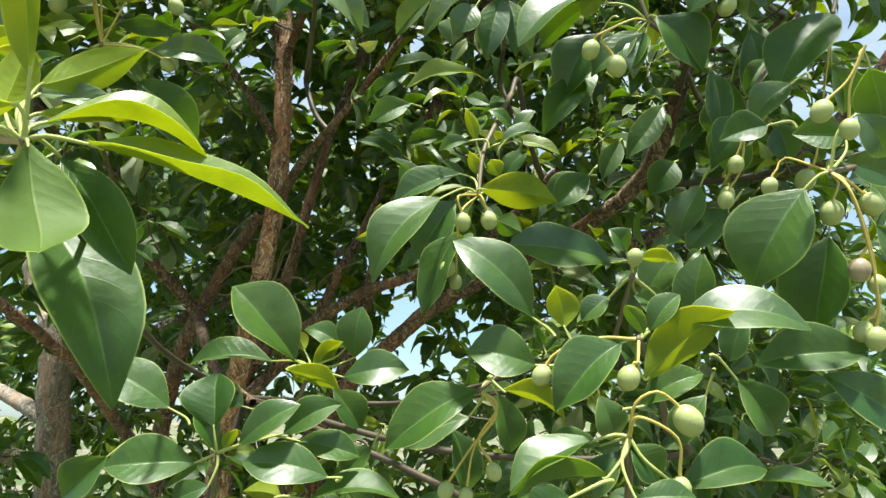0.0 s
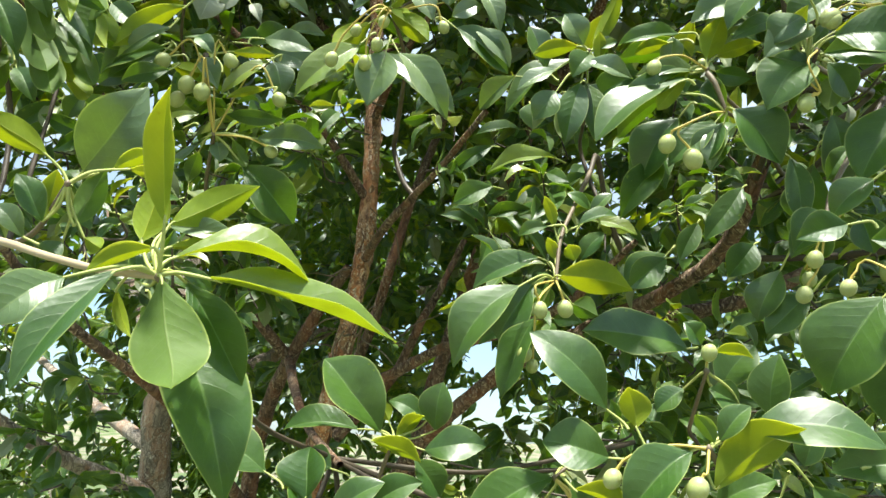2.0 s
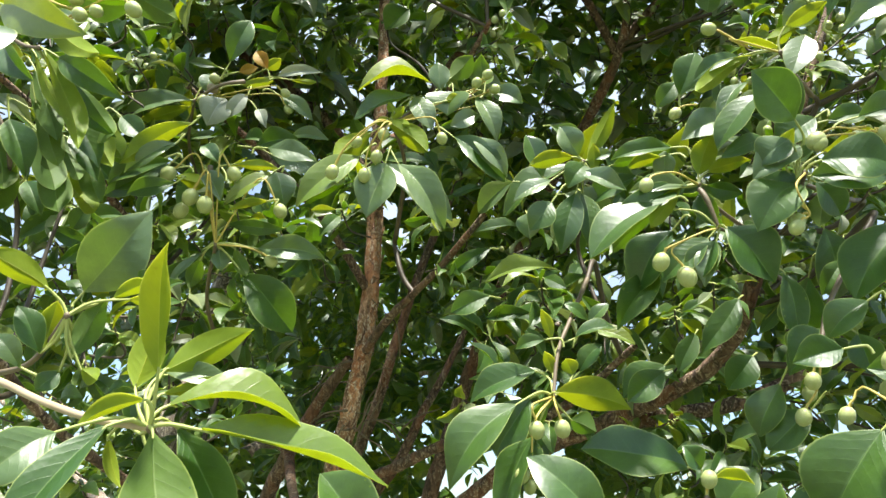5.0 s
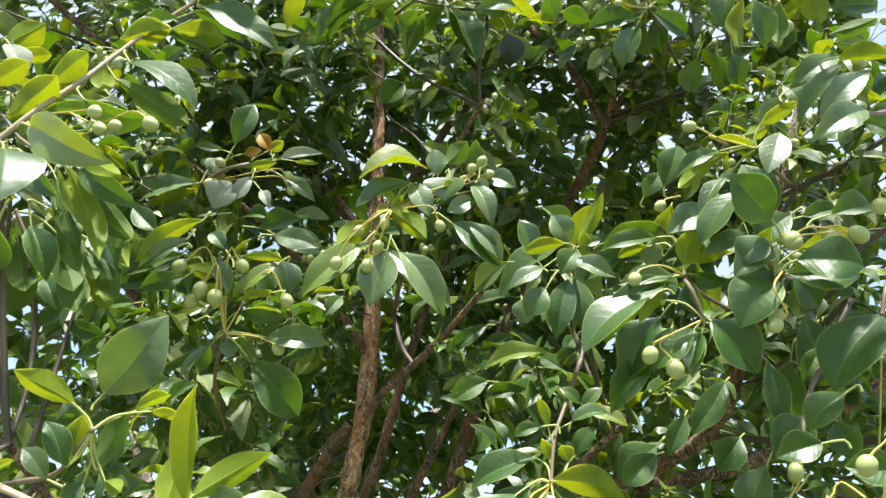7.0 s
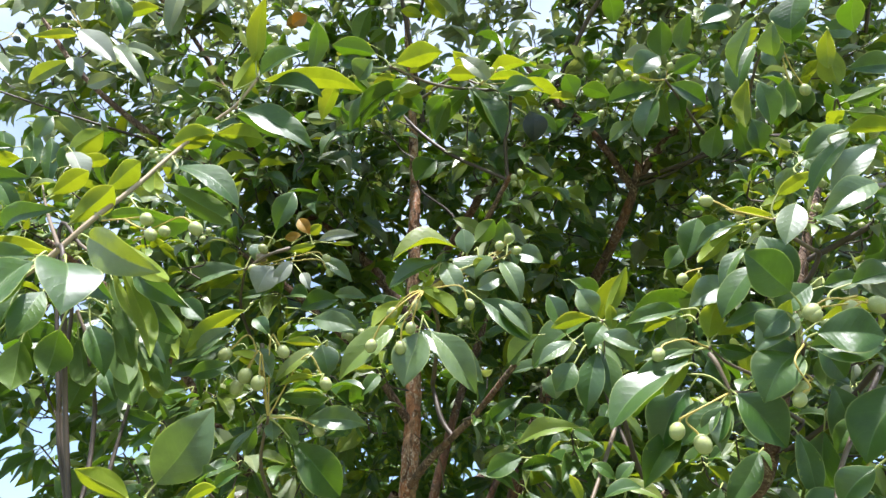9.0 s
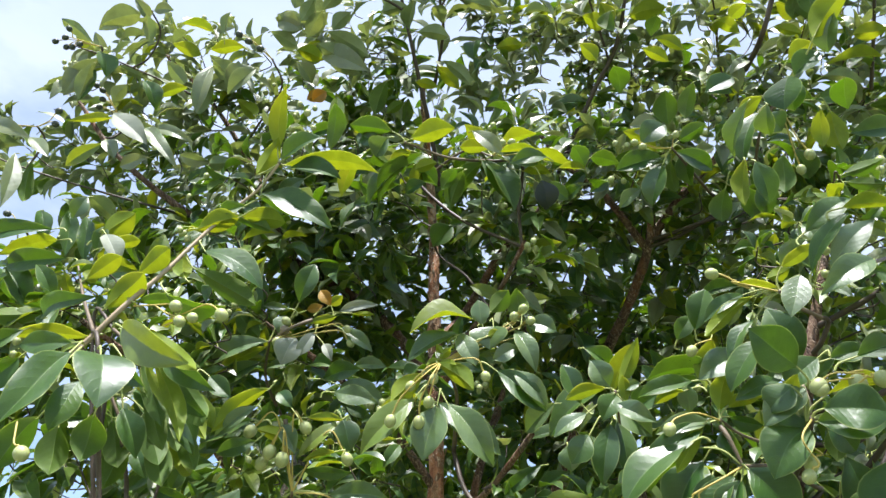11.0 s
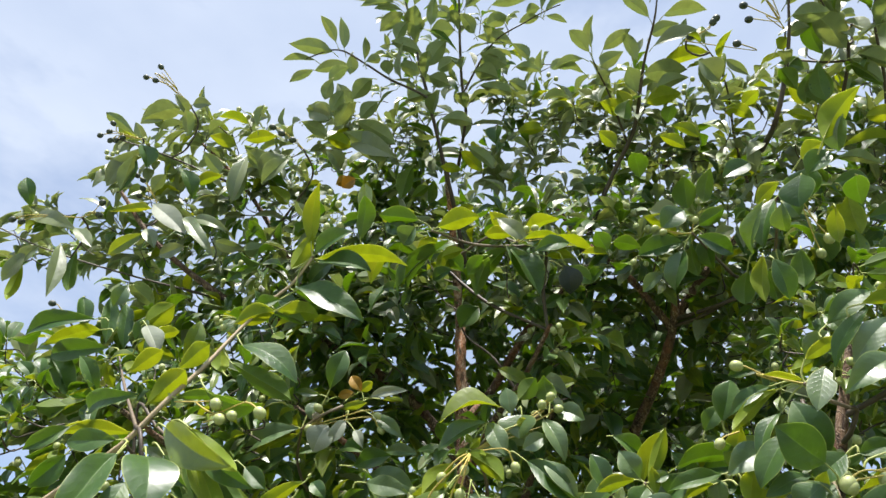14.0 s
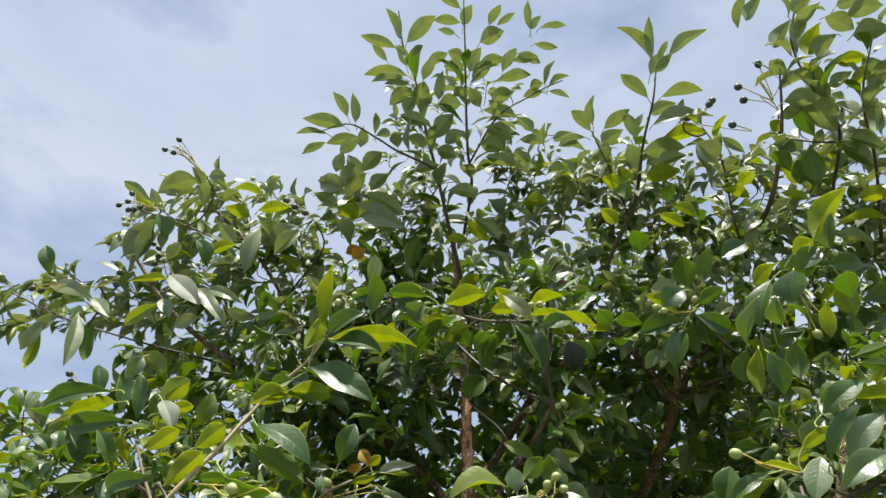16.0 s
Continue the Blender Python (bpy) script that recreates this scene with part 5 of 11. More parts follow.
leaf(S, (-0.427, 0.390, 1.997), (-0.340, 0.370, 1.934), 0.021, -102, "young")
leaf(S, (-0.468, 0.360, 1.928), (-0.470, 0.340, 1.871), 0.031, -39)
leaf(S, (-0.620, 0.420, 1.989), (-0.640, 0.400, 1.945), 0.033, -120)
leaf(S, (-0.627, 0.420, 2.026), (-0.669, 0.400, 1.992), 0.025, -98)
leaf(S, (-0.459, 0.400, 1.970), (-0.421, 0.400, 1.932), 0.026, 105)
fruit(S, (-0.512, 0.360, 1.855), 0.0080, via=((-0.525, 0.360, 1.866),), start=(-0.540, 0.370, 1.892))

S = shoot((-0.443, 0.420, 1.983))
twig(S, 0.0015, 0.0022, (-0.443, 0.420, 1.983), (-0.470, 0.430, 1.995), (-0.519, 0.445, 2.028))
leaf(S, (-0.437, 0.420, 1.980), (-0.383, 0.430, 1.879), 0.025, -84, "young")
leaf(S, (-0.429, 0.430, 1.979), (-0.360, 0.440, 1.937), 0.027, 108)
leaf(S, (-0.458, 0.460, 1.985), (-0.382, 0.470, 1.916), 0.028, 105)
leaf(S, (-0.431, 0.470, 1.942), (-0.398, 0.480, 1.889), 0.028, 74)
leaf(S, (-0.468, 0.460, 1.954), (-0.423, 0.460, 1.880), 0.026, -105)
leaf(S, (-0.491, 0.420, 1.912), (-0.501, 0.430, 1.864), 0.040, 5)
leaf(S, (-0.489, 0.460, 1.932), (-0.463, 0.470, 1.875), 0.033, 71)
leaf(S, (-0.544, 0.400, 1.907), (-0.584, 0.400, 1.851), 0.038, 36)
leaf(S, (-0.533, 0.420, 1.903), (-0.528, 0.420, 1.848), 0.038, -141)
leaf(S, (-0.402, 0.600, 1.954), (-0.447, 0.580, 1.914), 0.032, -85)

S = shoot((0.208, 0.738, 2.418))
twig(S, 0.0018, 0.0030, (0.208, 0.738, 2.418), (0.235, 0.783, 2.407), (0.277, 0.871, 2.410))
leaf(S, (0.190, 0.747, 2.393), (0.164, 0.756, 2.321), 0.044, -87)
leaf(S, (0.160, 0.732, 2.431), (0.202, 0.726, 2.460), 0.049, 98)
leaf(S, (0.215, 0.750, 2.418), (0.271, 0.776, 2.391), 0.037, 112)
leaf(S, (0.192, 0.750, 2.410), (0.115, 0.744, 2.392), 0.043, -95)
leaf(S, (0.207, 0.763, 2.412), (0.208, 0.789, 2.364), 0.030, -16)
leaf(S, (0.187, 0.761, 2.431), (0.135, 0.733, 2.463), 0.036, 9, "young")
leaf(S, (0.223, 0.751, 2.441), (0.270, 0.747, 2.467), 0.032, -42)
leaf(S, (0.232, 0.770, 2.432), (0.237, 0.799, 2.379), 0.038, -151)
fruit(S, (0.149, 0.721, 2.426), 0.0063, via=((0.183, 0.732, 2.419),))
fruit(S, (0.161, 0.727, 2.420), 0.0063, via=((0.183, 0.733, 2.417),))
fruit(S, (0.216, 0.729, 2.437), 0.0063, via=((0.210, 0.735, 2.423),))

S = shoot((0.375, 0.705, 2.457))
twig(S, 0.0018, 0.0030, (0.375, 0.705, 2.457), (0.351, 0.744, 2.439), (0.346, 0.838, 2.412))
leaf(S, (0.397, 0.717, 2.444), (0.399, 0.687, 2.479), 0.070, 133)
leaf(S, (0.340, 0.707, 2.441), (0.305, 0.720, 2.359), 0.049, -72)
leaf(S, (0.371, 0.719, 2.408), (0.351, 0.702, 2.432), 0.043, -130)
leaf(S, (0.356, 0.713, 2.479), (0.314, 0.721, 2.447), 0.029, 45, "young")
leaf(S, (0.451, 0.728, 2.443), (0.459, 0.751, 2.381), 0.043, -9, "young")
leaf(S, (0.398, 0.762, 2.402), (0.412, 0.788, 2.359), 0.044, 146)
leaf(S, (0.336, 0.783, 2.359), (0.345, 0.810, 2.312), 0.044, 151)
leaf(S, (0.313, 0.781, 2.355), (0.323, 0.808, 2.308), 0.039, 11)
leaf(S, (0.287, 0.794, 2.363), (0.274, 0.817, 2.314), 0.041, 21)
leaf(S, (0.438, 0.733, 2.473), (0.499, 0.743, 2.478), 0.036, 105)
leaf(S, (0.478, 0.751, 2.411), (0.551, 0.762, 2.418), 0.043, 102)
fruit(S, (0.412, 0.753, 2.381), 0.0087, via=((0.393, 0.733, 2.411),))
fruit(S, (0.396, 0.761, 2.360), 0.0078, via=((0.387, 0.740, 2.396),))

S = shoot((-0.090, 0.732, 2.447))
twig(S, 0.0018, 0.0030, (-0.090, 0.732, 2.447), (-0.140, 0.741, 2.475), (-0.219, 0.817, 2.497))
leaf(S, (-0.102, 0.733, 2.440), (-0.059, 0.759, 2.343), 0.059, 78)
leaf(S, (-0.107, 0.733, 2.438), (-0.170, 0.746, 2.366), 0.052, 5)
leaf(S, (-0.077, 0.742, 2.454), (-0.012, 0.762, 2.442), 0.037, 103)
leaf(S, (-0.082, 0.745, 2.469), (-0.013, 0.745, 2.496), 0.040, -6, "young")
leaf(S, (-0.101, 0.741, 2.469), (-0.135, 0.712, 2.511), 0.036, 27, "young")
leaf(S, (-0.041, 0.763, 2.429), (0.006, 0.774, 2.426), 0.026, -22, "young")
leaf(S, (-0.010, 0.760, 2.403), (-0.007, 0.785, 2.356), 0.049, 145, "blackened")
leaf(S, (-0.015, 0.796, 2.421), (0.031, 0.818, 2.396), 0.033, 106)
leaf(S, (-0.062, 0.742, 2.439), (0.049, 0.772, 2.426), 0.062, 21, "young")
leaf(S, (-0.093, 0.725, 2.459), (-0.143, 0.705, 2.456), 0.029, 35, "young")
fruit(S, (-0.071, 0.725, 2.467), 0.0067, via=((-0.082, 0.729, 2.455),))
fruit(S, (-0.055, 0.728, 2.469), 0.0067, via=((-0.075, 0.730, 2.457),))
fruit(S, (-0.038, 0.742, 2.448), 0.0067, via=((-0.062, 0.737, 2.449),))

S = shoot((-0.230, 0.667, 2.450))
leaf(S, (-0.221, 0.666, 2.455), (-0.140, 0.658, 2.459), 0.044, -29, "young")
leaf(S, (-0.252, 0.653, 2.468), (-0.314, 0.618, 2.465), 0.040, 33)
leaf(S, (-0.279, 0.666, 2.454), (-0.314, 0.650, 2.470), 0.042, -102)
leaf(S, (-0.206, 0.689, 2.439), (-0.286, 0.711, 2.367), 0.059, -15)
leaf(S, (-0.193, 0.696, 2.431), (-0.225, 0.718, 2.377), 0.036, 1, "young")
leaf(S, (-0.351, 0.630, 2.428), (-0.332, 0.589, 2.491), 0.042, -39)
twig(S, 0.0018, 0.0030, (-0.230, 0.667, 2.450), (-0.163, 0.710, 2.439), (-0.093, 0.752, 2.452))

S = shoot((-0.249, 0.932, 2.439))
leaf(S, (-0.208, 0.937, 2.446), (-0.249, 0.939, 2.404), 0.058, -97)
leaf(S, (-0.439, 0.889, 2.445), (-0.353, 0.916, 2.427), 0.050, 75)
leaf(S, (-0.513, 0.860, 2.558), (-0.573, 0.870, 2.516), 0.040, -111)

long_shoot(((-0.286, 1.129, 2.695), (-0.292, 1.038, 2.808), (-0.301, 0.973, 2.888), (-0.314, 0.871, 3.013), (-0.332, 0.815, 3.127), (-0.354, 0.749, 3.287), (-0.371, 0.698, 3.345), (-0.375, 0.643, 3.447)), 0.092, 0.050, 0.0060, 0.35, "downy", 64, stop=0.80)

long_shoot(((-0.295, 1.080, 2.980), (-0.243, 0.957, 3.040), (-0.237, 0.890, 3.096), (-0.220, 0.801, 3.165), (-0.202, 0.716, 3.280), (-0.181, 0.612, 3.387)), 0.090, 0.050, 0.0045, 0.10, "downy", 64, stop=0.72)

long_shoot(((-0.299, 0.851, 2.998), (-0.331, 0.820, 3.009), (-0.388, 0.770, 3.017), (-0.430, 0.723, 3.028), (-0.487, 0.679, 3.046), (-0.562, 0.670, 3.028)), 0.080, 0.055, 0.0035, 0.25, "downy", 64, stop=0.35)

long_shoot(((-0.238, 0.907, 3.072), (-0.148, 0.848, 3.165), (-0.055, 0.832, 3.206), (-0.001, 0.823, 3.221), (0.036, 0.824, 3.234)), 0.080, 0.055, 0.0030, 0.20, "downy", 64, stop=0.40)

long_shoot(((0.009, 1.030, 2.613), (0.060, 0.965, 2.682), (0.105, 0.919, 2.742), (0.158, 0.861, 2.803), (0.194, 0.766, 2.888), (0.224, 0.682, 2.923), (0.240, 0.635, 2.973)), 0.085, 0.130, 0.0060, 0.30, "downy", 64, stop=0.65)

long_shoot(((0.142, 0.917, 2.808), (0.115, 0.810, 2.868), (0.098, 0.760, 2.892), (0.088, 0.721, 2.905)), 0.080, 0.055, 0.0030, 0.10, "downy", 64, stop=0.65)

long_shoot(((0.405, 0.921, 2.733), (0.410, 0.797, 2.692), (0.440, 0.751, 2.763), (0.457, 0.708, 2.824), (0.467, 0.657, 2.894), (0.468, 0.635, 2.922)), 0.080, 0.170, 0.0060, 0.10, "downy", 64)

long_shoot(((0.563, 0.906, 2.778), (0.578, 0.783, 2.842), (0.528, 0.694, 2.869), (0.500, 0.625, 2.947), (0.523, 0.577, 3.017)), 0.085, 0.040, 0.0040, 0.10, "downy", 64)

long_shoot(((0.383, 1.013, 2.688), (0.360, 0.922, 2.761), (0.351, 0.823, 2.817), (0.330, 0.753, 2.832), (0.313, 0.727, 2.859)), 0.085, 0.042, 0.0035, 0.10, "young", 64)

long_shoot(((0.647, 0.996, 2.696), (0.639, 0.842, 2.790), (0.620, 0.727, 2.863), (0.661, 0.657, 2.968)), 0.085, 0.045, 0.0040, 0.10, "downy", 64)


S = shoot((-0.501, 0.520, 1.950))
leaf(S, (-0.477, 0.500, 1.918), (-0.443, 0.500, 1.850), 0.034, -116)
leaf(S, (-0.503, 0.520, 1.966), (-0.445, 0.520, 1.895), 0.024, -93)
leaf(S, (-0.468, 0.530, 1.945), (-0.424, 0.530, 1.875), 0.026, -108)
leaf(S, (-0.467, 0.510, 1.975), (-0.405, 0.510, 1.905), 0.030, -87, "young")
leaf(S, (-0.455, 0.530, 1.979), (-0.410, 0.530, 1.924), 0.025, -88, "young")
leaf(S, (-0.353, 0.550, 1.978), (-0.414, 0.530, 1.920), 0.027, 38, "young")
leaf(S, (-0.373, 0.560, 1.960), (-0.420, 0.550, 1.920), 0.022, -95, "pale")
leaf(S, (-0.378, 0.580, 1.921), (-0.425, 0.570, 1.904), 0.024, -102)
leaf(S, (-0.504, 0.500, 1.905), (-0.521, 0.500, 1.850), 0.033, 43)
leaf(S, (-0.478, 0.550, 1.902), (-0.441, 0.550, 1.875), 0.023, -90, "young")
leaf(S, (-0.540, 0.560, 1.915), (-0.511, 0.560, 1.875), 0.027, 59)

S = shoot((-0.519, 0.470, 1.954))
twig(S, 0.0018, 0.0024, (-0.519, 0.470, 1.954), (-0.505, 0.480, 1.924), (-0.510, 0.500, 1.903))
leaf(S, (-0.464, 0.440, 1.992), (-0.410, 0.440, 1.916), 0.013, -118, "young")
leaf(S, (-0.479, 0.460, 1.991), (-0.432, 0.460, 1.906), 0.025, -114)
leaf(S, (-0.443, 0.460, 1.980), (-0.378, 0.460, 1.904), 0.031, -92)
leaf(S, (-0.449, 0.500, 1.944), (-0.411, 0.500, 1.885), 0.028, 70)
leaf(S, (-0.488, 0.500, 1.940), (-0.453, 0.500, 1.874), 0.032, -116)
leaf(S, (-0.526, 0.470, 1.941), (-0.536, 0.470, 1.887), 0.031, 46)
leaf(S, (-0.525, 0.490, 1.930), (-0.500, 0.490, 1.871), 0.031, -122)
leaf(S, (-0.477, 0.530, 1.914), (-0.447, 0.530, 1.881), 0.023, -106, "young")
leaf(S, (-0.531, 0.530, 1.888), (-0.568, 0.530, 1.874), 0.015, -97, "pale")
leaf(S, (-0.407, 0.560, 1.948), (-0.462, 0.560, 1.948), 0.024, 57)
leaf(S, (-0.527, 0.520, 1.984), (-0.495, 0.520, 1.969), 0.019, -84, "young")
leaf(S, (-0.471, 0.580, 1.894), (-0.486, 0.580, 1.866), 0.024, -117)
leaf(S, (-0.475, 0.600, 2.021), (-0.437, 0.600, 1.989), 0.029, 82)

# single leaves near the face of the crown
loose((0.280, 0.600, 1.770), (0.246, 0.590, 1.730), 0.045, -58)
loose((0.256, 0.605, 1.829), (0.265, 0.610, 1.764), 0.027, 138)
loose((0.190, 0.585, 1.853), (0.174, 0.580, 1.806), 0.025, -51, "pale")
loose((0.164, 0.600, 1.864), (0.148, 0.600, 1.817), 0.031, -75)
loose((0.146, 0.660, 1.849), (0.102, 0.660, 1.784), 0.038, -86)
loose((0.231, 0.670, 1.823), (0.188, 0.670, 1.762), 0.032, -80)
loose((0.147, 0.660, 1.741), (0.109, 0.660, 1.709), 0.034, -89)
loose((0.185, 0.680, 1.786), (0.165, 0.680, 1.744), 0.025, -83)
loose((0.073, 0.700, 1.794), (0.124, 0.690, 1.776), 0.022, 57, "young")
loose((0.241, 0.680, 1.763), (0.213, 0.680, 1.727), 0.037, -83)
loose((0.317, 0.620, 1.847), (0.294, 0.620, 1.811), 0.023, -79)
loose((0.311, 0.600, 1.768), (0.319, 0.600, 1.732), 0.033, 113)
loose((-0.162, 0.660, 1.984), (-0.079, 0.670, 1.913), 0.039, 84, "pale")
loose((-0.042, 0.800, 1.929), (-0.097, 0.800, 1.889), 0.024, -96)
loose((0.035, 0.660, 1.852), (-0.038, 0.650, 1.833), 0.027, -67, "young")
loose((0.062, 0.660, 1.942), (0.045, 0.660, 1.869), 0.035, -91)
loose((0.069, 0.670, 1.949), (0.082, 0.670, 1.888), 0.022, 78, "pale")
loose((0.007, 0.660, 1.917), (0.010, 0.660, 1.887), 0.033, 81, "pale")
loose((-0.060, 0.680, 2.030), (-0.017, 0.680, 1.975), 0.029, 77, "pale")
loose((-0.033, 0.660, 1.819), (-0.075, 0.660, 1.800), 0.029, -88)
loose((-1.003, 0.630, 2.569), (-1.129, 0.630, 2.626), 0.039, -90, "downy")
loose((-1.007, 0.630, 2.573), (-0.940, 0.630, 2.511), 0.030, 64, "downy")
loose((-1.026, 0.630, 2.535), (-0.994, 0.620, 2.395), 0.036, 6, "downy")
loose((-0.986, 0.640, 2.515), (-0.971, 0.640, 2.416), 0.030, -135)
loose((-1.099, 0.620, 2.520), (-1.126, 0.620, 2.451), 0.032, -127, "downy")
loose((-1.109, 0.630, 2.507), (-1.105, 0.630, 2.408), 0.025, -142, "young")
loose((-1.078, 0.630, 2.538), (-1.114, 0.630, 2.498), 0.033, -117, "downy")
loose((-0.851, 0.660, 2.616), (-0.951, 0.650, 2.623), 0.023, 30, "young")
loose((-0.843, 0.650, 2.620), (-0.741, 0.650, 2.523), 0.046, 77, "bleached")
loose((-0.770, 0.660, 2.578), (-0.670, 0.660, 2.467), 0.031, 67, "downy")
loose((-0.756, 0.670, 2.575), (-0.657, 0.670, 2.531), 0.027, 85, "downy")
loose((-0.843, 0.650, 2.543), (-0.915, 0.650, 2.501), 0.031, -127, "young")
loose((-0.851, 0.660, 2.563), (-0.814, 0.660, 2.508), 0.031, 62, "downy")
loose((-0.847, 0.660, 2.423), (-0.865, 0.660, 2.378), 0.036, -130, "pale")
loose((-0.751, 0.670, 2.509), (-0.807, 0.670, 2.495), 0.033, -111, "downy")
loose((-0.898, 0.680, 2.414), (-0.873, 0.680, 2.310), 0.035, 46)
loose((-0.876, 0.700, 2.410), (-0.846, 0.700, 2.305), 0.033, 49)
loose((-0.975, 0.670, 2.824), (-1.011, 0.670, 2.722), 0.045, -125, "downy")
loose((-0.970, 0.680, 2.813), (-0.978, 0.680, 2.707), 0.035, -124)
loose((-0.893, 0.670, 2.952), (-0.973, 0.660, 2.904), 0.050, -125, "downy")
loose((-0.681, 0.700, 2.765), (-0.692, 0.700, 2.633), 0.038, -116, "downy")
loose((-0.574, 0.700, 2.733), (-0.628, 0.700, 2.673), 0.041, -115, "downy")
loose((-0.423, 0.780, 2.697), (-0.417, 0.780, 2.595), 0.034, 67, "young")
loose((-0.449, 0.780, 2.719), (-0.478, 0.780, 2.698), 0.033, -127, "orange")
loose((-0.372, 0.820, 2.800), (-0.493, 0.810, 2.874), 0.059, -103, "downy")
loose((-0.513, 0.750, 2.890), (-0.573, 0.740, 2.928), 0.049, -115, "downy")
loose((-1.013, 0.720, 2.457), (-0.980, 0.720, 2.372), 0.036, 44)
loose((-0.861, 0.740, 2.393), (-0.826, 0.740, 2.313), 0.038, 55)
loose((-0.847, 0.636, 2.899), (-0.945, 0.636, 2.889), 0.055, 20, "downy")
loose((-0.947, 0.662, 2.812), (-1.018, 0.679, 2.737), 0.049, 8, "downy")
loose((-0.941, 0.648, 2.779), (-0.976, 0.677, 2.709), 0.038, -13, "downy")
loose((-0.939, 0.656, 2.822), (-0.919, 0.674, 2.761), 0.051, 75)
loose((-0.806, 0.613, 2.858), (-0.821, 0.661, 2.825), 0.033, -6, "downy")
loose((-0.821, 0.643, 2.910), (-0.772, 0.645, 2.901), 0.031, 110, "downy")
loose((-0.840, 0.602, 2.906), (-0.829, 0.649, 2.882), 0.031, 114, "downy")
loose((-0.711, 0.717, 2.840), (-0.644, 0.743, 2.859), 0.034, -30, "young")
loose((-0.754, 0.660, 2.870), (-0.687, 0.687, 2.855), 0.033, -7, "young")
loose((-0.712, 0.743, 2.812), (-0.747, 0.774, 2.708), 0.050, -9, "downy")
# downy tone here paints a bright glint into the leaf colour
loose((-0.620, 0.757, 2.805), (-0.679, 0.759, 2.756), 0.057, -116, "downy")
loose((-0.779, 0.760, 2.781), (-0.837, 0.739, 2.749), 0.032, 32, "young")
loose((-0.672, 0.700, 2.857), (-0.661, 0.688, 2.914), 0.026, 42, "downy")
loose((-0.687, 0.705, 2.790), (-0.663, 0.752, 2.765), 0.051, -28, "downy")
loose((-0.677, 0.800, 2.763), (-0.627, 0.818, 2.710), 0.039, -53, "young")
loose((-0.866, 0.724, 2.784), (-0.834, 0.748, 2.714), 0.046, 79)
loose((-0.774, 0.674, 2.827), (-0.712, 0.696, 2.801), 0.033, -39, "young")
loose((-0.903, 0.717, 2.776), (-0.932, 0.724, 2.737), 0.034, 11, "downy")
loose((-0.783, 0.682, 2.786), (-0.758, 0.724, 2.752), 0.038, -34, "downy")
loose((-0.531, 0.766, 2.923), (-0.575, 0.732, 2.924), 0.048, 29, "downy")
loose((-0.469, 0.746, 2.935), (-0.516, 0.780, 2.897), 0.040, 4, "downy")
loose((-0.581, 0.735, 2.885), (-0.529, 0.770, 2.858), 0.034, -33, "downy")
loose((-0.528, 0.767, 2.848), (-0.480, 0.808, 2.848), 0.040, -31, "young")
loose((-0.485, 0.773, 2.865), (-0.397, 0.829, 2.805), 0.066, -33, "downy")
loose((-0.451, 0.753, 2.872), (-0.370, 0.800, 2.826), 0.046, -26, "downy")
loose((-0.535, 0.787, 2.833), (-0.515, 0.835, 2.808), 0.047, 117, "downy")
loose((-0.470, 0.866, 2.800), (-0.482, 0.915, 2.704), 0.048, 25, "young")
loose((-0.501, 0.865, 2.802), (-0.532, 0.853, 2.779), 0.030, 38, "orange")
loose((-0.282, 0.972, 2.712), (-0.221, 0.953, 2.733), 0.035, -28, "young")
loose((-0.236, 0.899, 2.799), (-0.280, 0.866, 2.792), 0.026, 33, "young")
loose((-0.235, 0.880, 2.843), (-0.195, 0.930, 2.814), 0.038, -21, "young")
loose((-0.214, 0.852, 2.828), (-0.161, 0.895, 2.786), 0.035, -18, "downy")
loose((-0.341, 0.850, 2.795), (-0.377, 0.882, 2.729), 0.045, 6)
loose((-0.270, 0.828, 2.907), (-0.196, 0.838, 2.885), 0.040, -31, "downy")
loose((-0.103, 0.900, 2.893), (-0.038, 0.905, 2.891), 0.035, -30, "young")
loose((-0.142, 0.867, 2.891), (-0.151, 0.872, 2.838), 0.046, -110)
loose((-0.350, 0.882, 2.727), (-0.307, 0.867, 2.739), 0.026, -24)
loose((-0.436, 0.918, 2.641), (-0.472, 0.947, 2.621), 0.034, 10, "downy")
loose((-0.261, 0.653, 2.489), (-0.318, 0.646, 2.473), 0.035, 34, "young")
loose((-0.253, 0.644, 2.447), (-0.281, 0.662, 2.424), 0.046, -124, "pale")
loose((-0.231, 0.702, 2.429), (-0.308, 0.715, 2.362), 0.046, -79)
loose((-0.108, 0.724, 2.435), (-0.064, 0.773, 2.369), 0.042, 113)
loose((-0.137, 0.710, 2.407), (-0.170, 0.749, 2.355), 0.036, 8, "pale")
loose((-0.147, 0.702, 2.407), (-0.178, 0.721, 2.382), 0.030, 21)
loose((-0.118, 0.697, 2.480), (-0.068, 0.712, 2.431), 0.033, 96, "downy")
loose((0.004, 0.717, 2.418), (-0.055, 0.694, 2.396), 0.032, -95)
loose((-0.072, 0.701, 2.429), (-0.012, 0.700, 2.426), 0.026, 2, "young")
loose((0.022, 0.731, 2.402), (0.067, 0.732, 2.393), 0.020, -13, "young")
loose((-0.219, 0.668, 2.431), (-0.264, 0.685, 2.423), 0.024, 29, "young")
loose((-0.178, 0.687, 2.414), (-0.214, 0.679, 2.399), 0.026, 41, "young")
loose((-0.308, 0.646, 2.417), (-0.345, 0.682, 2.364), 0.032, -8, "young")
loose((-0.210, 0.695, 2.412), (-0.190, 0.735, 2.401), 0.035, -24)
loose((-0.199, 0.695, 2.381), (-0.237, 0.705, 2.370), 0.028, -106)
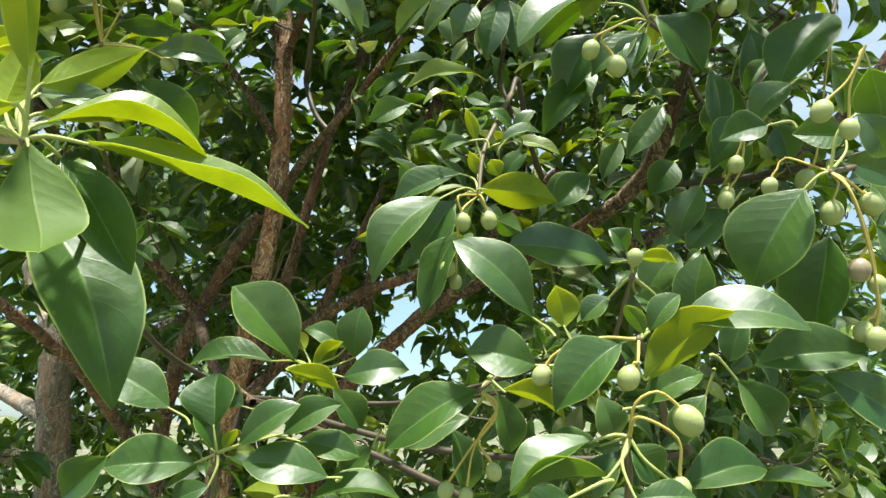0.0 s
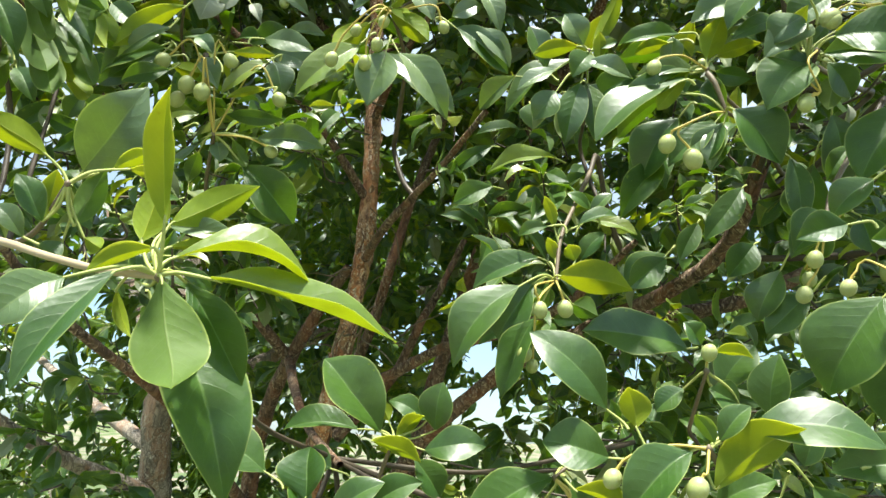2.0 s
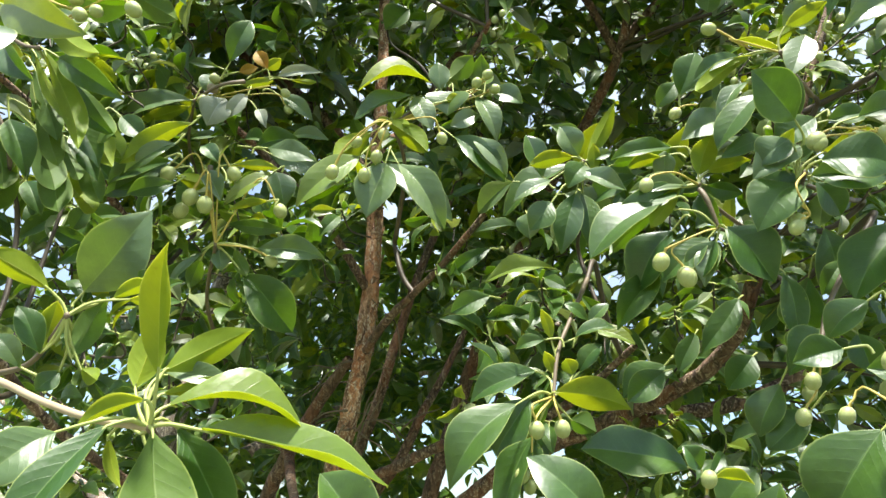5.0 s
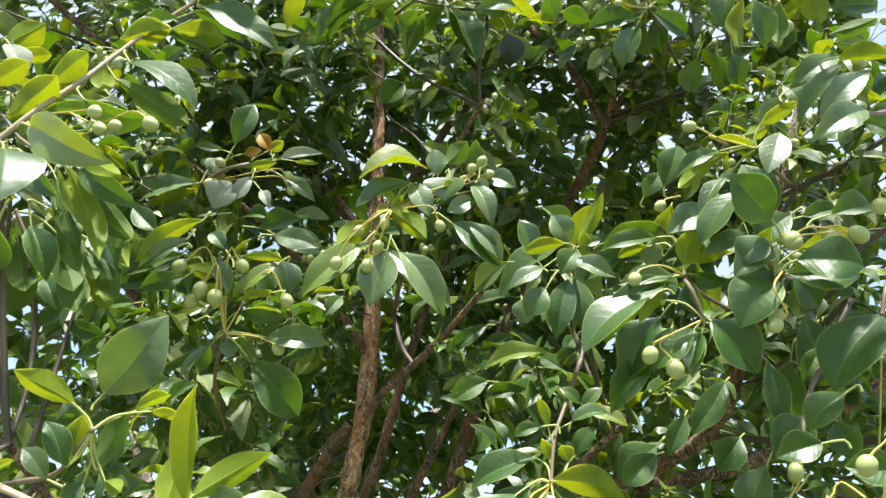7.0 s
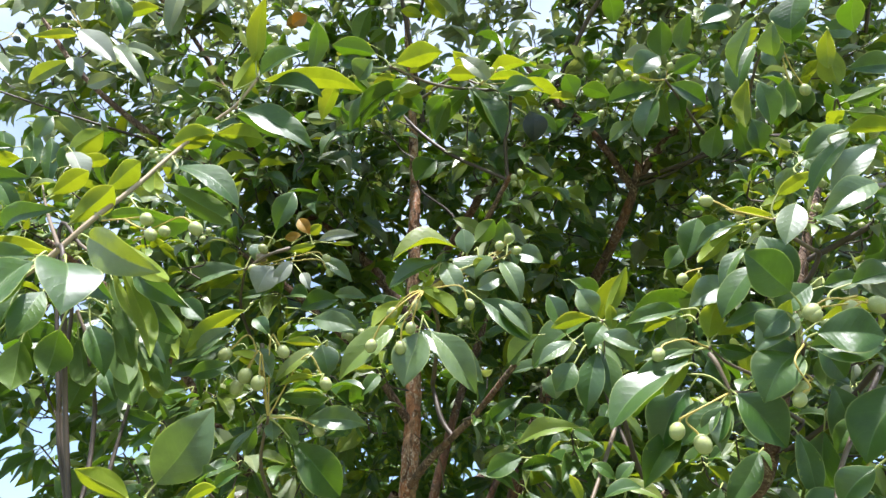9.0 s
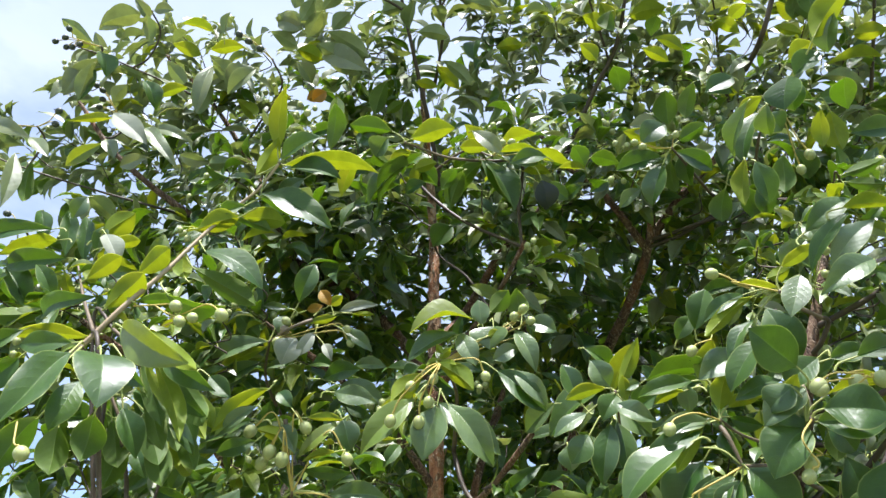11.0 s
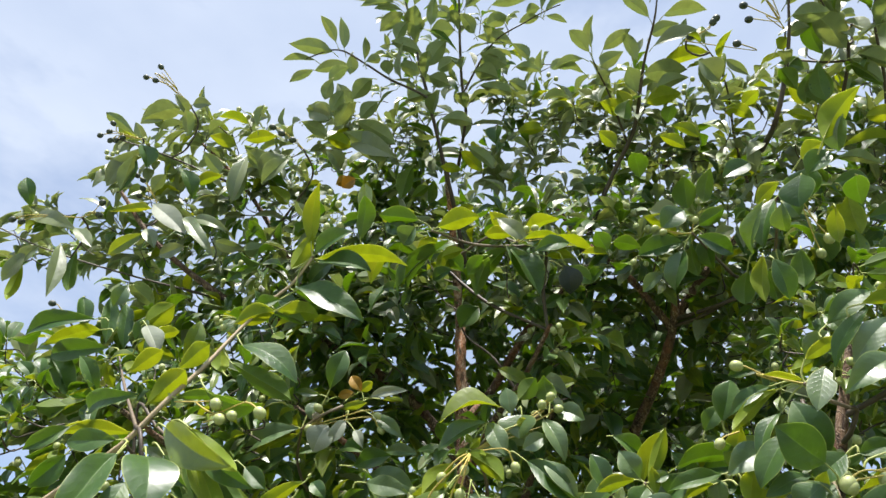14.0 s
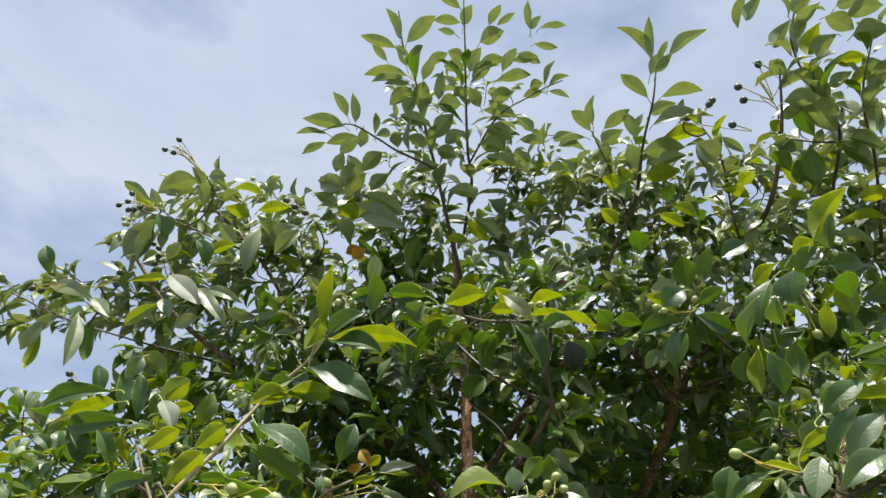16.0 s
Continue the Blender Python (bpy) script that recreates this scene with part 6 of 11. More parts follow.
loose((0.196, 0.739, 2.466), (0.147, 0.738, 2.477), 0.044, -101, "downy")
loose((0.192, 0.769, 2.404), (0.162, 0.810, 2.364), 0.039, -118)
loose((0.212, 0.718, 2.527), (0.213, 0.759, 2.486), 0.046, -8)
loose((0.263, 0.732, 2.549), (0.239, 0.753, 2.489), 0.032, 31)
loose((0.331, 0.748, 2.560), (0.278, 0.732, 2.522), 0.040, -87)
loose((0.154, 0.776, 2.372), (0.115, 0.786, 2.344), 0.028, -95, "pale")
loose((0.077, 0.743, 2.425), (0.123, 0.774, 2.429), 0.030, -35)
loose((0.051, 0.709, 2.428), (0.066, 0.734, 2.402), 0.035, -11)
loose((0.332, 0.413, 2.298), (0.383, 0.395, 2.355), 0.037, -40, "young")
loose((0.363, 0.418, 2.334), (0.352, 0.440, 2.297), 0.036, -114, "pale")
loose((0.337, 0.427, 2.291), (0.309, 0.436, 2.266), 0.034, -92)
loose((0.304, 0.442, 2.272), (0.293, 0.451, 2.231), 0.047, -92)
loose((0.274, 0.442, 2.234), (0.276, 0.468, 2.210), 0.027, -142, "pale")
loose((0.246, 0.410, 2.216), (0.229, 0.459, 2.180), 0.031, -101, "pale")
loose((0.365, 0.451, 2.266), (0.373, 0.490, 2.251), 0.031, -3)
loose((0.330, 0.451, 2.225), (0.327, 0.471, 2.187), 0.021, 9, "young")
loose((0.242, 0.466, 2.180), (0.232, 0.473, 2.122), 0.028, 19, "young")
loose((0.249, 0.453, 2.166), (0.257, 0.470, 2.120), 0.030, 144)
loose((0.295, 0.503, 2.207), (0.287, 0.512, 2.158), 0.029, 40)
loose((0.308, 0.436, 2.292), (0.333, 0.422, 2.300), 0.026, -36, "young")
loose((0.492, 0.724, 2.757), (0.491, 0.753, 2.684), 0.038, 7)
loose((0.490, 0.753, 2.766), (0.466, 0.784, 2.710), 0.037, 28)
# a glint, painted in by the light downy tone
loose((0.283, 0.684, 2.775), (0.315, 0.713, 2.740), 0.054, 130, "downy")
loose((0.511, 0.823, 2.624), (0.609, 0.837, 2.640), 0.044, 9, "young")
loose((0.519, 0.870, 2.641), (0.587, 0.882, 2.622), 0.031, -25, "downy")
loose((0.575, 0.832, 2.698), (0.634, 0.833, 2.697), 0.039, -32, "young")
loose((0.423, 0.762, 2.679), (0.469, 0.774, 2.663), 0.023, -24, "young")
loose((0.218, 0.686, 2.673), (0.207, 0.718, 2.660), 0.032, 7)
loose((0.143, 0.686, 2.707), (0.128, 0.690, 2.665), 0.038, 47)
loose((0.211, 0.716, 2.653), (0.257, 0.724, 2.619), 0.025, -28, "young")
loose((0.189, 0.724, 2.640), (0.232, 0.745, 2.617), 0.027, -23, "young")
loose((0.136, 0.736, 2.618), (0.144, 0.783, 2.594), 0.043, 10)
loose((0.081, 0.725, 2.679), (0.108, 0.740, 2.643), 0.033, -26, "young")
loose((0.381, 0.736, 2.721), (0.352, 0.761, 2.711), 0.030, 27, "young")
loose((0.417, 0.702, 2.733), (0.448, 0.745, 2.714), 0.036, 3)
loose((0.325, 0.732, 2.686), (0.366, 0.764, 2.681), 0.028, -16, "young")
loose((-0.496, 0.670, 3.031), (-0.593, 0.635, 3.049), 0.042, 27, "downy")
loose((-0.492, 0.673, 3.068), (-0.510, 0.616, 3.102), 0.031, 14, "downy")
loose((-0.474, 0.685, 3.055), (-0.476, 0.649, 3.128), 0.029, 3, "downy")
loose((-0.544, 0.679, 3.026), (-0.616, 0.655, 3.020), 0.028, -10, "downy")
loose((-0.561, 0.708, 3.030), (-0.619, 0.706, 3.000), 0.026, 21, "downy")
loose((-0.474, 0.721, 3.039), (-0.555, 0.705, 3.022), 0.034, 25, "downy")
loose((-0.466, 0.707, 3.011), (-0.515, 0.707, 2.981), 0.036, 22, "downy")
loose((-0.503, 0.702, 2.975), (-0.523, 0.720, 2.927), 0.033, -1, "downy")
loose((-0.427, 0.707, 3.025), (-0.412, 0.663, 3.050), 0.021, -8, "downy")
loose((-0.457, 0.694, 3.044), (-0.468, 0.722, 3.001), 0.031, 9, "downy")
loose((-0.420, 0.701, 3.010), (-0.381, 0.696, 3.003), 0.028, -23, "downy")
loose((-0.388, 0.767, 3.028), (-0.388, 0.732, 3.042), 0.034, 3, "downy")
loose((-0.413, 0.729, 2.979), (-0.473, 0.759, 2.955), 0.045, 11, "downy")
loose((-0.479, 0.726, 2.954), (-0.515, 0.743, 2.911), 0.036, 10, "downy")
loose((-0.473, 0.781, 2.971), (-0.512, 0.784, 2.912), 0.042, 26, "downy")
loose((-0.515, 0.747, 2.886), (-0.567, 0.727, 2.928), 0.055, 41, "downy")
loose((-0.596, 0.770, 2.916), (-0.543, 0.795, 2.885), 0.037, -37, "downy")
loose((-0.555, 0.803, 2.869), (-0.489, 0.814, 2.860), 0.036, -33, "downy")
loose((-0.501, 0.807, 2.897), (-0.417, 0.884, 2.869), 0.065, -30)
loose((-0.452, 0.778, 2.889), (-0.380, 0.830, 2.852), 0.047, -31, "downy")
loose((-0.409, 0.765, 2.938), (-0.452, 0.775, 2.901), 0.039, 20, "downy")
loose((-0.354, 0.704, 3.227), (-0.466, 0.676, 3.237), 0.042, 1, "downy")
loose((-0.359, 0.691, 3.202), (-0.439, 0.668, 3.186), 0.031, 1, "downy")
loose((-0.348, 0.714, 3.198), (-0.412, 0.689, 3.195), 0.025, 0, "downy")
loose((-0.346, 0.722, 3.197), (-0.413, 0.741, 3.171), 0.044, 14, "downy")
loose((-0.337, 0.730, 3.170), (-0.370, 0.747, 3.131), 0.041, 10, "downy")
loose((-0.313, 0.774, 3.100), (-0.377, 0.735, 3.114), 0.041, 24, "downy")
loose((-0.232, 0.796, 3.185), (-0.292, 0.781, 3.181), 0.057, 23, "downy")
loose((-0.307, 0.813, 3.091), (-0.253, 0.793, 3.147), 0.053, -16, "downy")
loose((-0.283, 0.755, 3.168), (-0.264, 0.722, 3.243), 0.032, 6, "downy")
loose((-0.313, 0.710, 3.203), (-0.274, 0.675, 3.247), 0.032, -1, "downy")
loose((-0.330, 0.739, 3.214), (-0.317, 0.774, 3.174), 0.039, -11, "downy")
loose((-0.311, 0.717, 3.273), (-0.246, 0.701, 3.287), 0.033, -14, "downy")
loose((-0.356, 0.692, 3.255), (-0.367, 0.652, 3.299), 0.030, 8, "downy")
loose((-0.323, 0.812, 3.066), (-0.380, 0.796, 3.097), 0.038, 31, "downy")
loose((-0.301, 0.815, 3.052), (-0.257, 0.841, 3.037), 0.044, -26, "downy")
loose((-0.303, 0.849, 3.027), (-0.365, 0.836, 3.006), 0.038, 28, "downy")
loose((-0.210, 0.746, 3.276), (-0.263, 0.727, 3.270), 0.036, 21, "downy")
loose((-0.135, 0.795, 3.254), (-0.043, 0.795, 3.249), 0.036, -21, "downy")
loose((-0.186, 0.819, 3.187), (-0.218, 0.792, 3.246), 0.039, 25, "downy")
loose((-0.180, 0.825, 3.181), (-0.094, 0.850, 3.156), 0.039, -24, "downy")
loose((-0.155, 0.815, 3.201), (-0.098, 0.805, 3.210), 0.045, -20, "downy")
loose((-0.097, 0.850, 3.157), (-0.056, 0.868, 3.111), 0.033, -28, "downy")
loose((-0.174, 0.830, 3.117), (-0.112, 0.853, 3.082), 0.053, -27, "downy")
loose((-0.192, 0.844, 3.075), (-0.140, 0.881, 3.075), 0.053, -24, "downy")
loose((-0.185, 0.872, 3.049), (-0.098, 0.922, 3.045), 0.038, -26, "downy")
loose((-0.115, 0.888, 3.063), (-0.072, 0.897, 3.031), 0.032, -33, "downy")
loose((-0.092, 0.860, 3.077), (-0.033, 0.897, 3.088), 0.029, -25, "downy")
loose((-0.038, 0.935, 3.116), (-0.027, 0.881, 3.148), 0.023, 30, "downy")
loose((0.036, 0.932, 3.151), (-0.012, 0.924, 3.119), 0.030, 33, "downy")
loose((-0.010, 0.807, 3.211), (0.024, 0.779, 3.266), 0.026, 16, "downy")
loose((0.000, 0.804, 3.196), (0.054, 0.817, 3.241), 0.026, -7, "downy")
loose((-0.003, 0.824, 3.203), (0.046, 0.851, 3.193), 0.020, -10, "downy")
loose((-0.015, 0.821, 3.235), (-0.050, 0.809, 3.218), 0.033, 26, "downy")
loose((-0.020, 0.828, 3.210), (-0.073, 0.838, 3.218), 0.030, 23, "downy")
loose((-0.197, 0.773, 3.236), (-0.137, 0.741, 3.266), 0.045, -11, "downy")
loose((-0.199, 0.753, 3.258), (-0.163, 0.728, 3.318), 0.042, -10, "downy")
loose((-0.174, 0.740, 3.254), (-0.102, 0.751, 3.279), 0.039, -21, "downy")
loose((-0.230, 0.828, 3.111), (-0.283, 0.824, 3.079), 0.041, 27, "downy")
loose((-0.115, 0.775, 3.258), (-0.069, 0.735, 3.291), 0.036, -7, "downy")
loose((-0.083, 0.767, 3.283), (-0.017, 0.767, 3.282), 0.033, -20, "downy")
loose((-0.211, 0.752, 3.190), (-0.247, 0.768, 3.189), 0.032, 15, "downy")
loose((0.219, 0.719, 2.977), (0.168, 0.663, 3.008), 0.035, 7, "downy")
loose((0.248, 0.717, 2.971), (0.342, 0.751, 3.005), 0.045, 4, "downy")
loose((0.220, 0.744, 2.953), (0.281, 0.757, 2.986), 0.035, -32, "downy")
loose((0.220, 0.740, 2.911), (0.320, 0.754, 2.938), 0.044, 93, "downy")
loose((0.276, 0.773, 2.936), (0.350, 0.768, 2.937), 0.031, 11, "downy")
loose((0.235, 0.782, 2.902), (0.334, 0.798, 2.920), 0.043, -18, "young")
loose((0.191, 0.774, 2.869), (0.281, 0.802, 2.888), 0.050, -29, "downy")
loose((0.086, 0.707, 2.892), (0.052, 0.660, 2.914), 0.034, 8, "downy")
loose((0.093, 0.738, 2.942), (0.104, 0.691, 2.989), 0.028, 29, "downy")
loose((0.115, 0.722, 2.907), (0.175, 0.697, 2.926), 0.032, -23, "downy")
loose((0.181, 0.748, 2.885), (0.159, 0.707, 2.934), 0.030, 1, "downy")
loose((0.072, 0.709, 2.877), (0.014, 0.697, 2.852), 0.027, 15, "downy")
loose((0.068, 0.737, 2.866), (0.016, 0.706, 2.858), 0.026, -10, "downy")
loose((0.104, 0.748, 2.886), (0.157, 0.758, 2.932), 0.038, -39, "downy")
loose((0.174, 0.814, 2.862), (0.162, 0.775, 2.903), 0.046, -5, "downy")
loose((0.185, 0.798, 2.807), (0.258, 0.800, 2.819), 0.044, -32, "young")
loose((0.232, 0.685, 3.013), (0.268, 0.658, 3.052), 0.030, -20, "downy")
loose((0.283, 0.759, 2.945), (0.296, 0.747, 2.984), 0.018, -24, "downy")
loose((0.127, 0.772, 2.896), (0.093, 0.780, 2.870), 0.030, 30, "downy")
loose((0.148, 0.794, 2.791), (0.132, 0.778, 2.839), 0.039, 17, "young")
loose((0.094, 0.810, 2.847), (0.137, 0.824, 2.815), 0.038, -28, "young")
loose((0.212, 0.786, 2.834), (0.279, 0.797, 2.858), 0.037, -33, "downy")
loose((0.462, 0.677, 2.879), (0.534, 0.695, 2.922), 0.038, -10, "downy")
loose((0.461, 0.673, 2.836), (0.526, 0.676, 2.831), 0.042, -25, "downy")
loose((0.503, 0.690, 2.855), (0.559, 0.750, 2.805), 0.056, 1, "downy")
loose((0.499, 0.704, 2.871), (0.520, 0.760, 2.812), 0.041, -12)
loose((0.457, 0.711, 2.834), (0.496, 0.705, 2.834), 0.032, -29, "downy")
loose((0.434, 0.721, 2.810), (0.461, 0.719, 2.830), 0.027, -41, "young")
loose((0.437, 0.760, 2.807), (0.483, 0.767, 2.791), 0.035, 113)
loose((0.500, 0.744, 2.764), (0.492, 0.782, 2.699), 0.055, 11)
loose((0.561, 0.765, 2.776), (0.613, 0.803, 2.744), 0.036, -8)
loose((0.570, 0.745, 2.779), (0.642, 0.786, 2.772), 0.036, 4, "downy")
loose((0.660, 0.759, 2.891), (0.637, 0.779, 2.815), 0.050, 47, "downy")
loose((0.452, 0.793, 2.772), (0.487, 0.803, 2.738), 0.043, -23, "young")
loose((0.557, 0.688, 2.869), (0.603, 0.681, 2.895), 0.031, -37, "downy")
loose((0.521, 0.680, 2.889), (0.553, 0.701, 2.851), 0.034, -7, "downy")
loose((0.606, 0.706, 2.893), (0.680, 0.724, 2.927), 0.039, -33, "young")
loose((0.477, 0.655, 2.887), (0.446, 0.615, 2.897), 0.029, -3, "downy")
loose((-0.389, 0.583, 1.950), (-0.467, 0.592, 1.928), 0.039, -89)
loose((0.068, 0.754, 2.029), (-0.024, 0.765, 1.961), 0.053, -59)
loose((0.104, 0.718, 2.071), (0.069, 0.751, 2.012), 0.035, 2, "young")
loose((0.058, 0.813, 2.014), (0.120, 0.837, 1.973), 0.057, 88, "pale")
loose((0.152, 0.796, 2.032), (0.091, 0.818, 2.000), 0.043, -85)
loose((0.118, 0.772, 2.037), (0.220, 0.795, 2.049), 0.048, -22)
loose((0.216, 0.769, 2.092), (0.198, 0.786, 2.024), 0.035, 36, "young")
loose((-0.012, 0.746, 2.001), (-0.059, 0.782, 1.973), 0.037, -99, "pale")
loose((0.036, 0.735, 2.077), (0.073, 0.759, 2.053), 0.032, 97)
loose((0.233, 0.624, 2.973), (0.174, 0.568, 3.047), 0.037, -22, "downy")
loose((0.239, 0.617, 2.996), (0.239, 0.557, 3.043), 0.026, 17, "downy")
loose((0.272, 0.634, 3.000), (0.358, 0.626, 3.053), 0.034, -21, "downy")
loose((0.248, 0.633, 2.994), (0.274, 0.615, 3.027), 0.016, -17, "downy")
loose((0.239, 0.638, 2.959), (0.277, 0.624, 2.992), 0.027, -28, "downy")
loose((0.508, 0.603, 2.995), (0.460, 0.614, 2.932), 0.035, 45, "downy")
loose((0.424, 0.527, 3.006), (0.400, 0.579, 2.971), 0.027, -7, "downy")
loose((0.451, 0.534, 3.002), (0.406, 0.542, 2.941), 0.031, 38, "downy")
loose((0.530, 0.571, 2.967), (0.494, 0.605, 2.928), 0.034, 26, "downy")
loose((0.569, 0.632, 3.005), (0.529, 0.654, 2.937), 0.043, 41, "young")
loose((0.599, 0.653, 2.984), (0.542, 0.655, 2.938), 0.047, 42, "downy")
loose((0.614, 0.609, 2.989), (0.689, 0.628, 3.016), 0.047, -26, "downy")
loose((0.611, 0.627, 2.939), (0.682, 0.638, 2.950), 0.050, -25, "downy")
loose((0.579, 0.623, 3.008), (0.630, 0.650, 2.984), 0.043, -9, "downy")
loose((0.640, 0.689, 2.942), (0.668, 0.734, 2.895), 0.047, 12, "downy")
loose((0.589, 0.690, 2.939), (0.649, 0.695, 2.947), 0.036, -28, "young")
loose((0.523, 0.671, 2.939), (0.544, 0.695, 2.885), 0.035, 1, "young")
loose((0.564, 0.766, 2.793), (0.614, 0.797, 2.746), 0.035, -12, "downy")
loose((0.590, 0.757, 2.809), (0.634, 0.793, 2.775), 0.035, -6, "downy")
loose((0.551, 0.563, 3.007), (0.501, 0.569, 2.976), 0.041, 33, "downy")
loose((0.599, 0.604, 3.011), (0.658, 0.608, 3.034), 0.035, -29, "downy")
loose((-0.348, 0.614, 3.260), (-0.373, 0.560, 3.331), 0.032, -2, "downy")
loose((-0.340, 0.642, 3.285), (-0.256, 0.618, 3.338), 0.045, -13, "downy")
loose((-0.369, 0.639, 3.265), (-0.446, 0.585, 3.275), 0.033, 21, "downy")
loose((-0.400, 0.663, 3.254), (-0.430, 0.623, 3.279), 0.024, 18, "downy")
loose((-0.345, 0.646, 3.219), (-0.366, 0.630, 3.265), 0.021, 33, "downy")
loose((-0.330, 0.658, 3.241), (-0.295, 0.639, 3.252), 0.021, -9, "downy")
loose((-0.199, 0.652, 3.335), (-0.265, 0.630, 3.339), 0.030, 19, "downy")
loose((-0.196, 0.668, 3.345), (-0.164, 0.638, 3.384), 0.037, -3, "downy")
loose((-0.132, 0.694, 3.359), (-0.091, 0.655, 3.381), 0.028, -4, "downy")
loose((-0.111, 0.702, 3.363), (-0.059, 0.692, 3.389), 0.022, -18, "downy")
loose((-0.158, 0.701, 3.302), (-0.093, 0.698, 3.324), 0.052, -19, "downy")
loose((-0.204, 0.705, 3.250), (-0.242, 0.690, 3.279), 0.036, 26, "downy")
loose((-0.027, 0.720, 3.340), (-0.020, 0.660, 3.381), 0.025, 27, "downy")
loose((-0.024, 0.712, 3.326), (0.006, 0.697, 3.354), 0.024, -15, "downy")
loose((-0.002, 0.722, 3.338), (0.066, 0.725, 3.328), 0.024, 1, "downy")
loose((-0.024, 0.762, 3.332), (0.036, 0.775, 3.310), 0.023, -21, "downy")
loose((-0.071, 0.756, 3.296), (-0.014, 0.786, 3.275), 0.031, -19, "downy")
loose((-0.218, 0.668, 3.315), (-0.261, 0.653, 3.330), 0.021, 21, "downy")
loose((-0.190, 0.618, 3.345), (-0.242, 0.584, 3.365), 0.027, 16, "downy")

S = shoot((-0.949, 0.661, 2.846))
fruit(S, (-1.043, 0.629, 2.851), 0.0067, via=((-1.002, 0.638, 2.855),), tone="dark")
fruit(S, (-1.009, 0.621, 2.874), 0.0067, via=((-1.002, 0.637, 2.858),), tone="dark")
fruit(S, (-1.021, 0.630, 2.859), 0.0067, via=((-0.998, 0.638, 2.857),), tone="dark")
fruit(S, (-1.022, 0.642, 2.842), 0.0067, via=((-0.999, 0.641, 2.852),), tone="dark")
fruit(S, (-1.010, 0.646, 2.843), 0.0067, via=((-0.996, 0.643, 2.851),), tone="dark")
fruit(S, (-0.993, 0.646, 2.848), 0.0067, via=((-0.977, 0.648, 2.852),), tone="dark")

S = shoot((-0.834, 0.650, 2.919))
fruit(S, (-0.887, 0.579, 2.989), 0.0067, via=((-0.887, 0.588, 2.978), (-0.857, 0.621, 2.947),), tone="dark")
fruit(S, (-0.924, 0.584, 2.969), 0.0067, via=((-0.903, 0.584, 2.976), (-0.859, 0.618, 2.951),), tone="dark")
fruit(S, (-0.904, 0.594, 2.963), 0.0067, via=((-0.896, 0.587, 2.975), (-0.859, 0.618, 2.951),), tone="dark")

S = shoot((-0.532, 0.687, 2.738))
fruit(S, (-0.589, 0.641, 2.775), 0.0073, via=((-0.563, 0.657, 2.765),), tone="dark")
fruit(S, (-0.573, 0.654, 2.765), 0.0073, via=((-0.558, 0.663, 2.759),), tone="dark")
fruit(S, (-0.552, 0.668, 2.754), 0.0073, via=((-0.544, 0.672, 2.753),), tone="dark")

S = shoot((-0.937, 0.763, 2.721))
fruit(S, (-0.974, 0.707, 2.778), 0.0067, via=((-0.950, 0.734, 2.752),), tone="dark")
fruit(S, (-0.963, 0.717, 2.770), 0.0067, via=((-0.948, 0.737, 2.750),), tone="dark")
fruit(S, (-0.966, 0.728, 2.754), 0.0067, via=((-0.946, 0.744, 2.742),), tone="dark")
fruit(S, (-0.977, 0.736, 2.740), 0.0067, via=((-0.948, 0.750, 2.733),), tone="dark")

S = shoot((-0.940, 0.629, 2.355))
fruit(S, (-0.961, 0.611, 2.370), 0.0065, via=((-0.948, 0.620, 2.363),), tone="dark")
fruit(S, (-0.961, 0.621, 2.358), 0.0065, via=((-0.949, 0.624, 2.358),), tone="dark")
fruit(S, (-0.997, 0.630, 2.332), 0.0065, via=((-0.977, 0.625, 2.346),), tone="dark")

S = shoot((-1.003, 0.635, 2.603))
fruit(S, (-1.146, 0.597, 2.596), 0.0073, via=((-1.095, 0.605, 2.605),), tone="dark")
fruit(S, (-1.128, 0.605, 2.593), 0.0073, via=((-1.090, 0.609, 2.602),), tone="dark")
fruit(S, (-0.956, 0.628, 2.629), 0.0073, via=((-0.978, 0.634, 2.613),), tone="dark")
fruit(S, (-0.967, 0.641, 2.608), 0.0073, via=((-0.978, 0.636, 2.611),), tone="dark")

S = shoot((0.495, 0.811, 2.959))
fruit(S, (0.416, 0.756, 2.999), 0.0085, via=((0.459, 0.755, 3.016), (0.487, 0.793, 2.978),), tone="dark")
fruit(S, (0.423, 0.776, 2.975), 0.0085, via=((0.459, 0.781, 2.982), (0.486, 0.797, 2.973),), tone="dark")
fruit(S, (0.467, 0.738, 3.041), 0.0085, via=((0.460, 0.754, 3.018), (0.487, 0.793, 2.978),), tone="dark")

S = shoot((0.276, 0.709, 2.867))
fruit(S, (0.334, 0.702, 2.900), 0.0080, via=((0.324, 0.707, 2.888),), tone="dark")
fruit(S, (0.340, 0.699, 2.905), 0.0080, via=((0.324, 0.705, 2.891),), tone="dark")
fruit(S, (0.374, 0.740, 2.866), 0.0080, via=((0.406, 0.757, 2.856),), tone="dark")
fruit(S, (0.286, 0.706, 2.875), 0.0080, via=((0.278, 0.709, 2.869),), tone="dark")

S = shoot((0.591, 0.760, 2.880))
fruit(S, (0.630, 0.790, 2.857), 0.0090, via=((0.611, 0.774, 2.870),))
fruit(S, (0.572, 0.745, 2.893), 0.0090, via=((0.581, 0.754, 2.885),))
fruit(S, (0.467, 0.829, 2.745), 0.0090, via=((0.482, 0.824, 2.757),))


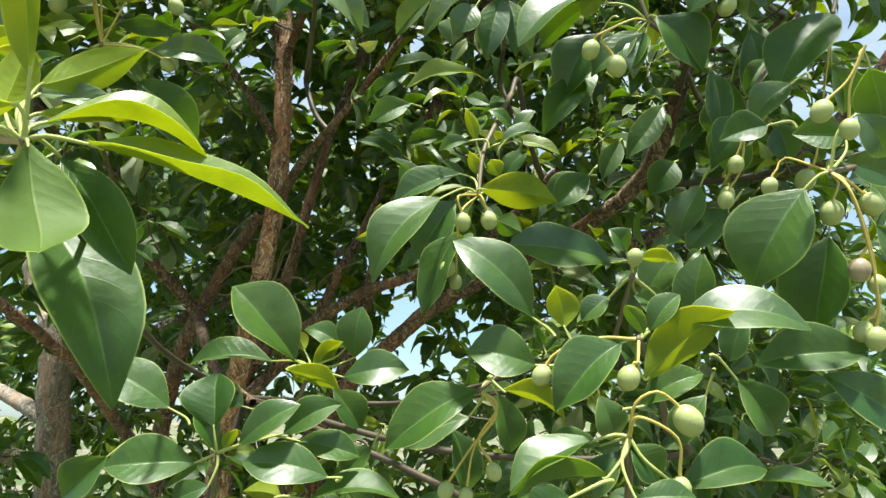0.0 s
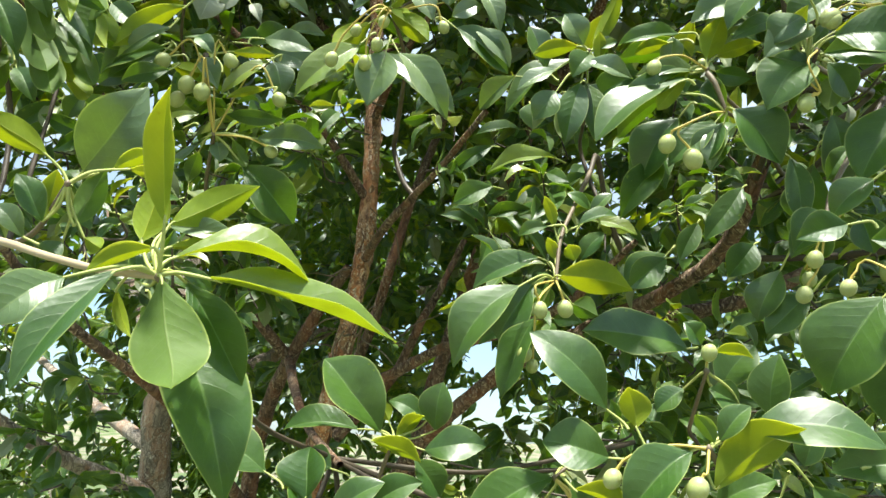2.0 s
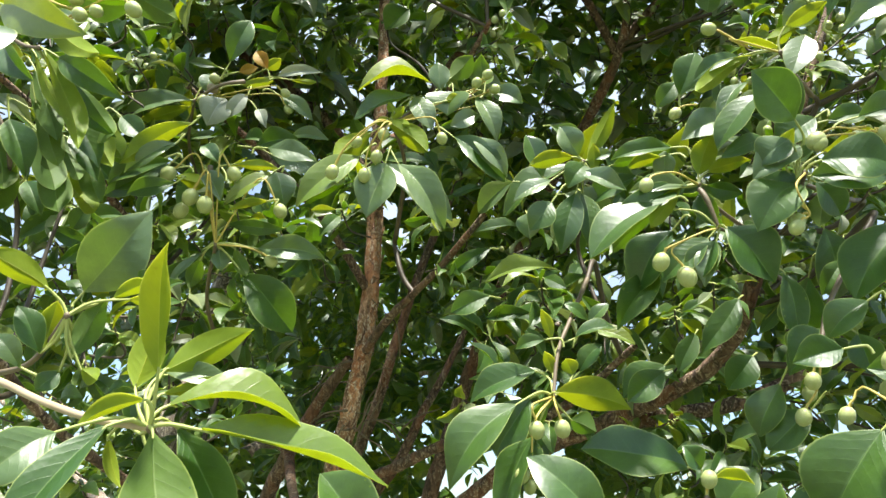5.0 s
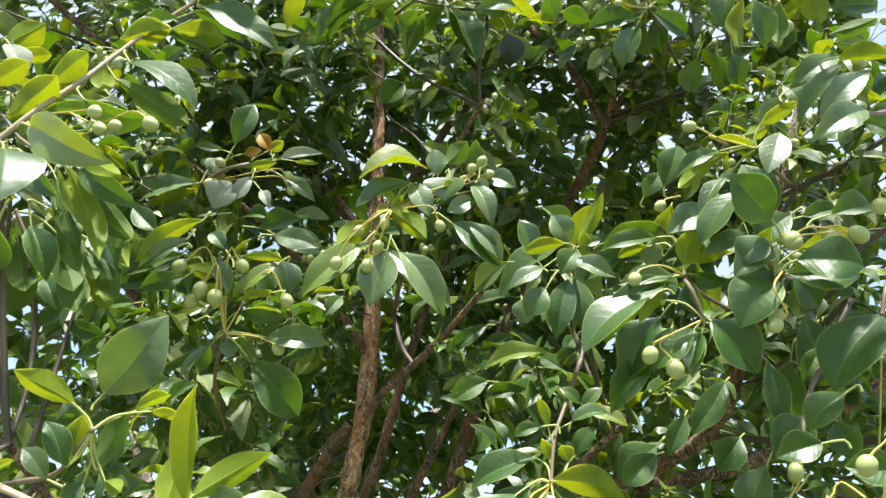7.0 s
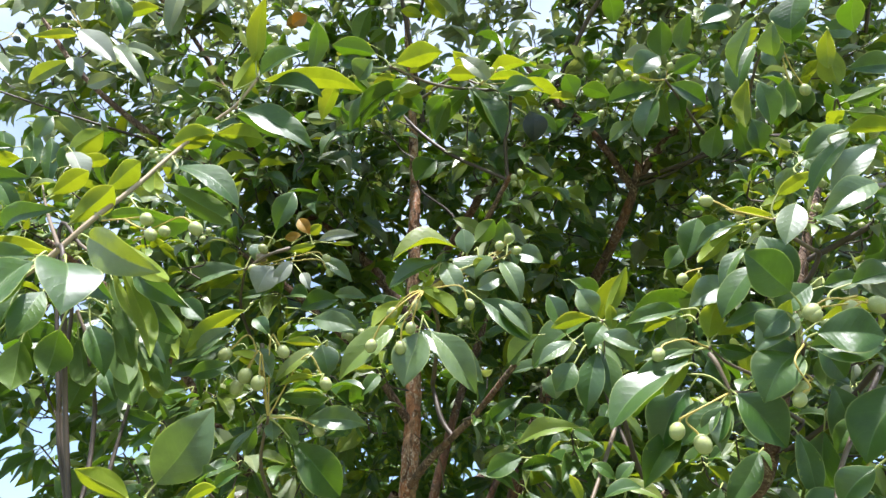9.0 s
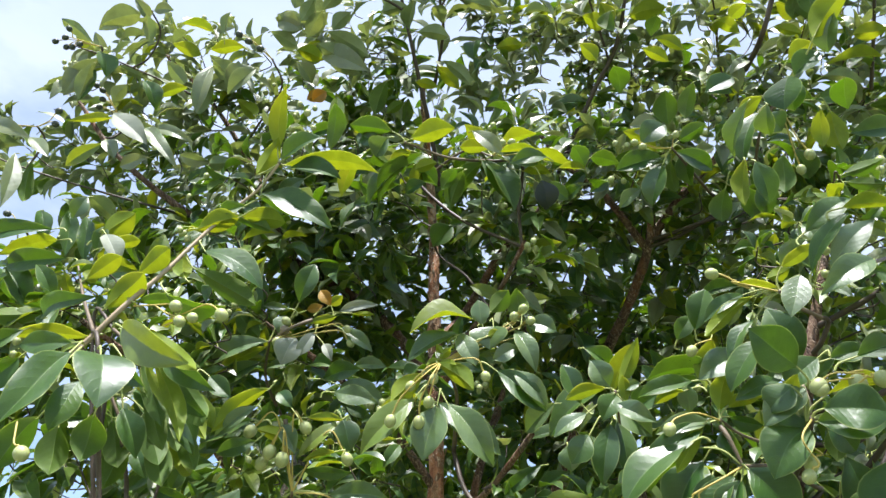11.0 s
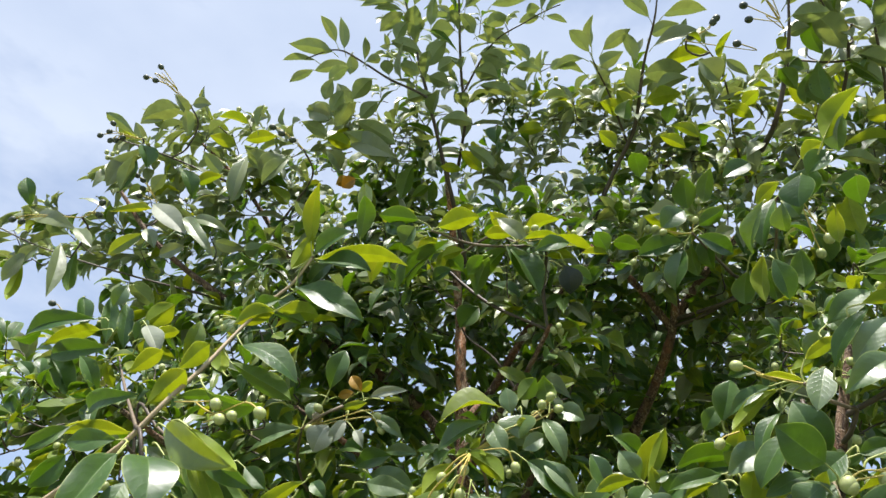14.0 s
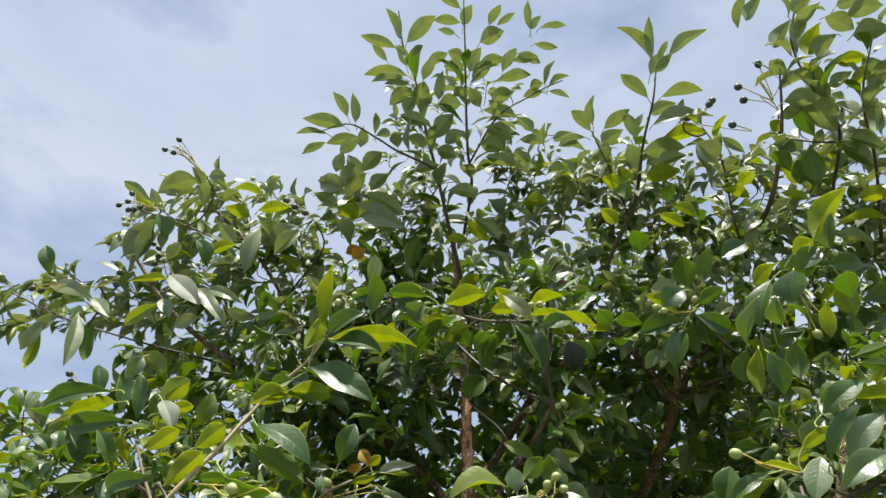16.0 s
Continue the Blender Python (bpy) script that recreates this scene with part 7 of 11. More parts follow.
# ---- twigs that tie the front shoots to the limbs ----
for ob, node, end in SHOOTS:
    p, way, r = end if end is not None else (node, np.array((0, 0.02, -0.01)), 0.002)
    q, rq = nearest_wood(p)
    mid = p + unit(way) * min(0.06, 0.35 * np.linalg.norm(q - p))
    bag = Bag()
    bend = rng.normal(0, 0.04 * np.linalg.norm(q - p), 3)
    tube(bag, spline([p, mid, (mid + q) / 2 + bend + (0, 0, -0.01), q], 0.010), [r, r * 1.15, min(max(r, 0.7 * rq), 0.0042)], 7, 0, 0.12, r * 777)
    place("branchlet", bag.mesh("branchlet", [TWIG_DARK], p), p, tree)


# ---- the rest of the crown ----
def tone_for(height, young, back=0.0):
    """Fresh and downy leaves grow towards the top and the face of the crown; their paleness also paints in the glare
    there.
    """
    q = rng.random()
    if q < young * np.interp(height, (2.3, 2.6), (0.55, 0.22)):
        return "young"
    return "downy" if q < young * 0.55 + np.interp(height, (2.3, 2.65, 2.9), (0.08, 0.50, 0.78)) * np.interp(back, (0.85, 1.1), (1.0, 0.5)) else "mature"


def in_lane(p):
    """Keeps leaves off the camera's sightlines to stem and limb, and off the sun's path to the stem and the near shoot.
    """
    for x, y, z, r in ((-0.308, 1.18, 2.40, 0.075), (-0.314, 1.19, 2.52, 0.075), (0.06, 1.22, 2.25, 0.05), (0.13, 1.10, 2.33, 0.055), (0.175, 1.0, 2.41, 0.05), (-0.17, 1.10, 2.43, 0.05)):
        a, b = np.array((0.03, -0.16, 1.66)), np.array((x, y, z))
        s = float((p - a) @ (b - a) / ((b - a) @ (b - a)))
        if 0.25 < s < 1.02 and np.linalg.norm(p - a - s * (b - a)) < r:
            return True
    # gaps through to the sky, set along the camera's view: x, z and radius 1.8 m from the eye
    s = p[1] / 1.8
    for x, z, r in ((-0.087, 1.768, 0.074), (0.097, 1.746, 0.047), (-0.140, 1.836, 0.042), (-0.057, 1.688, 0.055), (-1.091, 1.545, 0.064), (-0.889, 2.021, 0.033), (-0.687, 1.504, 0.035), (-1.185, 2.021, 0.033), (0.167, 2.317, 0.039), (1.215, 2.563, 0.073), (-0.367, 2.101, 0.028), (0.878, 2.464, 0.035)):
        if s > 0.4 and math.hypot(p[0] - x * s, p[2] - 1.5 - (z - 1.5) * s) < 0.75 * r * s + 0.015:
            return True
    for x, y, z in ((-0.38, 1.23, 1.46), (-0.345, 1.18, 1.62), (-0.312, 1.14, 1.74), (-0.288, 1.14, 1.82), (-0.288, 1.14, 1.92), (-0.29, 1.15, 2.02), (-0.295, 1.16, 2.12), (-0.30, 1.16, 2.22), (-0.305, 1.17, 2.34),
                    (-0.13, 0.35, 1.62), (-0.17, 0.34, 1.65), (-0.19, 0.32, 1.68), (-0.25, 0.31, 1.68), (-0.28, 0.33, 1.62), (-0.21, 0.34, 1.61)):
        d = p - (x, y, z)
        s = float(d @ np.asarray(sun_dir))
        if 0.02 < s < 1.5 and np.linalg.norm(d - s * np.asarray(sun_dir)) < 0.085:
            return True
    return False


def bunch(root, way, size):
    """A few small green fruits on thin stalks."""
    hub = root + unit(way) * 0.02
    for _ in range(int(rng.integers(2, 6))):
        c = hub + unit(way * 0.5 + rng.normal(0, 0.7, 3) + (0, 0, -0.3)) * size * (0.6 + 0.6 * rng.random())
        r = 0.0050 + 0.0016 * rng.random()
        ts = np.linspace(0, math.pi, 8)
        tube(FRUITS, [c + np.array((0, 0, 1)) * r * 1.12 * math.cos(a) for a in ts], [max(0.0002, r * math.sin(a)) for a in ts], 10, 0)
        tube(FINE_WOOD, spline([hub, (hub + c) / 2 + (0, 0, 0.006), c + (0, 0, r * 1.1)], 0.008), [0.0007, 0.0005], 4, 1)
    tube(FINE_WOOD, [root, hub], [0.0009, 0.0008], 4, 1)


FRUITS = Bag()


def rosette(pos, count, size, young=0.25, way=None, link=True):
    """A short twig with a few pairs of spread, drooping leaves at its end."""
    pos = np.asarray(pos, float)
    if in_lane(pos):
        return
    if pos[2] > 2.5 and pos[1] < 1.3:
        size, count = size * 0.86, count + 2
    if way is None:
        way = np.array((0.3 * (pos[0] + 0.3), -0.85, 0.38)) + rng.normal(0, 0.40, 3)
    way = unit(way)
    length = size * (0.5 + 0.4 * rng.random())
    a0 = unit(np.cross(way, rng.normal(0, 1, 3)))
    b0 = np.cross(way, a0)
    root = pos - way * length
    for i in range(count):
        s = 1 - (i // 2) * 2.0 / max(count, 1) * 0.8
        turn = (i // 2) * (math.pi / 2) + (i % 2) * math.pi + rng.normal(0, 0.3)
        a = a0 * math.cos(turn) + b0 * math.sin(turn)
        ang = radians(52 + 30 * (1 - s) + rng.normal(0, 13))
        d = unit(way * math.cos(ang) + a * math.sin(ang) + (0, 0, rng.normal(-0.55, 0.30)))
        z = size * (0.7 + 0.5 * rng.random())
        b = root + way * length * s + d * size * 0.16
        n = unit(way * 0.85 - a * 0.25 + (0, 0, 0.35) + rng.normal(0, 0.48, 3))
        leaf_loose(b, b + d * z, z * (0.36 + 0.16 * rng.random()), n, tone_for(b[2], young, b[1]), pos[1] < 1.35)
        tube(FINE_WOOD, [b - d * size * 0.16, b + d * 0.003], [0.0009, 0.0006], 4, 1)
    tube(FINE_WOOD, spline([pos, root], 0.03), [0.0010, 0.0015], 5, 0)
    if link and pos[2] > 1.95 and rng.random() < 0.30:
        bunch(pos - way * 0.01, way + (0, -0.3, 0), 0.035)
    if link:
        q, rq = nearest_wood(root)
        q = root + (q - root) * min(1.0, 0.035 / max(np.linalg.norm(q - root), 1e-6))
        mid = root - way * 0.3 * np.linalg.norm(q - root)
        tube(FINE_WOOD, spline([root, mid * 0.6 + (root + q) * 0.2, q], 0.025), [0.0012, 0.0013, 0.0014], 5, 0)


def crown(centre, radii, count, size, keep, young=0.25, leaves=(6, 10), shell=0.0, lean=(0, -0.3, 0.4), link=False):
    """Scatter leafy twigs through an ellipsoid of the crown."""
    made = 0
    centre, radii = np.asarray(centre), np.asarray(radii)
    for _ in range(count * 6):
        if made >= count:
            break
        d = rng.normal(0, 1, 3)
        d = unit(d) * (shell + (1 - shell) * rng.random()) ** 0.45
        p = centre + d * radii
        if not keep(p):
            continue
        rosette(p, int(rng.integers(*leaves)), size, young, d + np.asarray(lean) + rng.normal(0, 0.45, 3), link)
        made += 1



# leafy twigs that make the face of the crown: end, number of leaves, leaf length, share of fresh leaves
rosette((0.580, 0.796, 2.956), 5, 0.066, 0.55)
rosette((0.761, 0.987, 3.118), 5, 0.070, 0.55)
rosette((0.827, 0.975, 3.118), 7, 0.083, 0.55)
rosette((0.525, 0.797, 2.906), 5, 0.054, 0.55)
rosette((0.631, 0.907, 2.992), 5, 0.062, 0.55)
rosette((0.695, 0.908, 2.982), 5, 0.063, 0.55)
rosette((0.784, 0.928, 3.003), 6, 0.056, 0.55)
rosette((0.183, 0.930, 3.075), 5, 0.081, 0.55)
rosette((0.418, 0.847, 2.883), 8, 0.075, 0.55)
rosette((0.531, 0.848, 2.852), 6, 0.064, 0.55)
rosette((0.575, 0.877, 2.886), 5, 0.054, 0.55)
rosette((0.648, 1.005, 2.995), 8, 0.070, 0.55)
rosette((0.702, 0.982, 2.984), 5, 0.062, 0.55)
rosette((0.799, 1.016, 2.995), 6, 0.061, 0.55)
rosette((-0.314, 0.919, 3.091), 8, 0.071, 0.55)
rosette((-0.153, 0.975, 3.133), 5, 0.095, 0.55)
rosette((0.036, 0.858, 2.929), 5, 0.076, 0.55)
rosette((0.055, 1.008, 3.129), 5, 0.085, 0.55)
rosette((0.131, 0.852, 2.934), 6, 0.083, 0.55)
rosette((0.198, 0.929, 2.956), 8, 0.086, 0.55)
rosette((0.316, 0.828, 2.824), 7, 0.073, 0.55)
rosette((0.387, 0.908, 2.911), 7, 0.063, 0.55)
rosette((0.411, 0.883, 2.846), 6, 0.062, 0.55)
rosette((0.479, 0.931, 2.920), 8, 0.076, 0.55)
rosette((0.553, 0.938, 2.928), 7, 0.072, 0.55)
rosette((0.537, 0.892, 2.822), 8, 0.055, 0.55)
rosette((0.631, 1.012, 2.923), 7, 0.085, 0.55)
rosette((0.669, 0.922, 2.878), 8, 0.058, 0.55)
rosette((0.777, 1.054, 2.961), 5, 0.058, 0.55)
rosette((-0.903, 0.800, 3.045), 5, 0.097, 0.55)
rosette((-0.766, 0.779, 2.982), 6, 0.069, 0.55)
rosette((-0.512, 0.834, 2.987), 7, 0.079, 0.55)
rosette((-0.389, 0.991, 3.122), 5, 0.079, 0.55)
rosette((-0.337, 0.977, 3.072), 5, 0.075, 0.55)
rosette((-0.263, 0.915, 3.022), 7, 0.088, 0.55)
rosette((-0.193, 0.954, 3.022), 7, 0.073, 0.55)
rosette((-0.141, 1.040, 3.144), 8, 0.098, 0.55)
rosette((0.017, 0.885, 2.924), 7, 0.066, 0.55)
rosette((0.039, 0.908, 2.936), 7, 0.086, 0.55)
rosette((0.101, 0.900, 2.899), 8, 0.077, 0.55)
rosette((0.171, 0.913, 2.873), 6, 0.073, 0.55)
rosette((0.456, 0.941, 2.861), 8, 0.070, 0.55)
rosette((0.550, 0.972, 2.843), 8, 0.076, 0.55)
rosette((0.616, 0.935, 2.780), 6, 0.077, 0.35)
rosette((0.695, 1.023, 2.849), 8, 0.077, 0.35)
rosette((0.729, 0.965, 2.824), 8, 0.070, 0.35)
rosette((-1.083, 0.768, 2.991), 7, 0.093, 0.55)
rosette((-1.152, 0.935, 3.195), 7, 0.085, 0.55)
rosette((-0.953, 0.799, 3.028), 6, 0.092, 0.55)
rosette((-0.887, 0.789, 2.978), 8, 0.091, 0.55)
rosette((-0.864, 0.858, 3.029), 8, 0.095, 0.55)
rosette((-0.704, 0.781, 2.944), 6, 0.074, 0.55)
rosette((-0.656, 0.818, 2.931), 5, 0.091, 0.55)
rosette((-0.591, 0.878, 2.974), 5, 0.065, 0.55)
rosette((-0.507, 0.847, 2.970), 7, 0.093, 0.55)
rosette((-0.413, 0.893, 2.988), 7, 0.093, 0.55)
rosette((-0.382, 0.926, 2.999), 6, 0.069, 0.55)
rosette((-0.372, 1.076, 3.074), 8, 0.096, 0.14)
rosette((-0.240, 1.124, 3.087), 7, 0.087, 0.55)
rosette((-0.124, 1.100, 3.097), 6, 0.083, 0.55)
rosette((-0.068, 1.095, 3.089), 8, 0.075, 0.55)
rosette((-0.036, 1.005, 2.999), 5, 0.092, 0.55)
rosette((0.080, 0.979, 2.921), 5, 0.075, 0.55)
rosette((0.101, 1.009, 2.912), 8, 0.071, 0.55)
rosette((0.141, 1.034, 2.932), 8, 0.070, 0.55)
rosette((0.201, 1.002, 2.877), 7, 0.077, 0.55)
rosette((0.270, 0.983, 2.880), 5, 0.081, 0.55)
rosette((0.294, 0.962, 2.816), 8, 0.069, 0.55)
rosette((0.349, 0.900, 2.774), 7, 0.057, 0.55)
rosette((0.469, 0.962, 2.789), 8, 0.079, 0.55)
rosette((0.455, 0.861, 2.703), 8, 0.059, 0.35)
rosette((0.615, 1.070, 2.882), 7, 0.085, 0.35)
rosette((0.659, 1.057, 2.847), 8, 0.070, 0.35)
rosette((0.636, 0.988, 2.757), 5, 0.064, 0.35)
rosette((0.744, 1.066, 2.836), 5, 0.071, 0.35)
rosette((-1.139, 0.800, 2.936), 5, 0.093, 0.55)
rosette((-1.117, 0.854, 3.034), 6, 0.095, 0.55)
rosette((-1.067, 0.886, 3.030), 8, 0.076, 0.55)
rosette((-1.013, 0.887, 2.973), 6, 0.080, 0.55)
rosette((-0.895, 0.886, 2.943), 7, 0.083, 0.35)
rosette((-0.816, 0.834, 2.874), 8, 0.079, 0.35)
rosette((-0.691, 0.782, 2.829), 7, 0.082, 0.14)
rosette((-0.684, 0.827, 2.883), 5, 0.065, 0.55)
rosette((-0.599, 0.933, 2.960), 6, 0.079, 0.14)
rosette((-0.523, 1.004, 3.014), 7, 0.083, 0.14)
rosette((-0.434, 0.913, 2.921), 7, 0.068, 0.14)
rosette((-0.410, 1.093, 3.020), 8, 0.084, 0.14)
rosette((-0.358, 1.033, 3.000), 5, 0.085, 0.14)
rosette((-0.256, 0.984, 2.943), 8, 0.084, 0.55)
rosette((-0.169, 1.004, 2.898), 5, 0.072, 0.55)
rosette((-0.162, 1.068, 2.926), 6, 0.081, 0.55)
rosette((-0.076, 1.109, 2.984), 6, 0.088, 0.55)
rosette((0.039, 1.138, 2.944), 5, 0.078, 0.14)
rosette((0.111, 1.057, 2.914), 7, 0.081, 0.55)
rosette((0.144, 1.189, 2.979), 7, 0.067, 0.14)
rosette((0.210, 1.062, 2.850), 8, 0.074, 0.35)
rosette((0.239, 0.989, 2.820), 6, 0.073, 0.55)
rosette((0.311, 1.063, 2.820), 7, 0.066, 0.35)
rosette((0.358, 1.005, 2.812), 8, 0.078, 0.55)
rosette((0.416, 1.015, 2.792), 8, 0.057, 0.55)
rosette((0.462, 1.002, 2.778), 8, 0.064, 0.35)
rosette((0.550, 1.099, 2.794), 5, 0.062, 0.35)
rosette((0.541, 0.993, 2.745), 6, 0.067, 0.35)
rosette((0.658, 1.114, 2.799), 8, 0.070, 0.35)
rosette((0.641, 1.052, 2.733), 8, 0.080, 0.35)
rosette((0.731, 1.111, 2.821), 7, 0.076, 0.35)
rosette((-1.185, 0.821, 2.916), 6, 0.071, 0.55)
rosette((-1.090, 0.860, 2.894), 8, 0.098, 0.55)
rosette((-1.047, 0.889, 2.904), 5, 0.095, 0.55)
rosette((-0.811, 0.808, 2.763), 5, 0.078, 0.35)
rosette((-0.742, 0.812, 2.791), 5, 0.073, 0.14)
rosette((-0.710, 0.834, 2.817), 7, 0.083, 0.14)
rosette((-0.651, 0.852, 2.794), 8, 0.081, 0.14)
rosette((-0.612, 0.847, 2.795), 6, 0.082, 0.14)
rosette((-0.477, 0.940, 2.820), 8, 0.070, 0.14)
rosette((-0.520, 1.080, 3.006), 7, 0.075, 0.14)
rosette((-0.419, 1.118, 2.937), 8, 0.091, 0.14)
rosette((-0.333, 1.081, 2.894), 6, 0.085, 0.14)
rosette((-0.300, 1.159, 3.028), 5, 0.102, 0.55)
rosette((-0.229, 1.065, 2.892), 5, 0.070, 0.55)
rosette((-0.171, 1.021, 2.869), 6, 0.079, 0.55)
rosette((-0.099, 0.969, 2.818), 8, 0.065, 0.55)
rosette((-0.004, 0.946, 2.738), 7, 0.083, 0.55)
rosette((0.034, 1.099, 2.836), 5, 0.065, 0.14)
rosette((0.098, 1.087, 2.861), 8, 0.066, 0.14)
rosette((0.176, 1.080, 2.829), 5, 0.081, 0.14)
rosette((0.216, 1.030, 2.744), 6, 0.084, 0.35)
rosette((0.281, 1.085, 2.832), 6, 0.083, 0.35)
rosette((0.318, 1.074, 2.771), 5, 0.064, 0.35)
rosette((0.342, 1.026, 2.740), 6, 0.078, 0.35)
rosette((0.370, 0.888, 2.643), 5, 0.066, 0.35)
rosette((0.456, 1.001, 2.701), 7, 0.061, 0.35)
rosette((0.503, 0.999, 2.707), 6, 0.077, 0.35)
rosette((0.522, 0.972, 2.656), 7, 0.052, 0.35)
rosette((0.632, 1.089, 2.749), 7, 0.061, 0.35)
rosette((0.653, 1.067, 2.722), 8, 0.063, 0.35)
rosette((0.659, 1.010, 2.682), 8, 0.077, 0.35)
rosette((-1.317, 0.663, 2.683), 6, 0.070, 0.55)
rosette((-1.179, 0.653, 2.669), 8, 0.085, 0.55)
rosette((-1.159, 0.680, 2.699), 7, 0.072, 0.55)
rosette((-1.212, 0.884, 2.857), 8, 0.087, 0.55)
rosette((-1.067, 0.868, 2.811), 6, 0.093, 0.55)
rosette((-1.100, 0.970, 2.925), 5, 0.083, 0.55)
rosette((-1.036, 0.961, 2.905), 5, 0.078, 0.55)
rosette((-0.806, 0.832, 2.782), 6, 0.091, 0.35)
rosette((-0.733, 0.833, 2.809), 8, 0.058, 0.14)
rosette((-0.632, 0.859, 2.773), 8, 0.071, 0.14)
rosette((-0.477, 0.672, 2.525), 8, 0.067, 0.14)
rosette((-0.472, 0.754, 2.613), 5, 0.057, 0.14)
rosette((-0.467, 0.957, 2.782), 8, 0.083, 0.14)
rosette((-0.459, 0.946, 2.790), 8, 0.081, 0.14)
rosette((-0.403, 1.051, 2.870), 8, 0.092, 0.14)
rosette((-0.363, 1.057, 2.840), 7, 0.077, 0.14)
rosette((-0.250, 1.012, 2.768), 8, 0.069, 0.14)
rosette((-0.216, 1.041, 2.788), 5, 0.076, 0.14)
rosette((-0.131, 0.927, 2.689), 7, 0.082, 0.14)
rosette((-0.059, 0.855, 2.640), 8, 0.068, 0.14)
rosette((-0.039, 0.830, 2.565), 7, 0.072, 0.14)
rosette((0.046, 0.905, 2.605), 6, 0.068, 0.14)
rosette((0.089, 0.974, 2.655), 5, 0.062, 0.14)
rosette((0.102, 0.890, 2.581), 6, 0.068, 0.14)
rosette((0.180, 0.988, 2.692), 8, 0.074, 0.35)
rosette((0.245, 0.915, 2.613), 6, 0.063, 0.35)
rosette((0.244, 0.877, 2.560), 5, 0.050, 0.35)
rosette((0.307, 0.891, 2.590), 7, 0.054, 0.35)
rosette((0.366, 0.967, 2.629), 7, 0.063, 0.35)
rosette((0.397, 0.890, 2.537), 6, 0.066, 0.35)
rosette((0.501, 1.044, 2.651), 7, 0.059, 0.35)
rosette((0.492, 0.943, 2.601), 6, 0.055, 0.35)
rosette((0.518, 0.905, 2.569), 6, 0.071, 0.35)
rosette((0.572, 0.906, 2.541), 5, 0.052, 0.35)
rosette((0.584, 0.922, 2.533), 6, 0.050, 0.35)
rosette((-1.405, 0.738, 2.687), 6, 0.077, 0.55)
rosette((-1.352, 0.761, 2.725), 5, 0.093, 0.55)
rosette((-1.438, 0.943, 2.830), 8, 0.104, 0.55)
rosette((-1.123, 0.714, 2.643), 6, 0.082, 0.55)
rosette((-1.136, 0.822, 2.744), 5, 0.065, 0.55)
rosette((-1.135, 0.874, 2.775), 5, 0.076, 0.55)
rosette((-1.136, 0.955, 2.820), 6, 0.079, 0.35)
rosette((-0.952, 0.853, 2.712), 8, 0.079, 0.35)
rosette((-0.853, 0.822, 2.706), 7, 0.082, 0.35)
rosette((-0.847, 0.829, 2.696), 5, 0.088, 0.35)
rosette((-0.764, 0.837, 2.718), 5, 0.070, 0.14)
rosette((-0.637, 0.790, 2.578), 7, 0.073, 0.14)
rosette((-0.656, 0.877, 2.721), 7, 0.083, 0.14)
rosette((-0.489, 0.680, 2.524), 8, 0.056, 0.14)
rosette((-0.403, 0.639, 2.475), 6, 0.050, 0.14)
rosette((-0.490, 0.967, 2.740), 7, 0.082, 0.14)
rosette((-0.386, 0.808, 2.605), 8, 0.054, 0.14)
rosette((-0.332, 0.812, 2.558), 7, 0.068, 0.14)
rosette((-0.348, 1.061, 2.765), 7, 0.087, 0.14)
rosette((-0.206, 0.895, 2.587), 7, 0.067, 0.14)
rosette((-0.205, 1.029, 2.701), 8, 0.067, 0.14)
rosette((-0.099, 0.891, 2.609), 7, 0.071, 0.14)
rosette((-0.068, 0.806, 2.493), 8, 0.055, 0.14)
rosette((-0.005, 0.878, 2.538), 8, 0.062, 0.14)
rosette((0.007, 0.992, 2.617), 6, 0.073, 0.14)
rosette((0.078, 1.011, 2.616), 5, 0.068, 0.14)
rosette((0.128, 0.878, 2.520), 7, 0.066, 0.14)
rosette((0.170, 0.907, 2.555), 7, 0.060, 0.35)
rosette((0.219, 0.903, 2.533), 8, 0.054, 0.35)
rosette((0.255, 0.874, 2.532), 7, 0.053, 0.35)
rosette((0.302, 0.844, 2.499), 6, 0.054, 0.35)
rosette((0.345, 0.866, 2.512), 5, 0.054, 0.35)
rosette((0.411, 1.014, 2.604), 8, 0.074, 0.35)
rosette((0.487, 1.080, 2.635), 6, 0.056, 0.35)
rosette((0.443, 0.869, 2.466), 5, 0.057, 0.35)
rosette((0.475, 0.850, 2.432), 7, 0.052, 0.35)
rosette((0.577, 0.975, 2.505), 5, 0.049, 0.35)
rosette((0.580, 0.948, 2.506), 7, 0.065, 0.35)
rosette((-1.331, 0.743, 2.627), 6, 0.081, 0.55)
rosette((-1.391, 0.847, 2.717), 5, 0.074, 0.55)
rosette((-1.398, 0.927, 2.767), 5, 0.070, 0.55)
rosette((-1.234, 0.934, 2.768), 5, 0.085, 0.55)
rosette((-1.177, 0.909, 2.727), 7, 0.078, 0.55)
rosette((-1.062, 0.875, 2.700), 7, 0.093, 0.35)
rosette((-1.095, 0.974, 2.765), 5, 0.071, 0.35)
rosette((-1.050, 1.105, 2.784), 5, 0.094, 0.35)
rosette((-0.891, 0.971, 2.699), 7, 0.073, 0.35)
rosette((-0.692, 0.789, 2.580), 7, 0.070, 0.14)
rosette((-0.608, 0.734, 2.485), 5, 0.062, 0.14)
rosette((-0.613, 0.843, 2.572), 7, 0.076, 0.14)
rosette((-0.581, 0.894, 2.611), 8, 0.082, 0.14)
rosette((-0.513, 0.905, 2.576), 5, 0.061, 0.14)
rosette((-0.527, 0.984, 2.666), 7, 0.069, 0.14)
rosette((-0.418, 0.974, 2.668), 7, 0.067, 0.14)
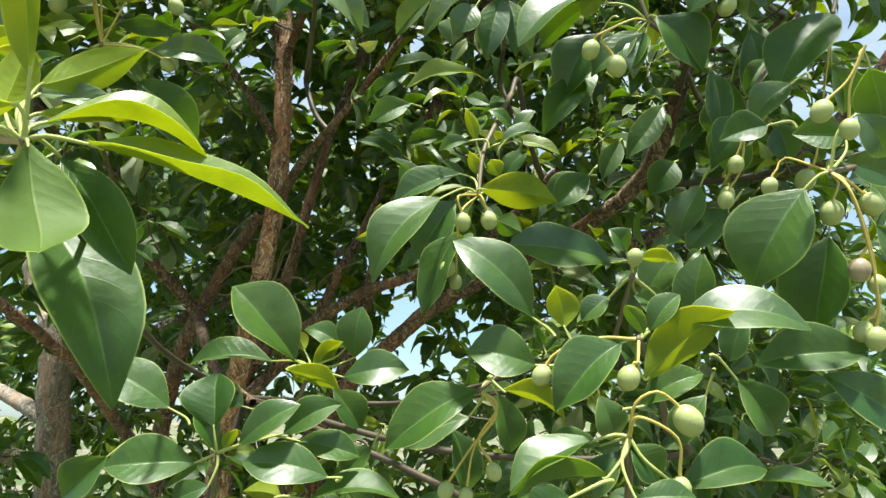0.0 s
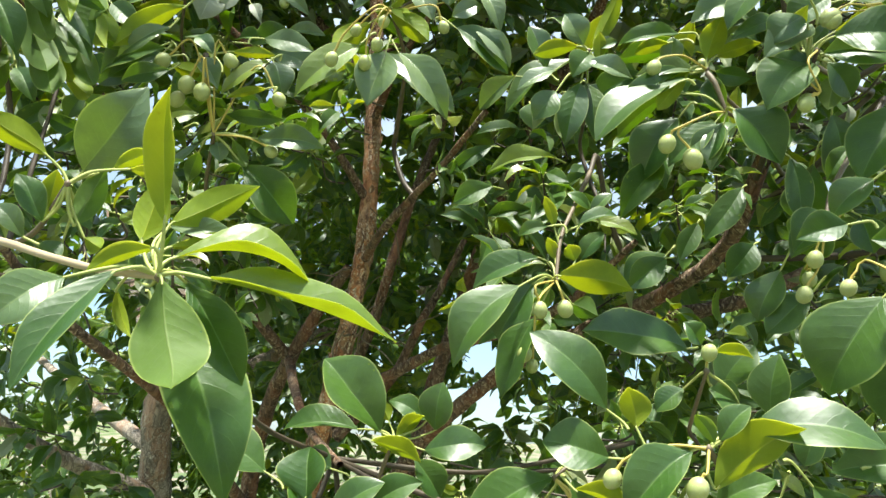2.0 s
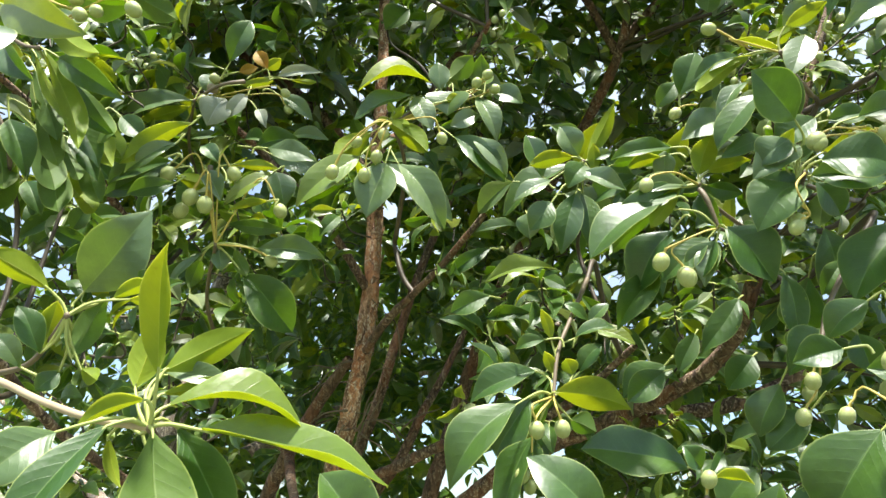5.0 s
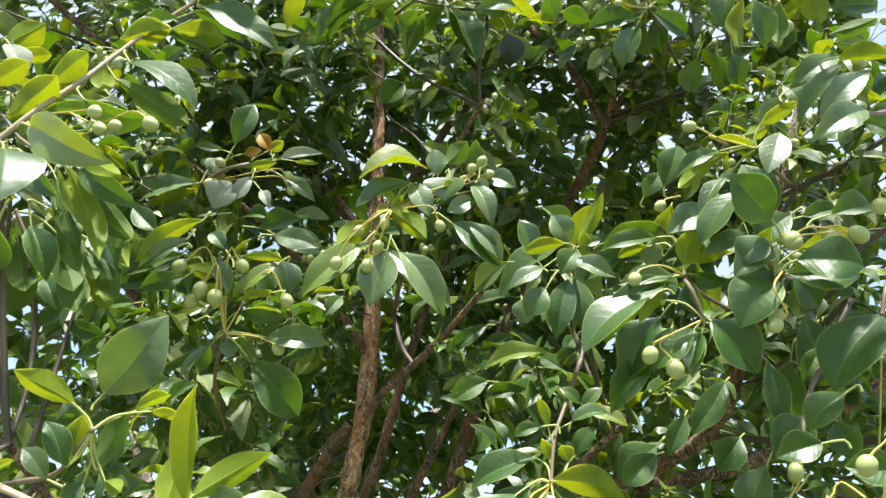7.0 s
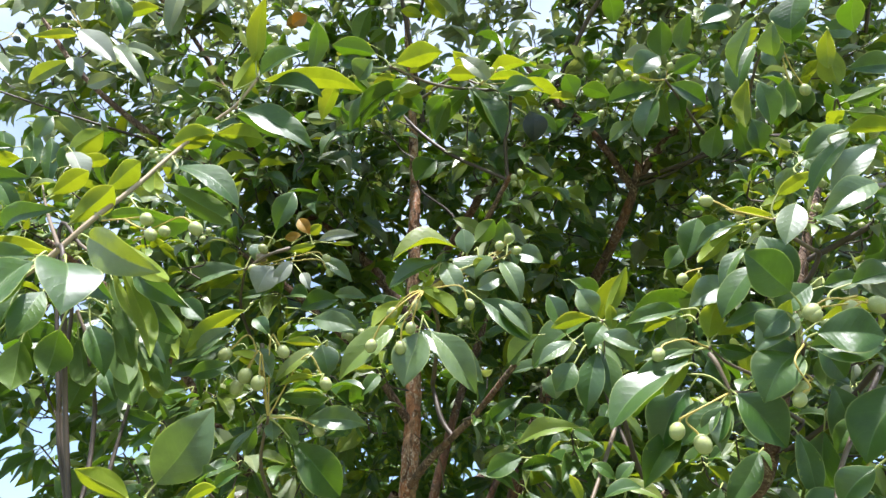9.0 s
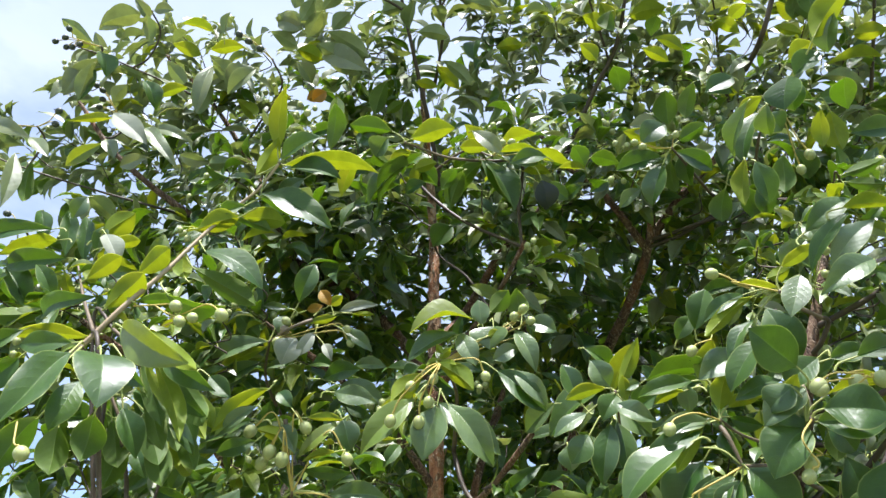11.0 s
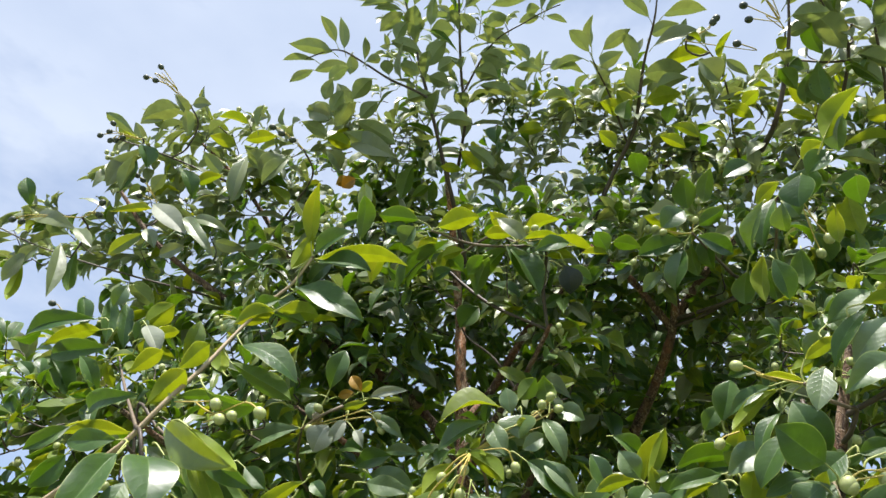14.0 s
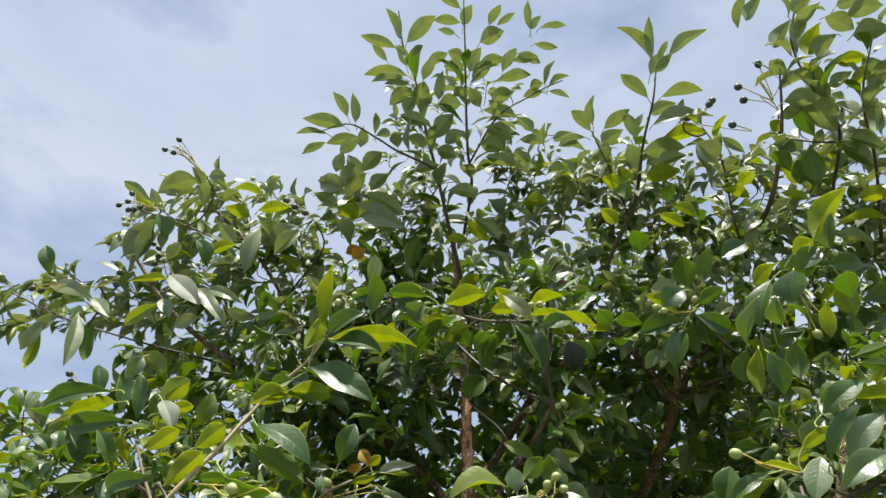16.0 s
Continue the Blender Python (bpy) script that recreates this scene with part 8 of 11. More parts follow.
rosette((-0.265, 0.738, 2.450), 7, 0.060, 0.14)
rosette((-0.280, 0.798, 2.501), 6, 0.070, 0.14)
rosette((-0.238, 0.962, 2.564), 8, 0.080, 0.14)
rosette((-0.197, 0.902, 2.549), 7, 0.078, 0.14)
rosette((-0.120, 0.954, 2.555), 7, 0.056, 0.14)
rosette((-0.069, 0.828, 2.474), 6, 0.057, 0.14)
rosette((-0.023, 0.985, 2.558), 5, 0.066, 0.14)
rosette((0.014, 0.918, 2.494), 5, 0.058, 0.14)
rosette((0.077, 0.903, 2.502), 8, 0.061, 0.14)
rosette((0.122, 0.851, 2.460), 8, 0.066, 0.14)
rosette((0.157, 0.818, 2.445), 6, 0.048, 0.35)
rosette((0.210, 0.960, 2.528), 5, 0.065, 0.35)
rosette((0.264, 0.953, 2.505), 8, 0.070, 0.35)
rosette((0.265, 0.901, 2.454), 8, 0.062, 0.35)
rosette((0.363, 1.018, 2.551), 7, 0.059, 0.35)
rosette((0.384, 0.875, 2.441), 8, 0.062, 0.35)
rosette((0.412, 0.829, 2.416), 7, 0.058, 0.35)
rosette((0.437, 0.825, 2.431), 6, 0.059, 0.35)
rosette((0.432, 0.744, 2.324), 8, 0.055, 0.35)
rosette((0.459, 0.732, 2.315), 8, 0.047, 0.35)
rosette((0.511, 0.799, 2.371), 7, 0.044, 0.35)
rosette((-1.030, 0.830, 2.569), 8, 0.071, 0.35)
rosette((-1.043, 0.943, 2.629), 5, 0.073, 0.35)
rosette((-1.135, 1.062, 2.761), 6, 0.098, 0.35)
rosette((-1.031, 1.051, 2.689), 8, 0.072, 0.35)
rosette((-0.887, 0.997, 2.682), 7, 0.071, 0.35)
rosette((-0.740, 0.855, 2.512), 5, 0.062, 0.14)
rosette((-0.618, 0.749, 2.470), 8, 0.062, 0.14)
rosette((-0.578, 0.802, 2.495), 6, 0.058, 0.14)
rosette((-0.573, 0.918, 2.558), 6, 0.066, 0.14)
rosette((-0.450, 0.790, 2.430), 6, 0.065, 0.14)
rosette((-0.500, 0.996, 2.647), 6, 0.069, 0.14)
rosette((-0.359, 0.800, 2.458), 8, 0.069, 0.14)
rosette((-0.307, 0.779, 2.422), 8, 0.050, 0.14)
rosette((-0.275, 0.807, 2.440), 7, 0.051, 0.14)
rosette((-0.256, 0.894, 2.510), 6, 0.070, 0.14)
rosette((-0.172, 0.942, 2.490), 6, 0.068, 0.14)
rosette((-0.126, 0.941, 2.520), 5, 0.078, 0.14)
rosette((-0.068, 0.920, 2.452), 8, 0.063, 0.14)
rosette((-0.028, 0.888, 2.422), 7, 0.058, 0.14)
rosette((0.013, 0.916, 2.457), 8, 0.062, 0.14)
rosette((0.050, 0.966, 2.512), 8, 0.068, 0.14)
rosette((0.128, 1.020, 2.490), 6, 0.071, 0.14)
rosette((0.174, 1.013, 2.475), 5, 0.072, 0.35)
rosette((0.188, 0.951, 2.479), 5, 0.074, 0.35)
rosette((0.272, 1.077, 2.533), 7, 0.056, 0.35)
rosette((0.298, 1.117, 2.525), 7, 0.078, 0.35)
rosette((0.335, 1.038, 2.497), 7, 0.067, 0.35)
rosette((0.353, 0.851, 2.371), 7, 0.050, 0.35)
rosette((0.376, 0.852, 2.375), 5, 0.047, 0.35)
rosette((0.380, 0.767, 2.311), 7, 0.057, 0.35)
rosette((0.374, 0.576, 2.202), 7, 0.038, 0.35)
rosette((0.473, 0.753, 2.296), 6, 0.050, 0.35)
rosette((0.419, 0.593, 2.204), 8, 0.040, 0.35)
rosette((-1.090, 0.940, 2.557), 7, 0.068, 0.35)
rosette((-1.131, 1.029, 2.661), 7, 0.086, 0.35)
rosette((-1.078, 1.025, 2.619), 7, 0.095, 0.35)
rosette((-0.958, 0.984, 2.570), 7, 0.079, 0.35)
rosette((-0.791, 0.909, 2.498), 7, 0.084, 0.35)
rosette((-0.694, 0.817, 2.423), 8, 0.054, 0.14)
rosette((-0.647, 0.867, 2.472), 8, 0.055, 0.14)
rosette((-0.589, 0.842, 2.461), 5, 0.065, 0.14)
rosette((-0.538, 0.863, 2.426), 8, 0.071, 0.14)
rosette((-0.513, 0.933, 2.504), 7, 0.081, 0.14)
rosette((-0.444, 0.941, 2.488), 8, 0.078, 0.14)
rosette((-0.400, 0.949, 2.487), 6, 0.080, 0.14)
rosette((-0.362, 0.955, 2.484), 6, 0.059, 0.14)
rosette((-0.341, 1.159, 2.577), 5, 0.083, 0.14)
rosette((-0.363, 1.350, 2.702), 8, 0.094, 0.14)
rosette((-0.304, 1.372, 2.690), 8, 0.097, 0.14)
rosette((-0.112, 0.874, 2.397), 8, 0.052, 0.14)
rosette((-0.100, 0.968, 2.472), 8, 0.076, 0.14)
rosette((-0.057, 0.898, 2.430), 5, 0.063, 0.14)
rosette((-0.021, 1.032, 2.479), 6, 0.058, 0.14)
rosette((0.052, 1.060, 2.509), 5, 0.068, 0.14)
rosette((0.105, 1.012, 2.434), 7, 0.070, 0.14)
rosette((0.155, 1.094, 2.499), 7, 0.063, 0.35)
rosette((0.215, 1.178, 2.542), 6, 0.073, 0.35)
rosette((0.236, 0.999, 2.430), 5, 0.058, 0.35)
rosette((0.290, 1.131, 2.494), 8, 0.066, 0.35)
rosette((0.355, 1.149, 2.497), 6, 0.070, 0.35)
rosette((0.355, 0.865, 2.340), 6, 0.050, 0.35)
rosette((0.393, 0.855, 2.373), 5, 0.060, 0.35)
rosette((0.322, 0.605, 2.172), 8, 0.039, 0.35)
rosette((0.356, 0.591, 2.185), 6, 0.047, 0.35)
rosette((0.439, 0.696, 2.230), 5, 0.036, 0.35)
rosette((0.477, 0.724, 2.250), 5, 0.038, 0.35)
rosette((-1.069, 0.576, 2.284), 7, 0.049, 0.35)
rosette((-1.027, 0.605, 2.298), 6, 0.055, 0.35)
rosette((-1.290, 0.949, 2.516), 5, 0.082, 0.35)
rosette((-1.022, 0.834, 2.434), 6, 0.071, 0.35)
rosette((-0.971, 0.867, 2.458), 7, 0.073, 0.35)
rosette((-0.854, 0.812, 2.394), 8, 0.073, 0.35)
rosette((-0.808, 0.872, 2.434), 5, 0.069, 0.35)
rosette((-0.681, 0.792, 2.347), 6, 0.070, 0.35)
rosette((-0.702, 0.864, 2.438), 7, 0.059, 0.14)
rosette((-0.609, 0.809, 2.393), 8, 0.073, 0.14)
rosette((-0.655, 0.935, 2.424), 6, 0.058, 0.14)
rosette((-0.596, 1.008, 2.456), 6, 0.076, 0.14)
rosette((-0.589, 1.045, 2.525), 6, 0.069, 0.14)
rosette((-0.482, 0.989, 2.477), 5, 0.082, 0.14)
rosette((-0.403, 0.918, 2.389), 7, 0.066, 0.14)
rosette((-0.370, 0.964, 2.462), 8, 0.075, 0.14)
rosette((-0.340, 1.168, 2.574), 7, 0.068, 0.14)
rosette((-0.120, 0.793, 2.300), 7, 0.054, 0.14)
rosette((-0.064, 0.893, 2.357), 5, 0.058, 0.14)
rosette((-0.057, 0.949, 2.365), 7, 0.063, 0.14)
rosette((0.012, 0.877, 2.328), 7, 0.047, 0.14)
rosette((0.065, 1.193, 2.508), 8, 0.068, 0.14)
rosette((0.098, 1.064, 2.430), 5, 0.071, 0.14)
rosette((0.169, 1.232, 2.526), 7, 0.086, 0.35)
rosette((0.184, 1.095, 2.421), 5, 0.074, 0.35)
rosette((0.236, 1.109, 2.435), 7, 0.061, 0.35)
rosette((0.290, 1.269, 2.473), 6, 0.064, 0.35)
rosette((0.306, 0.981, 2.352), 7, 0.049, 0.35)
rosette((0.291, 0.702, 2.196), 7, 0.039, 0.35)
rosette((0.346, 0.752, 2.228), 7, 0.054, 0.35)
rosette((0.363, 0.781, 2.221), 7, 0.043, 0.35)
rosette((0.408, 0.763, 2.204), 5, 0.038, 0.35)
rosette((0.409, 0.668, 2.180), 5, 0.044, 0.35)
rosette((0.411, 0.596, 2.129), 7, 0.045, 0.35)
rosette((-1.125, 0.620, 2.302), 8, 0.059, 0.35)
rosette((-1.123, 0.668, 2.320), 6, 0.073, 0.35)
rosette((-1.221, 0.832, 2.376), 7, 0.070, 0.35)
rosette((-1.224, 0.897, 2.447), 5, 0.083, 0.35)
rosette((-1.159, 0.892, 2.418), 7, 0.080, 0.35)
rosette((-1.061, 0.849, 2.378), 7, 0.066, 0.35)
rosette((-0.958, 0.816, 2.362), 8, 0.056, 0.35)
rosette((-0.919, 0.844, 2.378), 5, 0.065, 0.35)
rosette((-0.834, 0.807, 2.372), 7, 0.076, 0.35)
rosette((-0.823, 0.847, 2.367), 6, 0.054, 0.35)
rosette((-0.701, 0.819, 2.315), 8, 0.074, 0.35)
rosette((-0.673, 0.816, 2.338), 5, 0.066, 0.14)
rosette((-0.713, 1.022, 2.451), 7, 0.071, 0.14)
rosette((-0.648, 0.948, 2.393), 7, 0.069, 0.14)
rosette((-0.609, 1.068, 2.424), 5, 0.081, 0.14)
rosette((-0.601, 1.185, 2.482), 8, 0.088, 0.14)
rosette((-0.395, 0.861, 2.334), 8, 0.068, 0.14)
rosette((-0.416, 0.951, 2.362), 6, 0.065, 0.14)
rosette((-0.401, 1.039, 2.396), 8, 0.069, 0.14)
rosette((-0.340, 1.177, 2.572), 7, 0.058, 0.14)
rosette((-0.146, 0.863, 2.290), 5, 0.056, 0.14)
rosette((-0.114, 0.907, 2.311), 6, 0.057, 0.14)
rosette((-0.034, 0.789, 2.261), 6, 0.060, 0.14)
rosette((-0.025, 1.145, 2.392), 8, 0.061, 0.14)
rosette((0.051, 1.072, 2.375), 5, 0.069, 0.14)
rosette((0.069, 1.303, 2.474), 7, 0.084, 0.14)
rosette((0.112, 1.242, 2.433), 8, 0.078, 0.14)
rosette((0.189, 1.182, 2.385), 7, 0.073, 0.35)
rosette((0.271, 1.545, 2.554), 8, 0.100, 0.35)
rosette((0.290, 1.143, 2.354), 5, 0.065, 0.35)
rosette((0.284, 0.924, 2.272), 7, 0.048, 0.35)
rosette((0.349, 0.920, 2.285), 7, 0.059, 0.35)
rosette((0.397, 0.995, 2.306), 7, 0.061, 0.35)
rosette((0.427, 0.977, 2.266), 8, 0.051, 0.35)
rosette((0.421, 0.874, 2.230), 6, 0.043, 0.35)
rosette((0.475, 0.932, 2.272), 6, 0.043, 0.35)
rosette((0.441, 0.735, 2.146), 5, 0.044, 0.35)
rosette((-1.050, 0.601, 2.229), 6, 0.048, 0.35)
rosette((-0.888, 0.516, 2.150), 8, 0.047, 0.35)
rosette((-1.019, 0.672, 2.244), 8, 0.055, 0.35)
rosette((-0.914, 0.653, 2.218), 5, 0.063, 0.35)
rosette((-1.026, 0.797, 2.314), 7, 0.069, 0.35)
rosette((-0.845, 0.683, 2.221), 8, 0.049, 0.35)
rosette((-0.791, 0.660, 2.227), 5, 0.048, 0.35)
rosette((-0.848, 0.804, 2.266), 5, 0.070, 0.35)
rosette((-0.731, 0.691, 2.212), 5, 0.050, 0.35)
rosette((-0.786, 0.837, 2.313), 7, 0.053, 0.35)
rosette((-0.664, 0.726, 2.258), 5, 0.049, 0.35)
rosette((-0.580, 0.732, 2.222), 7, 0.048, 0.14)
rosette((-0.617, 0.819, 2.260), 6, 0.070, 0.14)
rosette((-0.658, 1.049, 2.386), 7, 0.058, 0.14)
rosette((-0.727, 1.225, 2.443), 7, 0.091, 0.14)
rosette((-0.601, 1.166, 2.412), 7, 0.090, 0.14)
rosette((-0.610, 1.257, 2.439), 5, 0.087, 0.14)
rosette((-0.392, 0.972, 2.324), 7, 0.063, 0.14)
rosette((-0.403, 1.123, 2.373), 6, 0.066, 0.14)
rosette((-0.219, 1.061, 2.342), 5, 0.064, 0.14)
rosette((-0.181, 1.060, 2.357), 5, 0.078, 0.14)
rosette((-0.094, 0.933, 2.259), 6, 0.048, 0.14)
rosette((-0.056, 0.997, 2.275), 8, 0.053, 0.14)
rosette((-0.027, 0.966, 2.286), 7, 0.049, 0.14)
rosette((0.038, 1.176, 2.392), 7, 0.064, 0.14)
rosette((0.071, 1.324, 2.400), 6, 0.078, 0.14)
rosette((0.156, 1.327, 2.407), 5, 0.067, 0.35)
rosette((0.212, 1.400, 2.447), 8, 0.063, 0.35)
rosette((0.247, 1.392, 2.422), 8, 0.076, 0.35)
rosette((0.283, 1.191, 2.347), 5, 0.058, 0.35)
rosette((0.287, 0.953, 2.239), 5, 0.054, 0.35)
rosette((0.316, 0.998, 2.250), 6, 0.062, 0.35)
rosette((0.369, 0.946, 2.211), 6, 0.060, 0.35)
rosette((0.413, 0.960, 2.217), 6, 0.047, 0.35)
rosette((0.442, 0.906, 2.221), 5, 0.048, 0.35)
rosette((0.425, 0.875, 2.173), 6, 0.040, 0.35)
rosette((0.459, 0.821, 2.163), 7, 0.051, 0.35)
rosette((-1.029, 0.586, 2.175), 5, 0.053, 0.35)
rosette((-0.828, 0.483, 2.092), 5, 0.044, 0.35)
rosette((-1.088, 0.762, 2.243), 6, 0.064, 0.35)
rosette((-1.021, 0.751, 2.256), 6, 0.073, 0.35)
rosette((-0.862, 0.613, 2.177), 8, 0.048, 0.35)
rosette((-0.816, 0.641, 2.157), 8, 0.047, 0.35)
rosette((-0.839, 0.721, 2.183), 6, 0.047, 0.35)
rosette((-0.826, 0.776, 2.236), 8, 0.062, 0.35)
rosette((-0.748, 0.759, 2.225), 5, 0.062, 0.35)
rosette((-0.676, 0.742, 2.208), 5, 0.047, 0.35)
rosette((-0.622, 0.703, 2.183), 5, 0.044, 0.35)
rosette((-0.568, 0.712, 2.173), 6, 0.059, 0.14)
rosette((-0.569, 0.832, 2.217), 8, 0.050, 0.14)
rosette((-0.556, 0.865, 2.239), 5, 0.072, 0.14)
rosette((-0.647, 1.155, 2.349), 6, 0.080, 0.14)
rosette((-0.550, 1.124, 2.328), 7, 0.059, 0.14)
rosette((-0.567, 1.185, 2.390), 8, 0.084, 0.14)
rosette((-0.407, 0.985, 2.284), 7, 0.056, 0.14)
rosette((-0.406, 1.092, 2.317), 7, 0.080, 0.14)
rosette((-0.339, 1.056, 2.291), 5, 0.058, 0.14)
rosette((-0.294, 1.105, 2.287), 7, 0.078, 0.14)
rosette((-0.215, 1.086, 2.274), 7, 0.057, 0.14)
rosette((-0.184, 1.060, 2.307), 5, 0.066, 0.14)
rosette((-0.125, 1.084, 2.309), 7, 0.077, 0.14)
rosette((-0.094, 1.060, 2.278), 7, 0.054, 0.14)
rosette((-0.015, 1.153, 2.312), 8, 0.058, 0.14)
rosette((0.007, 1.097, 2.271), 6, 0.072, 0.14)
rosette((0.051, 1.219, 2.316), 5, 0.061, 0.14)
rosette((0.103, 1.285, 2.337), 5, 0.058, 0.14)
rosette((0.185, 1.292, 2.358), 6, 0.073, 0.35)
rosette((0.250, 1.517, 2.459), 7, 0.065, 0.35)
rosette((0.268, 1.228, 2.323), 8, 0.063, 0.35)
rosette((0.293, 1.155, 2.303), 6, 0.058, 0.35)
rosette((0.312, 1.028, 2.223), 7, 0.054, 0.35)
rosette((0.365, 0.996, 2.222), 7, 0.062, 0.35)
rosette((0.372, 0.945, 2.164), 8, 0.052, 0.35)
rosette((0.430, 1.020, 2.230), 7, 0.061, 0.35)
rosette((0.419, 0.880, 2.146), 8, 0.041, 0.35)
rosette((0.494, 0.963, 2.196), 8, 0.041, 0.35)
rosette((-0.943, 0.530, 2.097), 7, 0.048, 0.35)
rosette((-0.791, 0.461, 2.050), 6, 0.049, 0.35)
rosette((-0.786, 0.470, 2.077), 6, 0.047, 0.35)
rosette((-0.891, 0.645, 2.140), 7, 0.043, 0.35)
rosette((-0.866, 0.661, 2.149), 5, 0.061, 0.35)
rosette((-0.786, 0.638, 2.141), 5, 0.059, 0.35)
rosette((-0.837, 0.757, 2.190), 7, 0.047, 0.35)
rosette((-0.734, 0.667, 2.135), 7, 0.046, 0.35)
rosette((-0.702, 0.719, 2.144), 5, 0.050, 0.35)
rosette((-0.610, 0.681, 2.143), 7, 0.048, 0.35)
rosette((-0.617, 0.823, 2.174), 7, 0.062, 0.14)
rosette((-0.571, 0.777, 2.172), 6, 0.064, 0.14)
rosette((-0.639, 1.114, 2.286), 5, 0.072, 0.14)
rosette((-0.610, 1.266, 2.347), 5, 0.065, 0.14)
rosette((-0.415, 1.102, 2.276), 7, 0.069, 0.14)
rosette((-0.252, 0.986, 2.208), 5, 0.056, 0.14)
rosette((-0.210, 0.969, 2.204), 7, 0.049, 0.14)
rosette((-0.100, 1.105, 2.249), 7, 0.058, 0.14)
rosette((0.022, 1.363, 2.325), 7, 0.066, 0.14)
rosette((0.138, 1.375, 2.334), 8, 0.082, 0.35)
rosette((0.256, 1.521, 2.395), 6, 0.065, 0.35)
rosette((0.266, 0.988, 2.186), 7, 0.054, 0.35)
rosette((0.373, 1.043, 2.185), 8, 0.060, 0.35)
rosette((0.381, 1.048, 2.180), 8, 0.056, 0.35)
rosette((0.413, 0.946, 2.137), 5, 0.046, 0.35)
rosette((0.469, 0.872, 2.118), 6, 0.039, 0.35)
rosette((-1.255, 0.740, 2.359), 8, 0.071, 0.40)
rosette((-1.130, 0.676, 2.325), 6, 0.057, 0.40)
rosette((-1.032, 0.718, 2.287), 7, 0.060, 0.40)
rosette((-1.119, 0.830, 2.417), 5, 0.067, 0.40)
rosette((-0.823, 0.645, 2.259), 7, 0.053, 0.40)
rosette((-0.961, 0.568, 2.147), 5, 0.052, 0.40)
rosette((-0.942, 0.598, 2.190), 5, 0.071, 0.40)
rosette((-0.865, 0.550, 2.174), 8, 0.058, 0.40)
rosette((-0.764, 0.571, 2.125), 6, 0.064, 0.40)
rosette((-0.752, 0.571, 2.146), 7, 0.067, 0.40)
rosette((-1.028, 0.612, 2.141), 8, 0.060, 0.40)
rosette((-0.921, 0.594, 2.139), 5, 0.057, 0.40)
rosette((-0.907, 0.633, 2.143), 7, 0.066, 0.40)
rosette((-0.769, 0.571, 2.066), 5, 0.060, 0.40)
rosette((-0.776, 0.674, 2.108), 6, 0.070, 0.40)
rosette((-0.917, 0.540, 2.052), 5, 0.060, 0.40)
rosette((-0.937, 0.633, 2.041), 8, 0.057, 0.40)
rosette((-0.876, 0.631, 2.036), 5, 0.054, 0.40)
rosette((-0.758, 0.610, 2.023), 8, 0.045, 0.40)
rosette((-0.702, 0.566, 2.042), 5, 0.058, 0.40)
rosette((-0.842, 0.535, 1.964), 7, 0.054, 0.40)
rosette((-0.962, 0.716, 2.005), 6, 0.067, 0.40)
rosette((-1.004, 0.783, 2.032), 8, 0.063, 0.40)
rosette((-0.797, 0.651, 2.016), 8, 0.053, 0.40)
rosette((-0.670, 0.603, 2.004), 7, 0.050, 0.40)
rosette((-0.951, 0.616, 1.929), 8, 0.055, 0.40)
rosette((-0.976, 0.737, 1.987), 8, 0.066, 0.40)
rosette((-0.947, 0.743, 1.987), 7, 0.067, 0.40)
rosette((-0.862, 0.781, 1.966), 5, 0.073, 0.40)
rosette((-0.786, 0.777, 1.973), 7, 0.052, 0.40)
rosette((-0.887, 0.805, 2.449), 8, 0.080, 0.60)
rosette((-0.914, 0.899, 2.555), 8, 0.083, 0.60)
rosette((-0.130, 0.846, 2.477), 6, 0.077, 0.60)
rosette((0.085, 0.973, 2.562), 8, 0.077, 0.60)
rosette((0.274, 1.005, 2.539), 5, 0.069, 0.60)
rosette((0.387, 0.876, 2.442), 5, 0.054, 0.60)
rosette((0.412, 0.829, 2.414), 7, 0.060, 0.60)
rosette((0.465, 0.841, 2.403), 7, 0.054, 0.60)
rosette((-0.719, 0.608, 2.227), 6, 0.044, 0.60)
rosette((-0.891, 0.803, 2.434), 6, 0.075, 0.60)
rosette((-0.718, 0.701, 2.273), 8, 0.068, 0.60)
rosette((-0.579, 0.660, 2.310), 7, 0.045, 0.60)
rosette((-0.544, 0.698, 2.320), 5, 0.055, 0.60)
rosette((-0.537, 0.830, 2.390), 8, 0.069, 0.60)
rosette((-0.562, 0.950, 2.447), 6, 0.061, 0.60)
rosette((-0.392, 0.870, 2.468), 7, 0.055, 0.60)
rosette((-0.385, 0.964, 2.457), 6, 0.061, 0.60)
rosette((-0.239, 0.929, 2.489), 6, 0.065, 0.60)
rosette((-0.170, 1.019, 2.542), 8, 0.067, 0.60)
rosette((-0.101, 0.885, 2.412), 5, 0.075, 0.60)
rosette((-0.015, 0.955, 2.503), 5, 0.058, 0.60)
rosette((0.082, 0.988, 2.464), 7, 0.061, 0.60)
rosette((0.150, 0.913, 2.462), 8, 0.062, 0.60)
rosette((0.246, 1.030, 2.510), 7, 0.075, 0.60)
rosette((0.346, 1.106, 2.504), 8, 0.083, 0.60)
rosette((0.340, 0.848, 2.375), 5, 0.061, 0.60)
rosette((0.375, 0.794, 2.302), 6, 0.050, 0.60)
rosette((0.386, 0.604, 2.170), 8, 0.044, 0.60)
rosette((0.443, 0.683, 2.226), 6, 0.046, 0.60)
rosette((0.536, 0.694, 2.260), 5, 0.048, 0.60)
rosette((-0.758, 0.614, 2.171), 8, 0.059, 0.60)
rosette((-0.695, 0.609, 2.168), 8, 0.052, 0.60)
rosette((-0.582, 0.626, 2.154), 5, 0.050, 0.60)
